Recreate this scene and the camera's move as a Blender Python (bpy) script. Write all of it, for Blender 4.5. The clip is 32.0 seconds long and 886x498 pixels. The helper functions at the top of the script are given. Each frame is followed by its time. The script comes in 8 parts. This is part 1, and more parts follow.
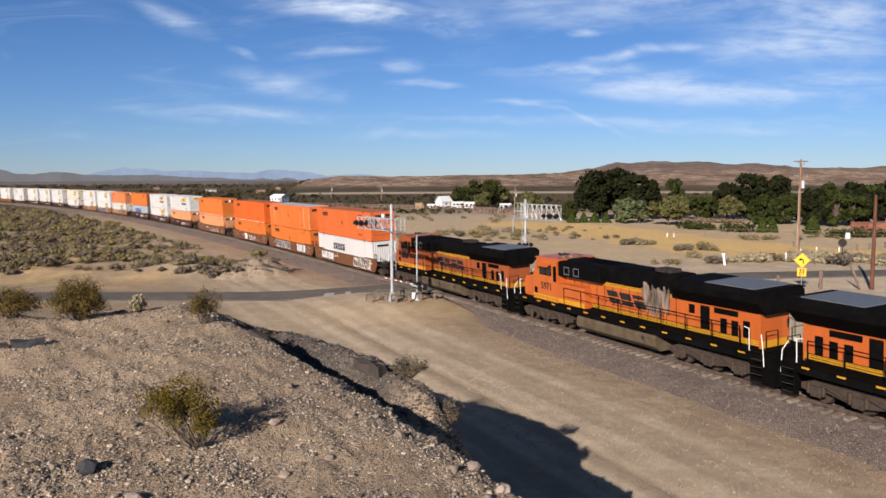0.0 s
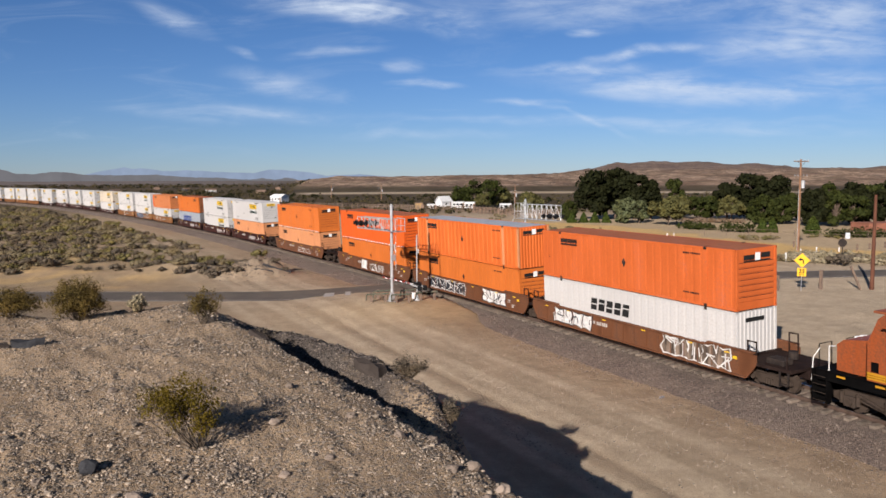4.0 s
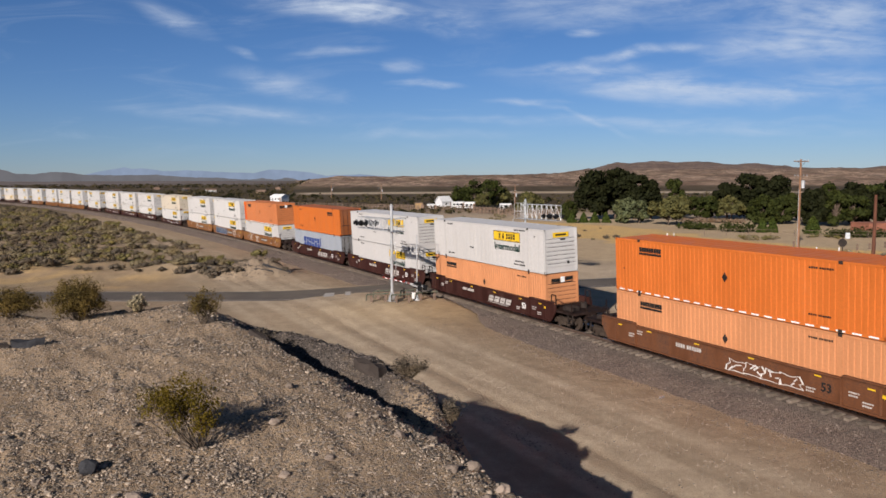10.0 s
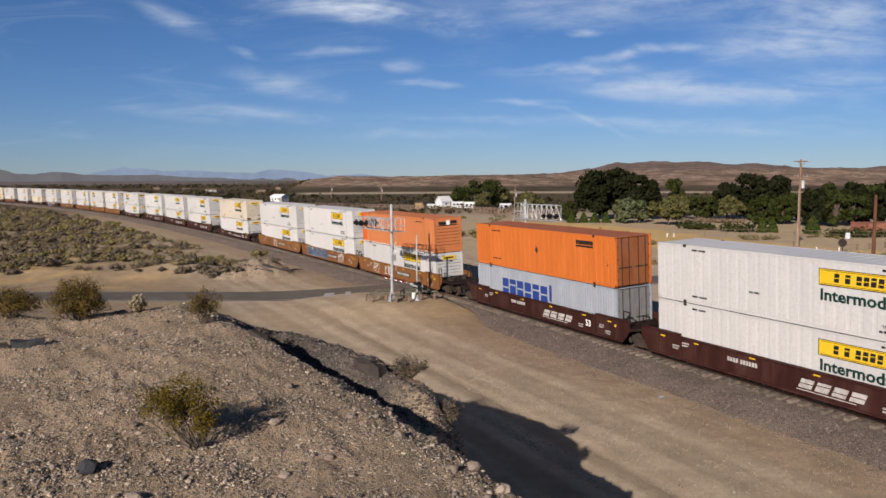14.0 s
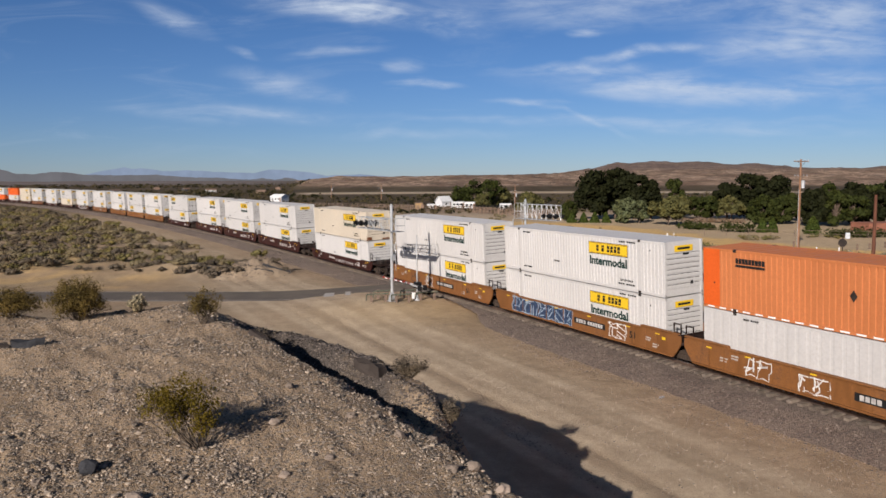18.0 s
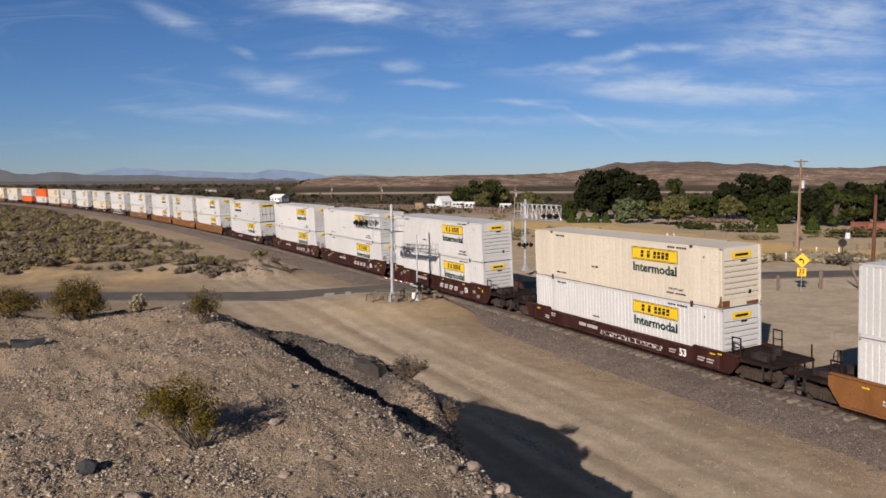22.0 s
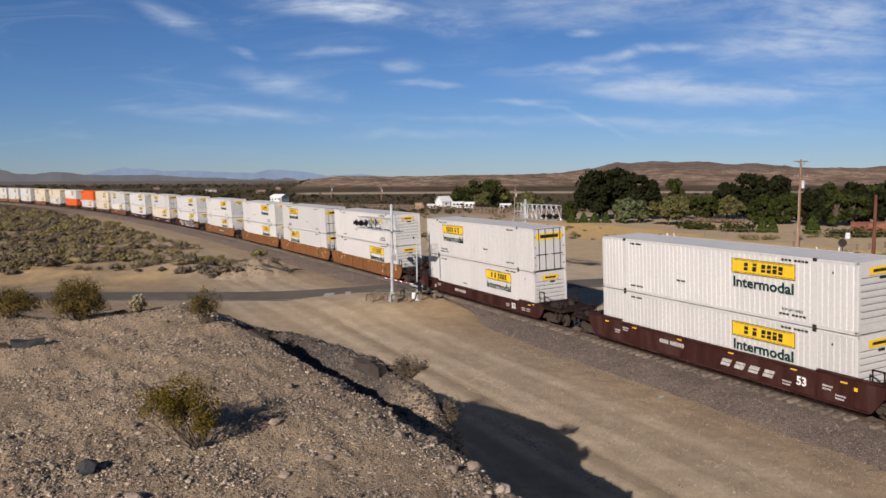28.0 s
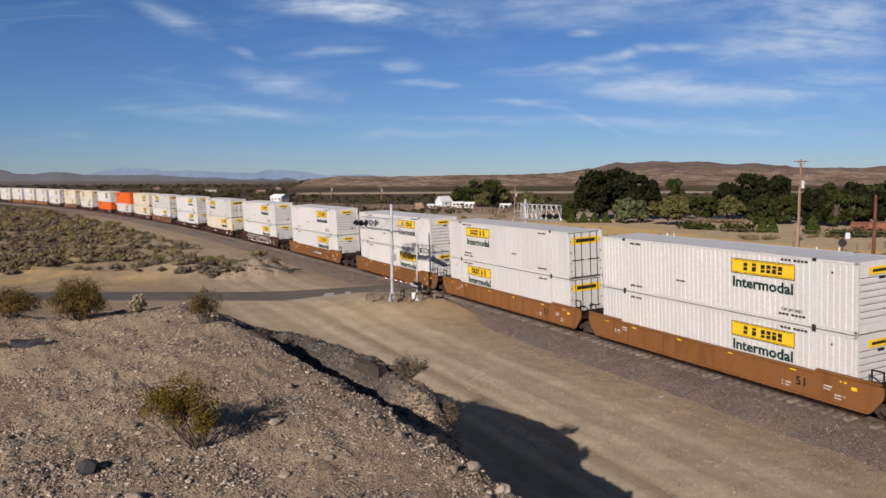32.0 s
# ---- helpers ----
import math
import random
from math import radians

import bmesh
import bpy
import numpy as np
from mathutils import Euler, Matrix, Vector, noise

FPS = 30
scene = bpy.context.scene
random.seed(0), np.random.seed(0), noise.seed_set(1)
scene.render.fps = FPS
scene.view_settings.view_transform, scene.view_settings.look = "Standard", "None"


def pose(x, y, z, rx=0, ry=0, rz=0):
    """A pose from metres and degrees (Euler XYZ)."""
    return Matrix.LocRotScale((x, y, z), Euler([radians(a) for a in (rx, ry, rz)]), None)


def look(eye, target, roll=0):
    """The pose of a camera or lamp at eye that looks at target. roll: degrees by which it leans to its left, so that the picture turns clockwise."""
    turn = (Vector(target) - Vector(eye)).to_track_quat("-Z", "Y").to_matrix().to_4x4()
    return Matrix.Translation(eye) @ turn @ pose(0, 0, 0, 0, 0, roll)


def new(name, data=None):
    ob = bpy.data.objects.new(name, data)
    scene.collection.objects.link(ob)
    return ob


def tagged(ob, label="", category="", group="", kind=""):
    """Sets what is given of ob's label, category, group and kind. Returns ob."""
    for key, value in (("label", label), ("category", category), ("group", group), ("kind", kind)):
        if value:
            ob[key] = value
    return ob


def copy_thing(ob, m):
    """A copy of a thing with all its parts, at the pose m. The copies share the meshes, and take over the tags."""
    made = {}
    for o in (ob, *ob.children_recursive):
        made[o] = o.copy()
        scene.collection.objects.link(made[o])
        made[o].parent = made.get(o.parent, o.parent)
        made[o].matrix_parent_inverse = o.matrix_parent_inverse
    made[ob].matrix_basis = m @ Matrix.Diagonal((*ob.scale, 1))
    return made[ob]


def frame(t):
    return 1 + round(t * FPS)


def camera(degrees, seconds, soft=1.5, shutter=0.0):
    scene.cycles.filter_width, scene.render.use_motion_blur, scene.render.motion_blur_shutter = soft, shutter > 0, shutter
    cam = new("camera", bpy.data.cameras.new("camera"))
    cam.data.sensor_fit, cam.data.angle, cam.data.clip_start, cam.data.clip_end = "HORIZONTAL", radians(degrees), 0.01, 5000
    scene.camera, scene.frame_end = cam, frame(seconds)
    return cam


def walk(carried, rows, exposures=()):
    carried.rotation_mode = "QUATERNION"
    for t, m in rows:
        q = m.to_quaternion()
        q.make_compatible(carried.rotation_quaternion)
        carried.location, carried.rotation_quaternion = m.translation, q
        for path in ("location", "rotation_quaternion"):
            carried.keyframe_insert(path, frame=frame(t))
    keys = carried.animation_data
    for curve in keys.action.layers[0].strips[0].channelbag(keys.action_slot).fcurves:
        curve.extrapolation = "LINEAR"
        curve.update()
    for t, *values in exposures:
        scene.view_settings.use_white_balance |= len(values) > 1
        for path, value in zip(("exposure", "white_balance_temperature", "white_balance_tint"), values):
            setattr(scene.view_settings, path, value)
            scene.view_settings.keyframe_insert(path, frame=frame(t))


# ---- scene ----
# ---- camera: it stands still on a hillside beside the line ----
cam = camera(59.2, 32.0, soft=1.6)
EYE = (0.0, 0.0, 9.45)
walk(cam, [(0.0, pose(*EYE, 84.83, 0.26, 0)), (32.0, pose(*EYE, 84.83, 0.26, 0))], exposures=[(0.0, 0.74), (3.0, 0.62), (6.0, 0.47), (13.0, 0.38), (32.0, 0.38)])

# ---- daylight ----
SUN_TURN, SUN_HEIGHT = 25.0, 22.5      # the way the light goes, clockwise from +y, and the sun's height
sun_data = bpy.data.lights.new("sun", "SUN")
sun_data.energy, sun_data.angle, sun_data.color = 5.0, radians(0.5), (1.0, 0.915, 0.855)
sun = new("sun", sun_data)
_a, _e = radians(SUN_TURN), radians(SUN_HEIGHT)
SUN_WAY = Vector((math.sin(_a) * math.cos(_e), math.cos(_a) * math.cos(_e), -math.sin(_e)))
sun.matrix_world = look((-60, -50, 60), Vector((-60, -50, 60)) + SUN_WAY)


def node(nt, kind, **sockets):
    n = nt.nodes.new(kind)
    for k, v in sockets.items():
        n.inputs[k.replace("_", " ")].default_value = v
    return n


def mix_rgb(nt, fac, a, b, blend="MIX"):
    n = nt.nodes.new("ShaderNodeMix")
    n.data_type, n.blend_type = "RGBA", blend
    for i, v in ((0, fac), (6, a), (7, b)):
        if hasattr(v, "is_linked"):
            nt.links.new(v, n.inputs[i])
        else:
            n.inputs[i].default_value = v if i == 0 else (*v, 1) if len(v) == 3 else v
    return n.outputs[2]


def math_node(nt, op, a, b=0.0, c=0.0, clamp=False):
    n = nt.nodes.new("ShaderNodeMath")
    n.operation, n.use_clamp = op, clamp
    for i, v in enumerate((a, b, c)):
        if hasattr(v, "is_linked"):
            nt.links.new(v, n.inputs[i])
        else:
            n.inputs[i].default_value = v
    return n.outputs[0]


def remap(nt, v, a, b, lo=0.0, hi=1.0, smooth=True):
    n = nt.nodes.new("ShaderNodeMapRange")
    n.interpolation_type = "SMOOTHSTEP" if smooth else "LINEAR"
    nt.links.new(v, n.inputs[0])
    for i, x in enumerate((a, b, lo, hi)):
        n.inputs[1 + i].default_value = x
    return n.outputs[0]


def noise_at(nt, vec, scale, detail=4.0, rough=0.55, distort=0.0, stretch=None):
    if stretch:
        m = nt.nodes.new("ShaderNodeMapping")
        nt.links.new(vec, m.inputs[0])
        m.inputs["Scale"].default_value = stretch
        vec = m.outputs[0]
    n = node(nt, "ShaderNodeTexNoise", Scale=scale, Detail=detail, Roughness=rough, Distortion=distort)
    nt.links.new(vec, n.inputs["Vector"])
    return n.outputs[0]


# clouds over the valley: eastward and upward slope of the way to each, half width, half height, tilt, thickness
CLOUDS = [
    (-0.13, 0.213, 0.158, 0.0255, -8, 0.38), (-0.158, 0.226, 0.116, 0.0255, 0, 0.36), (0.015, 0.192, 0.065, 0.0232, -12, 0.42), (-0.088, 0.209, 0.084, 0.0186, -3, 0.40), (0.266, 0.214, 0.441, 0.0394, 0, 0.36), (0.182, 0.183, 0.04, 0.0081, 4, 0.5),
    (0.246, 0.156, 0.095, 0.0104, 7, 0.58), (0.452, 0.167, 0.2, 0.0417, 3, 0.50), (0.507, 0.209, 0.137, 0.0348, 0, 0.30), (0.168, 0.136, 0.147, 0.0116, 2, 0.42), (0.304, 0.111, 0.273, 0.0278, -4, 0.5), (0.497, 0.118, 0.158, 0.0301, 3, 0.40),
]
CLOUDS += [
    (-0.049, 0.141, 0.036, 0.0139, -6, 0.34), (-0.019, 0.116, 0.065, 0.007, -3, 0.46), (-0.336, 0.202, 0.084, 0.0197, -24, 0.30), (-0.217, 0.12, 0.1, 0.0209, -8, 0.36), (-0.245, 0.155, 0.025, 0.0093, -20, 0.3), (-0.138, 0.157, 0.089, 0.0093, 6, 0.34),
    (-0.264, 0.084, 0.2, 0.0162, -3, 0.3), (0.104, 0.095, 0.063, 0.0058, -2, 0.4), (0.191, 0.067, 0.1, 0.0055, -22, 0.24), (0.212, 0.073, 0.441, 0.007, -1, 0.22), (0.342, 0.062, 0.336, 0.0093, -2, 0.24), (-0.017, 0.057, 0.179, 0.0093, 1, 0.2),
]


def make_world():
    w = bpy.data.worlds.new("desert_sky")
    scene.world = w
    w.use_nodes = True
    nt = w.node_tree
    bg = nt.nodes["Background"]
    sky = nt.nodes.new("ShaderNodeTexSky")
    sky.sky_type, sky.sun_disc = "NISHITA", False
    sky.sun_elevation, sky.sun_rotation = radians(SUN_HEIGHT), radians(180 + SUN_TURN)
    sky.altitude, sky.air_density, sky.dust_density, sky.ozone_density = 700, 1.0, 0.0, 4.0
    tc = nt.nodes.new("ShaderNodeTexCoord")
    sep = nt.nodes.new("ShaderNodeSeparateXYZ")
    nt.links.new(tc.outputs["Generated"], sep.inputs[0])
    up = math_node(nt, "MAXIMUM", sep.outputs[2], 0.02)
    px = math_node(nt, "DIVIDE", sep.outputs[0], up)
    py = math_node(nt, "DIVIDE", sep.outputs[1], up)
    com = nt.nodes.new("ShaderNodeCombineXYZ")
    nt.links.new(px, com.inputs[0]), nt.links.new(py, com.inputs[1])
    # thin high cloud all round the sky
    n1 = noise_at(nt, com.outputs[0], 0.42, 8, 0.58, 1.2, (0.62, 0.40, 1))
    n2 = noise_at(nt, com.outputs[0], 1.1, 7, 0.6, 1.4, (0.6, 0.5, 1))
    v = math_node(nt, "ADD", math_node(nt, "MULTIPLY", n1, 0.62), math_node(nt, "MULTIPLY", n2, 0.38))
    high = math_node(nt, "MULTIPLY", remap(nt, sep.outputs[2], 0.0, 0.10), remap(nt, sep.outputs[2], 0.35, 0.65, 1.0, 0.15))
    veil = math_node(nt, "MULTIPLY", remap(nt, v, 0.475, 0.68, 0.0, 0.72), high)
    # the banks, wisps and the old trail that stand over the valley to the north
    north = math_node(nt, "MAXIMUM", sep.outputs[1], 0.05)
    flat = nt.nodes.new("ShaderNodeCombineXYZ")
    nt.links.new(math_node(nt, "DIVIDE", sep.outputs[0], north), flat.inputs[0])
    nt.links.new(math_node(nt, "DIVIDE", sep.outputs[2], north), flat.inputs[1])
    bend = nt.nodes.new("ShaderNodeVectorMath")
    bend.operation = "MULTIPLY_ADD"
    wob = node(nt, "ShaderNodeTexNoise", Scale=9.0, Detail=3.0, Roughness=0.5)
    nt.links.new(flat.outputs[0], wob.inputs["Vector"])
    nt.links.new(wob.outputs["Color"], bend.inputs[0])
    bend.inputs[1].default_value = (0.09, 0.030, 0.0)
    nt.links.new(flat.outputs[0], bend.inputs[2])
    banks = None
    for u, w, wide, tall, tilt, thick in CLOUDS:
        mp = nt.nodes.new("ShaderNodeMapping")
        mp.vector_type = "TEXTURE"
        mp.inputs["Location"].default_value = (u + 0.045, w + 0.015, 0)
        mp.inputs["Rotation"].default_value = (0, 0, radians(tilt))
        mp.inputs["Scale"].default_value = (wide, tall, 1)
        nt.links.new(bend.outputs[0], mp.inputs[0])
        ln = nt.nodes.new("ShaderNodeVectorMath")
        ln.operation = "LENGTH"
        nt.links.new(mp.outputs[0], ln.inputs[0])
        d = remap(nt, ln.outputs["Value"], 1.0, 0.0, 0.0, thick)
        banks = d if banks is None else math_node(nt, "ADD", banks, d)
    wisp = noise_at(nt, flat.outputs[0], 4.0, 9, 0.62, 0.9, (1.3, 7.5, 1))
    grain = noise_at(nt, flat.outputs[0], 22.0, 6, 0.6, 0.5, (1.0, 3.2, 1))
    tex = math_node(nt, "ADD", math_node(nt, "MULTIPLY", wisp, 0.65), math_node(nt, "MULTIPLY", grain, 0.35))
    banks = math_node(nt, "MULTIPLY", banks, remap(nt, tex, 0.32, 0.66, 0.12, 1.45))
    banks = math_node(nt, "ADD", banks, remap(nt, wisp, 0.50, 0.80, 0.0, 0.16))
    banks = math_node(nt, "MULTIPLY", banks, remap(nt, sep.outputs[2], 0.0, 0.07))
    front = math_node(nt, "MULTIPLY", remap(nt, sep.outputs[1], 0.55, 0.75), remap(nt, sep.outputs[2], 0.30, 0.22))
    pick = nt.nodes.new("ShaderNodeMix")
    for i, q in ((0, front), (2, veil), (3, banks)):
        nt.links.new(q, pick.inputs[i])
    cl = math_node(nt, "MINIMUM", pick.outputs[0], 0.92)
    tone = mix_rgb(nt, remap(nt, sep.outputs[2], 0.0, 0.22), (0.80, 0.97, 1.42), (0.70, 0.945, 1.33))
    tone = mix_rgb(nt, remap(nt, sep.outputs[2], 0.25, 0.70), tone, (0.72, 0.77, 0.84))
    clear = mix_rgb(nt, 1.0, sky.outputs[0], tone, "MULTIPLY")
    col = mix_rgb(nt, cl, clear, (11.4, 12.8, 15.2))
    nt.links.new(col, bg.inputs[0])
    bg.inputs[1].default_value = 0.0402


make_world()

# ---- materials ----
def surf(name, col, rough=0.6, metal=0.0, var=0.18, scale=1.5, dirt=None, dirt_at=0.55, bump=0.15, bump_scale=30.0, streak=False, rnd=0.0, coat=0.0, spec=0.4):
    """A painted or raw surface: two scales of noise, an optional layer of dirt, fine relief."""
    m = bpy.data.materials.new(name)
    m.use_nodes = True
    nt = m.node_tree
    b = nt.nodes["Principled BSDF"]
    vec = nt.nodes.new("ShaderNodeTexCoord").outputs["Object"]
    info = nt.nodes.new("ShaderNodeObjectInfo")
    add = nt.nodes.new("ShaderNodeVectorMath")
    add.operation = "MULTIPLY_ADD"
    nt.links.new(info.outputs["Random"], add.inputs[0])
    add.inputs[1].default_value = (37.0, 11.0, 23.0)
    nt.links.new(vec, add.inputs[2])
    vec = add.outputs[0]
    big = noise_at(nt, vec, scale, 4, 0.6, 0.3, (1, 1, 0.25) if streak else None)
    fine = noise_at(nt, vec, scale * 14, 3, 0.6)
    c0 = tuple(max(0.0, x * (1 - var)) for x in col)
    c1 = tuple(min(1.0, x * (1 + var)) for x in col)
    c = mix_rgb(nt, remap(nt, big, 0.3, 0.7), c0, c1)
    c = mix_rgb(nt, remap(nt, fine, 0.35, 0.7, 0.0, 0.35), c, tuple(x * 0.72 for x in col))
    if dirt:
        d = math_node(nt, "ADD", math_node(nt, "MULTIPLY", big, 0.6), math_node(nt, "MULTIPLY", fine, 0.4))
        c = mix_rgb(nt, remap(nt, d, dirt_at - 0.08, dirt_at + 0.14, 0.0, 0.8), c, dirt)
    if rnd:
        hsv = nt.nodes.new("ShaderNodeHueSaturation")
        nt.links.new(c, hsv.inputs["Color"])
        nt.links.new(remap(nt, info.outputs["Random"], 0, 1, 1 - rnd, 1 + rnd, False), hsv.inputs["Value"])
        c = hsv.outputs[0]
    nt.links.new(c, b.inputs["Base Color"])
    b.inputs["Metallic"].default_value = metal
    nt.links.new(remap(nt, big, 0.2, 0.8, max(0.05, rough - 0.12), min(1, rough + 0.12)), b.inputs["Roughness"])
    b.inputs["Specular IOR Level"].default_value = spec if max(col) > 0.12 or rough < 0.5 else min(spec, 0.08)
    if coat:
        b.inputs["Coat Weight"].default_value = coat
    if bump:
        bn = node(nt, "ShaderNodeBump", Strength=bump, Distance=0.02)
        nt.links.new(noise_at(nt, vec, bump_scale, 4, 0.6), bn.inputs["Height"])
        nt.links.new(bn.outputs[0], b.inputs["Normal"])
    return m


DUST = (0.30, 0.22, 0.15)
GRIME = (0.045, 0.033, 0.026)
M = {}
M["box_white"] = surf("box_white", (0.495, 0.475, 0.452), 0.45, var=0.05, scale=0.6, dirt=(0.43, 0.385, 0.34), dirt_at=0.63, bump=0.05, streak=True, rnd=0.05)
M["box_cream"] = surf("box_cream", (0.55, 0.475, 0.37), 0.5, var=0.06, scale=0.6, dirt=(0.46, 0.37, 0.27), dirt_at=0.64, bump=0.05, streak=True, rnd=0.04)
M["box_rust"] = surf("box_rust", (0.60, 0.10, 0.017), 0.5, var=0.06, scale=0.7, dirt=(0.55, 0.13, 0.05), dirt_at=0.66, bump=0.05, streak=True, spec=0.15)
M["box_red"] = surf("box_red", (0.50, 0.108, 0.026), 0.55, var=0.10, scale=0.7, dirt=(0.42, 0.12, 0.06), dirt_at=0.6, bump=0.05, streak=True, spec=0.15)
M["box_orange"] = surf("box_orange", (0.51, 0.132, 0.025), 0.55, var=0.08, scale=0.7, dirt=(0.52, 0.20, 0.08), dirt_at=0.64, bump=0.05, streak=True, spec=0.15)
M["box_flame"] = surf("box_flame", (0.56, 0.122, 0.025), 0.5, var=0.12, scale=0.9, dirt=(0.62, 0.26, 0.11), dirt_at=0.66, bump=0.05, streak=True, spec=0.15)
M["box_peach"] = surf("box_peach", (0.51, 0.22, 0.098), 0.6, var=0.07, scale=0.7, dirt=(0.58, 0.27, 0.12), dirt_at=0.66, bump=0.05, streak=True, spec=0.15)
M["box_faded"] = surf("box_faded", (0.455, 0.155, 0.056), 0.6, var=0.07, scale=0.7, dirt=(0.42, 0.14, 0.055), dirt_at=0.64, bump=0.05, streak=True, spec=0.15)
M["worn_white"] = surf("worn_white", (0.42, 0.39, 0.36), 0.6, var=0.25, scale=5, bump=0.0)
M["box_grey"] = surf("box_grey", (0.285, 0.305, 0.335), 0.5, var=0.08, scale=0.7, dirt=(0.34, 0.30, 0.26), dirt_at=0.62, bump=0.05, streak=True)
M["roof_rust"] = surf("roof_rust", (0.30, 0.095, 0.042), 0.7, var=0.18, scale=1.0, dirt=(0.22, 0.11, 0.07), dirt_at=0.55, spec=0.15)
# door paints, darker and blotchier than the sides of the same boxes
M["door_dark_orange"] = surf("door_dark_orange", (0.27, 0.088, 0.030), 0.7, var=0.3, scale=2.0, dirt=(0.13, 0.06, 0.035), dirt_at=0.5, streak=True, spec=0.15)
M["door_grey"] = surf("door_grey", (0.19, 0.19, 0.195), 0.6, var=0.3, scale=2.0, dirt=(0.10, 0.085, 0.07), dirt_at=0.5, streak=True, spec=0.2)
M["roof_grey"] = surf("roof_grey", (0.42, 0.43, 0.44), 0.45, 0.3, var=0.15, scale=1.0, dirt=(0.30, 0.26, 0.22), dirt_at=0.6)
M["steel_dark"] = surf("steel_dark", (0.028, 0.022, 0.02), 0.7, 0.0, var=0.35, scale=3, dirt=GRIME, dirt_at=0.5)
M["car_brown"] = surf("car_brown", (0.042, 0.015, 0.012), 0.6, var=0.3, scale=1.2, dirt=(0.060, 0.036, 0.028), dirt_at=0.56, streak=True, rnd=0.12)
M["car_yellow"] = surf("car_yellow", (0.185, 0.072, 0.018), 0.65, var=0.28, scale=1.1, dirt=(0.090, 0.040, 0.018), dirt_at=0.54, streak=True, rnd=0.10)
M["car_rusty"] = surf("car_rusty", (0.135, 0.046, 0.015), 0.75, var=0.35, scale=1.3, dirt=(0.052, 0.028, 0.018), dirt_at=0.52, streak=True, rnd=0.10)
M["car_deck"] = surf("car_deck", (0.020, 0.012, 0.010), 0.85, var=0.4, scale=2.0, dirt=(0.045, 0.03, 0.023), dirt_at=0.6)
M["mark_yellow"] = surf("mark_yellow", (0.70, 0.44, 0.016), 0.5, var=0.06, scale=3, bump=0.0)
M["mark_black"] = surf("mark_black", (0.018, 0.018, 0.018), 0.5, var=0.2, scale=3, bump=0.0)
M["mark_white"] = surf("mark_white", (0.78, 0.77, 0.74), 0.5, var=0.08, scale=3, bump=0.0)
M["mark_green"] = surf("mark_green", (0.009, 0.032, 0.026), 0.5, var=0.15, scale=3, bump=0.0)
M["mark_blue"] = surf("mark_blue", (0.014, 0.042, 0.20), 0.5, var=0.12, scale=3, bump=0.0)
M["spray_white"] = surf("spray_white", (0.62, 0.60, 0.57), 0.5, var=0.25, scale=5, bump=0.0)
M["spray_blue"] = surf("spray_blue", (0.030, 0.050, 0.095), 0.5, var=0.5, scale=4, bump=0.0)
M["spray_pale"] = surf("spray_pale", (0.26, 0.32, 0.38), 0.5, var=0.3, scale=5, bump=0.0)
M["spray_dark"] = surf("spray_dark", (0.03, 0.03, 0.035), 0.5, var=0.4, scale=4, bump=0.0)
M["loco_orange"] = surf("loco_orange", (0.40, 0.088, 0.016), 0.45, var=0.14, scale=0.9, dirt=(0.26, 0.075, 0.025), dirt_at=0.60, bump=0.04, streak=True, coat=0.15)
M["loco_orange_dull"] = surf("loco_orange_dull", (0.285, 0.062, 0.014), 0.55, var=0.16, scale=0.9, dirt=(0.13, 0.046, 0.020), dirt_at=0.52, bump=0.04, streak=True)
M["loco_yellow"] = surf("loco_yellow", (0.46, 0.22, 0.012), 0.45, var=0.08, scale=1.2, dirt=(0.40, 0.22, 0.06), dirt_at=0.62, bump=0.04)
M["loco_black"] = surf("loco_black", (0.0035, 0.0032, 0.0032), 0.75, var=0.35, scale=1.3, dirt=(0.009, 0.007, 0.006), dirt_at=0.64, spec=0.03)
M["dusty_tank"] = surf("dusty_tank", (0.082, 0.060, 0.038), 0.85, var=0.25, scale=1.4, dirt=(0.10, 0.075, 0.05), dirt_at=0.58)
M["dusty_truck"] = surf("dusty_truck", (0.062, 0.045, 0.034), 0.85, var=0.4, scale=3.0, dirt=(0.034, 0.026, 0.022), dirt_at=0.50)
M["hand_white"] = surf("hand_white", (0.76, 0.74, 0.70), 0.45, var=0.08, scale=5, bump=0.0)
M["glass_dark"] = surf("glass_dark", (0.012, 0.014, 0.016), 0.08, var=0.1, scale=2, bump=0.0)
M["grille"] = surf("grille", (0.13, 0.135, 0.14), 0.5, 0.3, var=0.2, scale=6, bump=0.4, bump_scale=60)
M["soot"] = surf("soot", (0.115, 0.085, 0.066), 0.8, var=0.6, scale=3.5, dirt=(0.33, 0.245, 0.18), dirt_at=0.52, streak=True)
M["rail_steel"] = surf("rail_steel", (0.16, 0.11, 0.085), 0.5, 0.6, var=0.2, scale=4)
M["rail_top"] = surf("rail_top", (0.45, 0.43, 0.42), 0.25, 0.9, var=0.1, scale=4, bump=0.05)
M["tie_wood"] = surf("tie_wood", (0.16, 0.125, 0.096), 0.9, var=0.35, scale=3, dirt=(0.20, 0.158, 0.122), dirt_at=0.6, bump=0.5, rnd=0.3)
M["galvanised"] = surf("galvanised", (0.46, 0.465, 0.465), 0.42, 0.45, var=0.12, scale=3, bump=0.05)
M["signal_black"] = surf("signal_black", (0.012, 0.012, 0.013), 0.6, var=0.2, scale=4)
M["red_glass"] = surf("red_glass", (0.30, 0.012, 0.010), 0.15, var=0.1, scale=4, bump=0)
M["guard_rail"] = surf("guard_rail", (0.09, 0.10, 0.075), 0.7, var=0.25, scale=4, dirt=(0.16, 0.13, 0.09), dirt_at=0.55)
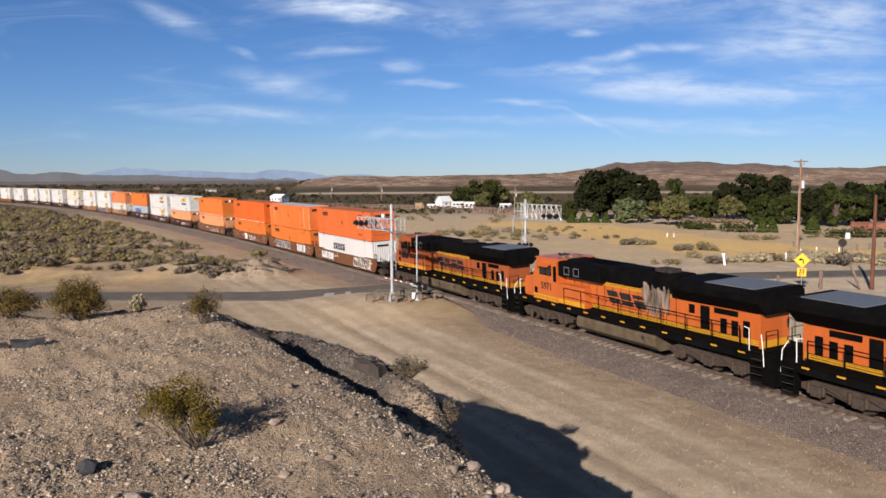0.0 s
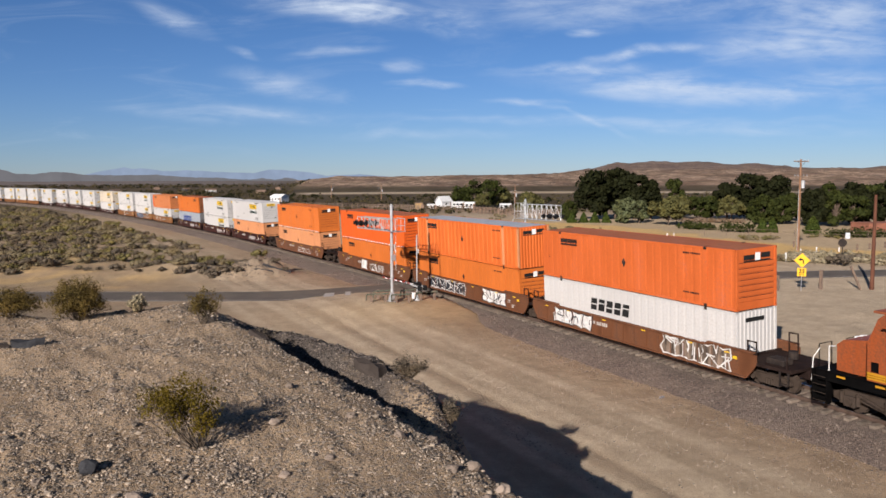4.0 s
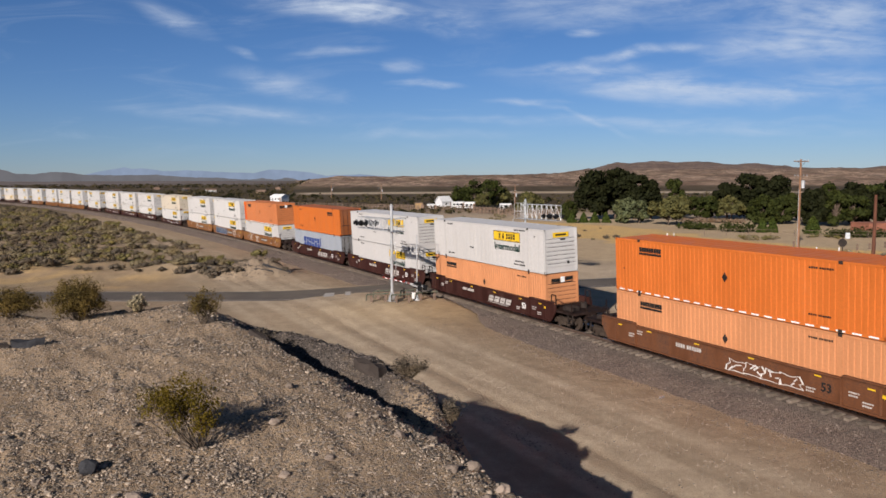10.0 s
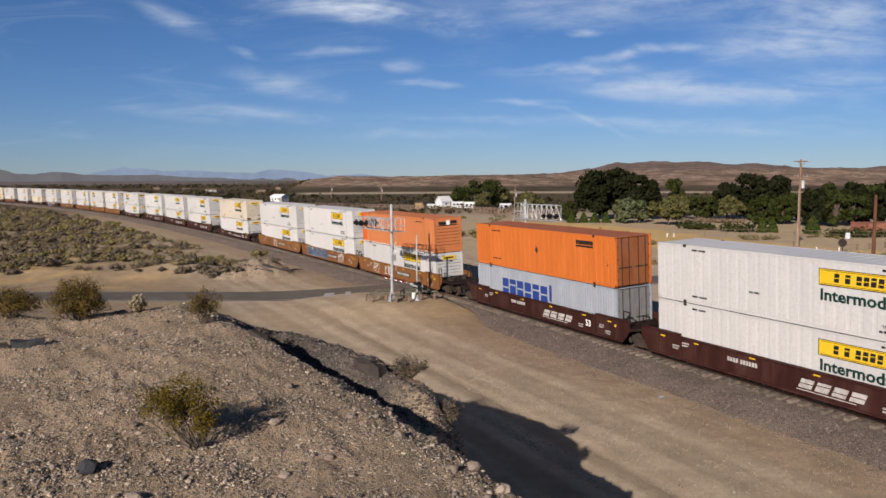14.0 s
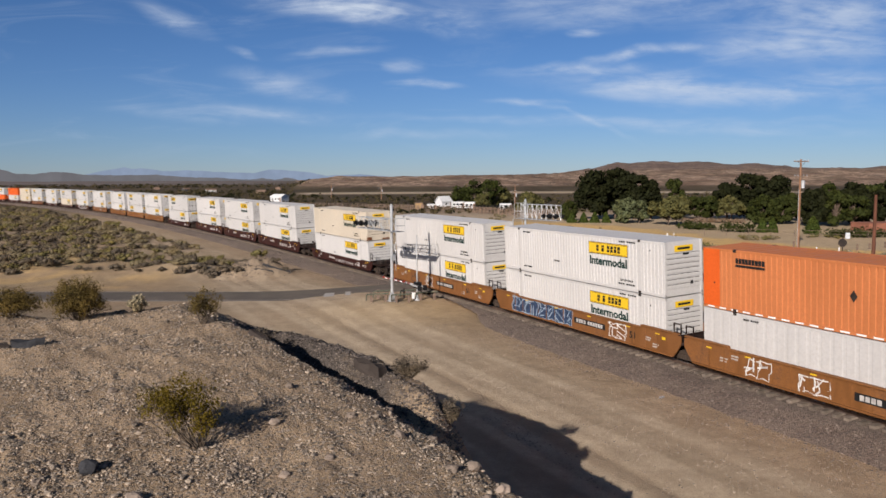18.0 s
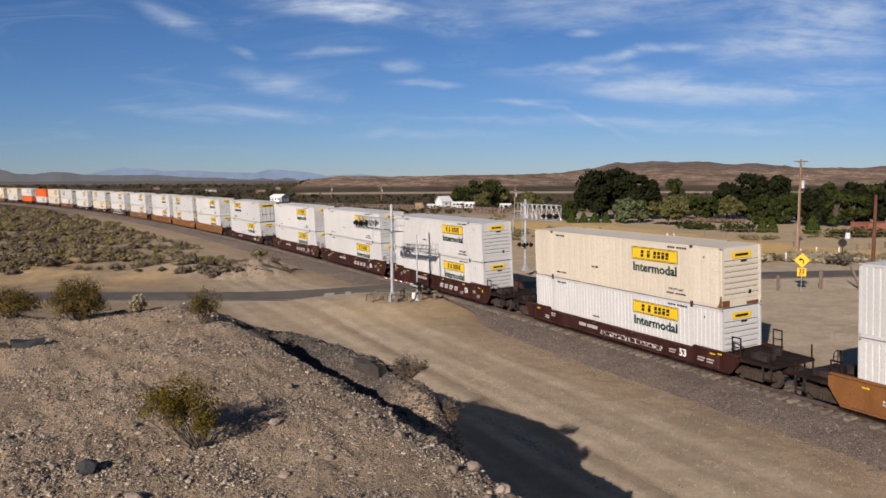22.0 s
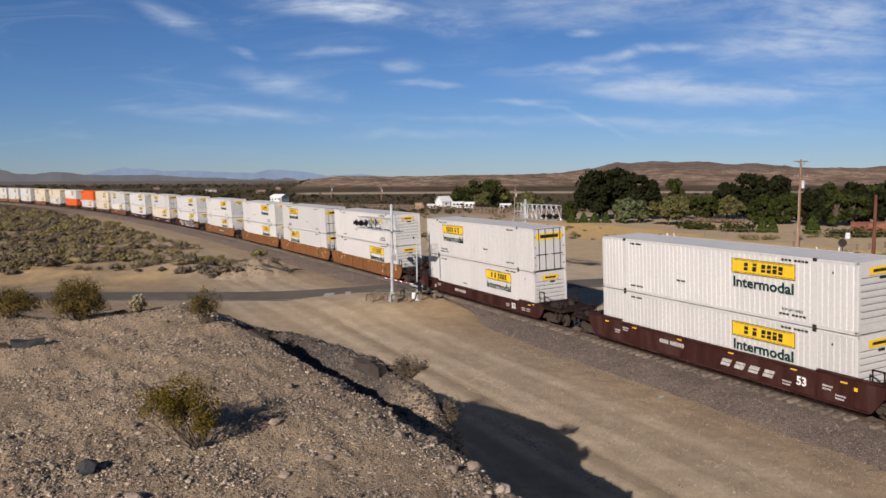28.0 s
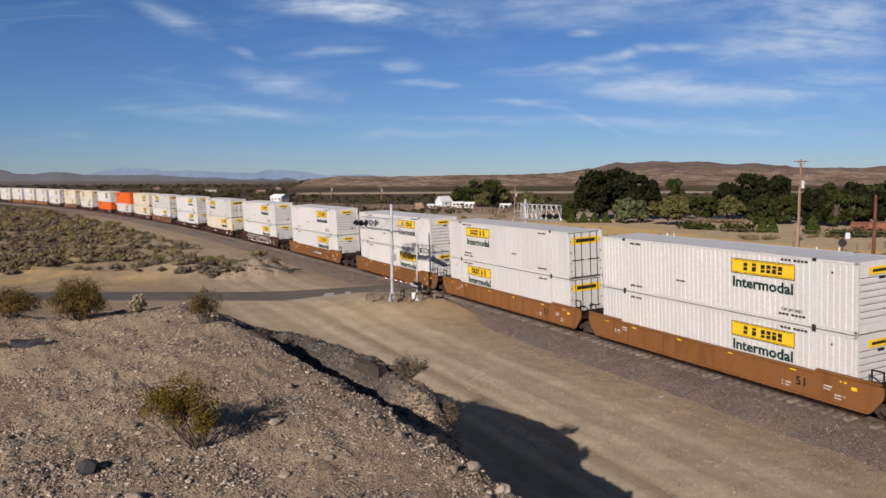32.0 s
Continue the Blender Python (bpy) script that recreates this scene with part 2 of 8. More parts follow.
M["sign_yellow"] = surf("sign_yellow", (0.80, 0.42, 0.006), 0.45, var=0.05, scale=4, bump=0)
M["red_paint"] = surf("red_paint", (0.24, 0.035, 0.028), 0.5, var=0.1, scale=4, bump=0)
M["pole_wood"] = surf("pole_wood", (0.23, 0.122, 0.066), 0.85, var=0.22, scale=2.5, dirt=(0.14, 0.08, 0.05), dirt_at=0.58, bump=0.4, streak=True)
M["pole_rust"] = surf("pole_rust", (0.115, 0.05, 0.032), 0.85, var=0.22, scale=2.5, bump=0.3, streak=True)
M["post_wood"] = surf("post_wood", (0.16, 0.11, 0.08), 0.9, var=0.3, scale=4, bump=0.4)
M["rock"] = surf("rock", (0.20, 0.155, 0.12), 0.9, var=0.35, scale=3, bump=0.5, rnd=0.4)
M["rock_dark"] = surf("rock_dark", (0.045, 0.045, 0.048), 0.7, var=0.3, scale=6, bump=0.4)
M["wood_grey"] = surf("wood_grey", (0.055, 0.044, 0.038), 0.95, var=0.3, scale=4, dirt=(0.045, 0.037, 0.032), dirt_at=0.5, bump=0.6)
M["bark"] = surf("bark", (0.11, 0.08, 0.06), 0.95, var=0.3, scale=5, bump=0.6)
M["twig"] = surf("twig", (0.085, 0.065, 0.048), 0.95, var=0.3, scale=8, bump=0)
M["plaster_white"] = surf("plaster_white", (0.60, 0.60, 0.59), 0.6, var=0.06, scale=1)
M["shed_brown"] = surf("shed_brown", (0.20, 0.13, 0.09), 0.85, var=0.25, scale=1)
M["roof_dark"] = surf("roof_dark", (0.09, 0.09, 0.095), 0.8, var=0.2, scale=1)
M["brick_red"] = surf("brick_red", (0.24, 0.095, 0.058), 0.85, var=0.15, scale=1)
M["can_metal"] = surf("can_metal", (0.5, 0.52, 0.58), 0.3, 0.8, var=0.15, scale=20, bump=0)


def leaf_mat(name, col, var=0.35):
    """Foliage: the tone changes from leaf cluster to leaf cluster."""
    m = bpy.data.materials.new(name)
    m.use_nodes = True
    nt = m.node_tree
    b = nt.nodes["Principled BSDF"]
    geo = nt.nodes.new("ShaderNodeNewGeometry")
    vec = nt.nodes.new("ShaderNodeTexCoord").outputs["Object"]
    c = mix_rgb(nt, geo.outputs["Random Per Island"], tuple(x * (1 - var) for x in col), tuple(x * (1 + var) for x in col))
    c = mix_rgb(nt, remap(nt, noise_at(nt, vec, 0.8, 3), 0.35, 0.7, 0, 0.5), c, (col[0] * 1.5, col[1] * 1.25, col[2] * 0.8))
    nt.links.new(c, b.inputs["Base Color"])
    b.inputs["Roughness"].default_value = 0.75
    b.inputs["Specular IOR Level"].default_value = 0.08
    return m


M["leaf_dark"] = leaf_mat("leaf_dark", (0.011, 0.013, 0.0045))
M["leaf_green"] = leaf_mat("leaf_green", (0.024, 0.030, 0.0075))
M["leaf_olive"] = leaf_mat("leaf_olive", (0.070, 0.068, 0.026))
M["leaf_silver"] = leaf_mat("leaf_silver", (0.062, 0.072, 0.036))
M["leaf_cypress"] = leaf_mat("leaf_cypress", (0.036, 0.050, 0.010))
M["leaf_sage"] = leaf_mat("leaf_sage", (0.160, 0.132, 0.080))
M["leaf_sage_grey"] = leaf_mat("leaf_sage_grey", (0.098, 0.080, 0.060))
M["leaf_sage_green"] = leaf_mat("leaf_sage_green", (0.125, 0.108, 0.044))
M["leaf_pale"] = leaf_mat("leaf_pale", (0.25, 0.215, 0.145))
M["leaf_creosote"] = leaf_mat("leaf_creosote", (0.085, 0.062, 0.008))
M["leaf_creosote_dry"] = leaf_mat("leaf_creosote_dry", (0.085, 0.062, 0.020))
M["leaf_far"] = leaf_mat("leaf_far", (0.060, 0.050, 0.026))
M["leaf_rust"] = leaf_mat("leaf_rust", (0.150, 0.108, 0.078))


def ground_mat():
    """Desert ground. The attribute zone tells what lies where: gravel hill, pale driven dirt, yellow grass, dark far scrub."""
    m = bpy.data.materials.new("desert_ground")
    m.use_nodes = True
    nt = m.node_tree
    b = nt.nodes["Principled BSDF"]
    vec = nt.nodes.new("ShaderNodeTexCoord").outputs["Object"]
    at = nt.nodes.new("ShaderNodeAttribute")
    at.attribute_name = "zone"
    sep = nt.nodes.new("ShaderNodeSeparateColor")
    nt.links.new(at.outputs["Color"], sep.inputs[0])
    big = noise_at(nt, vec, 0.10, 5, 0.6)
    mid = noise_at(nt, vec, 0.7, 5, 0.65)
    fine = noise_at(nt, vec, 16.0, 5, 0.75)
    speck = nt.nodes.new("ShaderNodeTexVoronoi")
    speck.inputs["Scale"].default_value = 26.0
    nt.links.new(vec, speck.inputs["Vector"])
    spc = nt.nodes.new("ShaderNodeSeparateColor")
    nt.links.new(speck.outputs["Color"], spc.inputs[0])
    c = mix_rgb(nt, remap(nt, mid, 0.3, 0.7), (0.25, 0.19, 0.126), (0.335, 0.258, 0.173))
    c = mix_rgb(nt, remap(nt, big, 0.35, 0.65, 0.0, 0.6), c, (0.33, 0.228, 0.145))
    dirt = mix_rgb(nt, remap(nt, mid, 0.3, 0.7), (0.420, 0.327, 0.226), (0.530, 0.418, 0.292))
    c = mix_rgb(nt, sep.outputs[1], c, dirt)
    gravel = mix_rgb(nt, remap(nt, mid, 0.35, 0.65), (0.305, 0.218, 0.137), (0.425, 0.310, 0.199))
    stones = mix_rgb(nt, spc.outputs[0], (0.045, 0.034, 0.028), (0.36, 0.30, 0.245))
    gravel = mix_rgb(nt, math_node(nt, "MULTIPLY", remap(nt, spc.outputs[1], 0.62, 0.72), remap(nt, big, 0.3, 0.6, 0.30, 0.80)), gravel, stones)
    c = mix_rgb(nt, sep.outputs[0], c, gravel)
    c = mix_rgb(nt, math_node(nt, "MULTIPLY", sep.outputs[2], remap(nt, mid, 0.25, 0.6, 0.55, 1.0)), c, (0.64, 0.42, 0.165))
    far = mix_rgb(nt, remap(nt, noise_at(nt, vec, 1.0, 6, 0.75, 0, (0.03, 0.004, 0.3)), 0.35, 0.65), (0.045, 0.035, 0.020), (0.095, 0.072, 0.042))
    sepv = nt.nodes.new("ShaderNodeSeparateXYZ")
    nt.links.new(vec, sepv.inputs[0])
    rocky = mix_rgb(nt, remap(nt, noise_at(nt, vec, 1.0, 7, 0.8, 0, (0.022, 0.003, 0.22)), 0.40, 0.60), (0.165, 0.100, 0.070), (0.43, 0.30, 0.21))
    rocky = mix_rgb(nt, remap(nt, noise_at(nt, vec, 1.0, 5, 0.85, 0, (0.11, 0.022, 0.9)), 0.46, 0.56, 0.0, 0.75), rocky, (0.085, 0.068, 0.048))
    rocky = mix_rgb(nt, remap(nt, sepv.outputs[2], 22.0, 32.0, 0.0, 0.6), rocky, (0.12, 0.092, 0.088))
    far = mix_rgb(nt, remap(nt, sepv.outputs[2], 0.6, 3.0), far, rocky)
    at2 = nt.nodes.new("ShaderNodeAttribute")
    at2.attribute_name = "zone_more"
    sep2 = nt.nodes.new("ShaderNodeSeparateColor")
    nt.links.new(at2.outputs["Color"], sep2.inputs[0])
    # the farthest plain on the left is paler and greyer, distance haze in its colour
    far = mix_rgb(nt, sep2.outputs[1], far, mix_rgb(nt, remap(nt, noise_at(nt, vec, 1.0, 6, 0.7, 0, (0.012, 0.0015, 0.2)), 0.35, 0.65), (0.115, 0.098, 0.090), (0.195, 0.165, 0.150)))
    c = mix_rgb(nt, at.outputs["Alpha"], c, far)
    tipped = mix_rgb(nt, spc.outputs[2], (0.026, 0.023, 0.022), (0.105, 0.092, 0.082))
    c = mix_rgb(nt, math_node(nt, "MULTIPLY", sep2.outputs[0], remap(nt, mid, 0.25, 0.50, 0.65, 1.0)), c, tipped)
    c = mix_rgb(nt, remap(nt, noise_at(nt, vec, 3.2, 4, 0.7), 0.42, 0.66, 0.0, 0.18), c, (0.19, 0.142, 0.10))
    c = mix_rgb(nt, remap(nt, fine, 0.42, 0.66, 0.0, 0.30), c, (0.15, 0.112, 0.08))
    nt.links.new(c, b.inputs["Base Color"])
    b.inputs["Roughness"].default_value = 0.95
    b.inputs["Specular IOR Level"].default_value = 0.04
    bn = node(nt, "ShaderNodeBump", Strength=0.9, Distance=0.045)
    h = math_node(nt, "ADD", math_node(nt, "MULTIPLY", fine, 0.8), math_node(nt, "MULTIPLY", speck.outputs["Distance"], math_node(nt, "MULTIPLY", sep.outputs[0], -0.30)))
    nt.links.new(h, bn.inputs["Height"])
    nt.links.new(bn.outputs[0], b.inputs["Normal"])
    return m


def ballast_mat():
    m = surf("ballast", (0.145, 0.104, 0.082), 0.95, var=0.3, scale=0.5, dirt=(0.23, 0.175, 0.13), dirt_at=0.5, bump=0)
    nt = m.node_tree
    b = nt.nodes["Principled BSDF"]
    vec = nt.nodes.new("ShaderNodeTexCoord").outputs["Object"]
    vo = nt.nodes.new("ShaderNodeTexVoronoi")
    vo.inputs["Scale"].default_value = 16.0
    nt.links.new(vec, vo.inputs["Vector"])
    old = b.inputs["Base Color"].links[0].from_socket
    sp = nt.nodes.new("ShaderNodeSeparateColor")
    nt.links.new(vo.outputs["Color"], sp.inputs[0])
    stone = mix_rgb(nt, sp.outputs[0], (0.035, 0.026, 0.021), (0.29, 0.22, 0.175))
    nt.links.new(mix_rgb(nt, 0.55, old, stone), b.inputs["Base Color"])
    bn = node(nt, "ShaderNodeBump", Strength=1.0, Distance=0.06)
    nt.links.new(vo.outputs["Distance"], bn.inputs["Height"])
    nt.links.new(bn.outputs[0], b.inputs["Normal"])
    return m


def asphalt_mat():
    m = surf("asphalt", (0.128, 0.108, 0.090), 0.85, var=0.2, scale=0.4, dirt=(0.14, 0.118, 0.097), dirt_at=0.58, bump=0.4, bump_scale=60, spec=0.08)
    return m


M["ground"], M["ballast"], M["asphalt"] = ground_mat(), ballast_mat(), asphalt_mat()


# ---- mesh building ----
class Shape:
    """Collects the corners and faces of one mesh."""

    def __init__(self):
        self.v, self.f = [], []

    def add(self, verts, faces):
        n = len(self.v)
        self.v += [tuple(p) for p in verts]
        self.f += [tuple(i + n for i in q) for q in faces]
        return self

    def box(self, x0, x1, y0, y1, z0, z1):
        return self.add([(x0, y0, z0), (x1, y0, z0), (x1, y1, z0), (x0, y1, z0), (x0, y0, z1), (x1, y0, z1), (x1, y1, z1), (x0, y1, z1)],
                        [(0, 3, 2, 1), (4, 5, 6, 7), (0, 1, 5, 4), (1, 2, 6, 5), (2, 3, 7, 6), (3, 0, 4, 7)])

    def cbox(self, x0, x1, y0, y1, z0, z1, c=0.02):
        """A box with its edges cut off."""
        bm = bmesh.new()
        bmesh.ops.create_cube(bm, size=1.0, matrix=Matrix.LocRotScale(((x0 + x1) / 2, (y0 + y1) / 2, (z0 + z1) / 2), None, (x1 - x0, y1 - y0, z1 - z0)))
        bmesh.ops.bevel(bm, geom=bm.edges[:], offset=c, segments=2, affect="EDGES", profile=0.6)
        bm.verts.ensure_lookup_table()
        bm.verts.index_update()
        self.add([v.co[:] for v in bm.verts], [[v.index for v in f.verts] for f in bm.faces])
        bm.free()
        return self

    def beam(self, a, b, w, h=None, up=(0, 0, 1)):
        """A square bar from a to b."""
        a, b = Vector(a), Vector(b)
        d = (b - a).normalized()
        s = d.cross(Vector(up))
        s = s.normalized() if s.length > 1e-4 else Vector((1, 0, 0))
        u = s.cross(d).normalized()
        s, u = s * w / 2, u * (h or w) / 2
        return self.add([a - s - u, a + s - u, a + s + u, a - s + u, b - s - u, b + s - u, b + s + u, b - s + u],
                        [(0, 3, 2, 1), (4, 5, 6, 7), (0, 1, 5, 4), (1, 2, 6, 5), (2, 3, 7, 6), (3, 0, 4, 7)][::1])

    def cyl(self, a, b, r, r2=None, n=12):
        a, b = Vector(a), Vector(b)
        d = (b - a).normalized()
        s = d.orthogonal().normalized()
        u = d.cross(s)
        r2 = r if r2 is None else r2
        ring = [(math.cos(2 * math.pi * i / n), math.sin(2 * math.pi * i / n)) for i in range(n)]
        vs = [a + (s * c + u * q) * r for c, q in ring] + [b + (s * c + u * q) * r2 for c, q in ring]
        fs = [(i, (i + 1) % n, n + (i + 1) % n, n + i) for i in range(n)] + [tuple(range(n))[::-1], tuple(range(n, 2 * n))]
        return self.add(vs, fs)

    def tube(self, pts, r, n=6):
        for a, b in zip(pts, pts[1:]):
            self.cyl(a, b, r, n=n)
        return self

    def prism(self, poly, y0, y1):
        """A side profile (x, z), drawn out from y0 to y1."""
        n = len(poly)
        vs = [(x, y0, z) for x, z in poly] + [(x, y1, z) for x, z in poly]
        fs = [tuple(range(n)), tuple(range(2 * n - 1, n - 1, -1))] + [(i, n + i, n + (i + 1) % n, (i + 1) % n) for i in range(n)]
        return self.add(vs, fs)

    def section(self, poly, x0, x1):
        """A cross-section (y, z), drawn out from x0 to x1."""
        n = len(poly)
        vs = [(x0, y, z) for y, z in poly] + [(x1, y, z) for y, z in poly]
        fs = [tuple(range(n))[::-1], tuple(range(n, 2 * n))] + [(i, (i + 1) % n, n + (i + 1) % n, n + i) for i in range(n)]
        return self.add(vs, fs)

    def mesh(self, name, material):
        me = bpy.data.meshes.new(name)
        me.from_pydata(self.v, [], self.f)
        bm = bmesh.new()
        bm.from_mesh(me)
        bmesh.ops.recalc_face_normals(bm, faces=bm.faces)
        bm.to_mesh(me)
        bm.free()
        me.materials.append(material if hasattr(material, "node_tree") else M[material])
        return me


def part(name, shape, material, parent=None, label="", smooth=False):
    """One mesh object under a thing or under a part."""
    me = shape.mesh(name, material)
    if smooth:
        me.shade_smooth()
    ob = new(name, me)
    ob.parent = parent
    return tagged(ob, label)


def share(name, me, parent, m=None, label=""):
    """One more object on a mesh that is there already."""
    ob = new(name, me)
    ob.parent = parent
    if m is not None:
        ob.matrix_basis = m
    return tagged(ob, label)


def thing(name, label, category, group=""):
    return tagged(new(name), label, category, group)


LETTERS = {}


def lettering(text, size, material, parent, m, name="lettering", squeeze=1.0):
    """Painted words, as a thin mesh."""
    if (text, size, material) in LETTERS:
        ob = new(name, LETTERS[text, size, material])
        ob.parent = parent
        ob.matrix_basis = m @ Matrix.Diagonal((squeeze, 1, 1, 1))
        return ob
    cu = bpy.data.curves.new(name, "FONT")
    cu.offset = size * 0.030
    cu.body, cu.size, cu.extrude, cu.resolution_u = text, size, 0.002, 2
    cu.align_x = "CENTER"
    tmp = new("tmp", cu)
    bpy.context.view_layer.update()
    me = bpy.data.meshes.new_from_object(tmp.evaluated_get(bpy.context.evaluated_depsgraph_get()))
    bpy.data.objects.remove(tmp)
    me.materials.clear()
    me.materials.append(M[material])
    LETTERS[text, size, material] = me
    ob = new(name, me)
    ob.parent = parent
    ob.matrix_basis = m @ Matrix.Diagonal((squeeze, 1, 1, 1))
    return ob

# ---- plan of the line: one long left-hand curve ----
RADIUS, TRACK_X, TRACK_Y, TRACK_TURN, CANT = 1299.0, 3.0, 60.47, radians(116.75), radians(2.7)
CENTRE = (TRACK_X - RADIUS * math.sin(TRACK_TURN), TRACK_Y + RADIUS * math.cos(TRACK_TURN))


def on_track(s, side=0.0):
    """The point s metres along the line (towards the hills) and side metres off it, away from the camera, and the line's direction there."""
    h = TRACK_TURN + s / RADIUS
    return CENTRE[0] + (RADIUS + side) * math.sin(h), CENTRE[1] - (RADIUS + side) * math.cos(h), h


def track_coords(x, y):
    dx, dy = x - CENTRE[0], y - CENTRE[1]
    h = np.arctan2(dx, -dy)
    return (h - TRACK_TURN) * RADIUS, np.hypot(dx, dy) - RADIUS


def step(v, a, b):
    t = np.clip((v - a) / (b - a), 0, 1)
    return t * t * (3 - 2 * t)


WAVES = {k: np.random.RandomState(k).uniform(0, 6.28, (5, 3)).tolist() for k in range(60)}


def wavy(x, y, size, seed=0):
    """Cheap smooth unevenness, about -1 to 1."""
    out, amp = 0.0, 1.0
    for i in range(5):
        a, ph1, ph2 = WAVES[seed][i]
        k = 6.283 / size * 1.9 ** i
        u, w = x * math.cos(a) + y * math.sin(a), -x * math.sin(a) + y * math.cos(a)
        out = out + amp * np.sin(u * k + ph1 + 1.3 * np.sin(w * k * 0.7 + ph2)) * np.cos(w * k * 0.8 + ph2)
        amp *= 0.55
    return out / 1.6


ROAD = [(-160, 61.5), (-90, 64.5), (-45, 66.6), (-20, 66.2), (-8, 66.4), (2, 69.2), (14, 73.6), (30, 78.4), (48, 80.6), (70, 84), (86, 96), (92, 120)]
RIDGE = [(-70, -30), (-55, 12), (-38, 24), (-20, 28.2), (-12.5, 28.8), (-10.0, 30.0), (-7.8, 28.0), (-5.14, 25), (-2.1, 21.7), (0.33, 18.1), (1.41, 16.8), (2.06, 16.2), (4.0, 13.5), (7.0, 7.0), (9.0, -12), (8.0, -60)]

HILL = 0.70

BERM = [(-8.2, 30.6), (-5.0, 29.0), (-2.2, 26.5), (-0.3, 24.6), (1.2, 23.0)]


def smooth_line(pts, n=12):
    """A smooth line through the points."""
    out = []
    for i in range(len(pts) - 1):
        p = [Vector(pts[max(0, min(len(pts) - 1, i + k))]) for k in (-1, 0, 1, 2)]
        for j in range(n):
            t = j / n
            out.append(tuple(0.5 * (2 * p[1] + (p[2] - p[0]) * t + (2 * p[0] - 5 * p[1] + 4 * p[2] - p[3]) * t * t + (3 * p[1] - p[0] - 3 * p[2] + p[3]) * t ** 3)))
    return out + [tuple(pts[-1])]


ROAD_LINE = smooth_line(ROAD, 3)


def line_distance(x, y, pts):
    """Distance to a line of points, signed: positive to the right of its course."""
    best = np.full(np.shape(x), 1e9)
    sign = np.ones(np.shape(x))
    for (ax, ay), (bx, by) in zip(pts, pts[1:]):
        ex, ey = bx - ax, by - ay
        t = np.clip(((x - ax) * ex + (y - ay) * ey) / (ex * ex + ey * ey), 0, 1)
        dx, dy = x - ax - t * ex, y - ay - t * ey
        d = np.sqrt(dx * dx + dy * dy)
        near = d < best
        best = np.where(near, d, best)
        sign = np.where(near, np.where(ex * dy - ey * dx > 0, -1.0, 1.0), sign)
    return best * sign


ROAD_HALF = 2.6


def road_level(x, y):
    """The road rises to the rails at the crossing."""
    s, side = track_coords(x, y)
    return -0.5 + 0.47 * (1 - step(np.abs(side), 2.2, 14.0))


def hills_level(x, y):
    """Low mesa and ranges round the valley."""
    r = np.hypot(x, y)
    az = np.arctan2(x, np.maximum(y, 1e-6) if np.isscalar(y) else y)
    mesa = np.interp(az, [-3.2, -0.19, -0.165, -0.13, -0.06, 0.1, 0.25, 0.6, 1.4, 2.2], [0, 0, 9, 13.5, 12.5, 15, 17, 19, 24, 0])
    z = mesa * step(r, 640 + 40 * wavy(x, y, 260, 3), 1150 + 110 * wavy(x, y, 300, 4)) + step(r, 640, 900) * (mesa > 1) * 1.4 * wavy(x, y, 120, 11)
    back = np.interp(az, [-0.2, 0.05, 0.15, 0.19, 0.218, 0.235, 0.26, 0.29, 0.315, 0.335, 0.355, 0.38, 0.40, 0.435, 0.49, 0.51, 0.56, 0.8, 1.5, 2.3], [0, 0, 6, 22, 37, 34, 40, 35, 38, 31, 27, 30, 23, 15, 13, 17, 22, 22, 18, 0])
    z = z + back * step(r, 1500, 2400) * (1 + 0.05 * wavy(x, y, 320, 5)) + 5.0 * step(r, 1350, 1700) * (back > 4) * wavy(x, y, 170, 15) * (1 - step(r, 2150, 2400))
    left = np.interp(az, [-2.6, -1.4, -0.60, -0.515, -0.47, -0.44, -0.40, -0.36, -0.30, -0.22, -0.17, -0.1], [0, 30, 52, 46, 24, 36, 27, 25, 21, 14, 0, 0])
    z = z + 0.12 * left * step(r, 1900, 3000) * (1 + 0.12 * wavy(x, y, 400, 6))
    return z


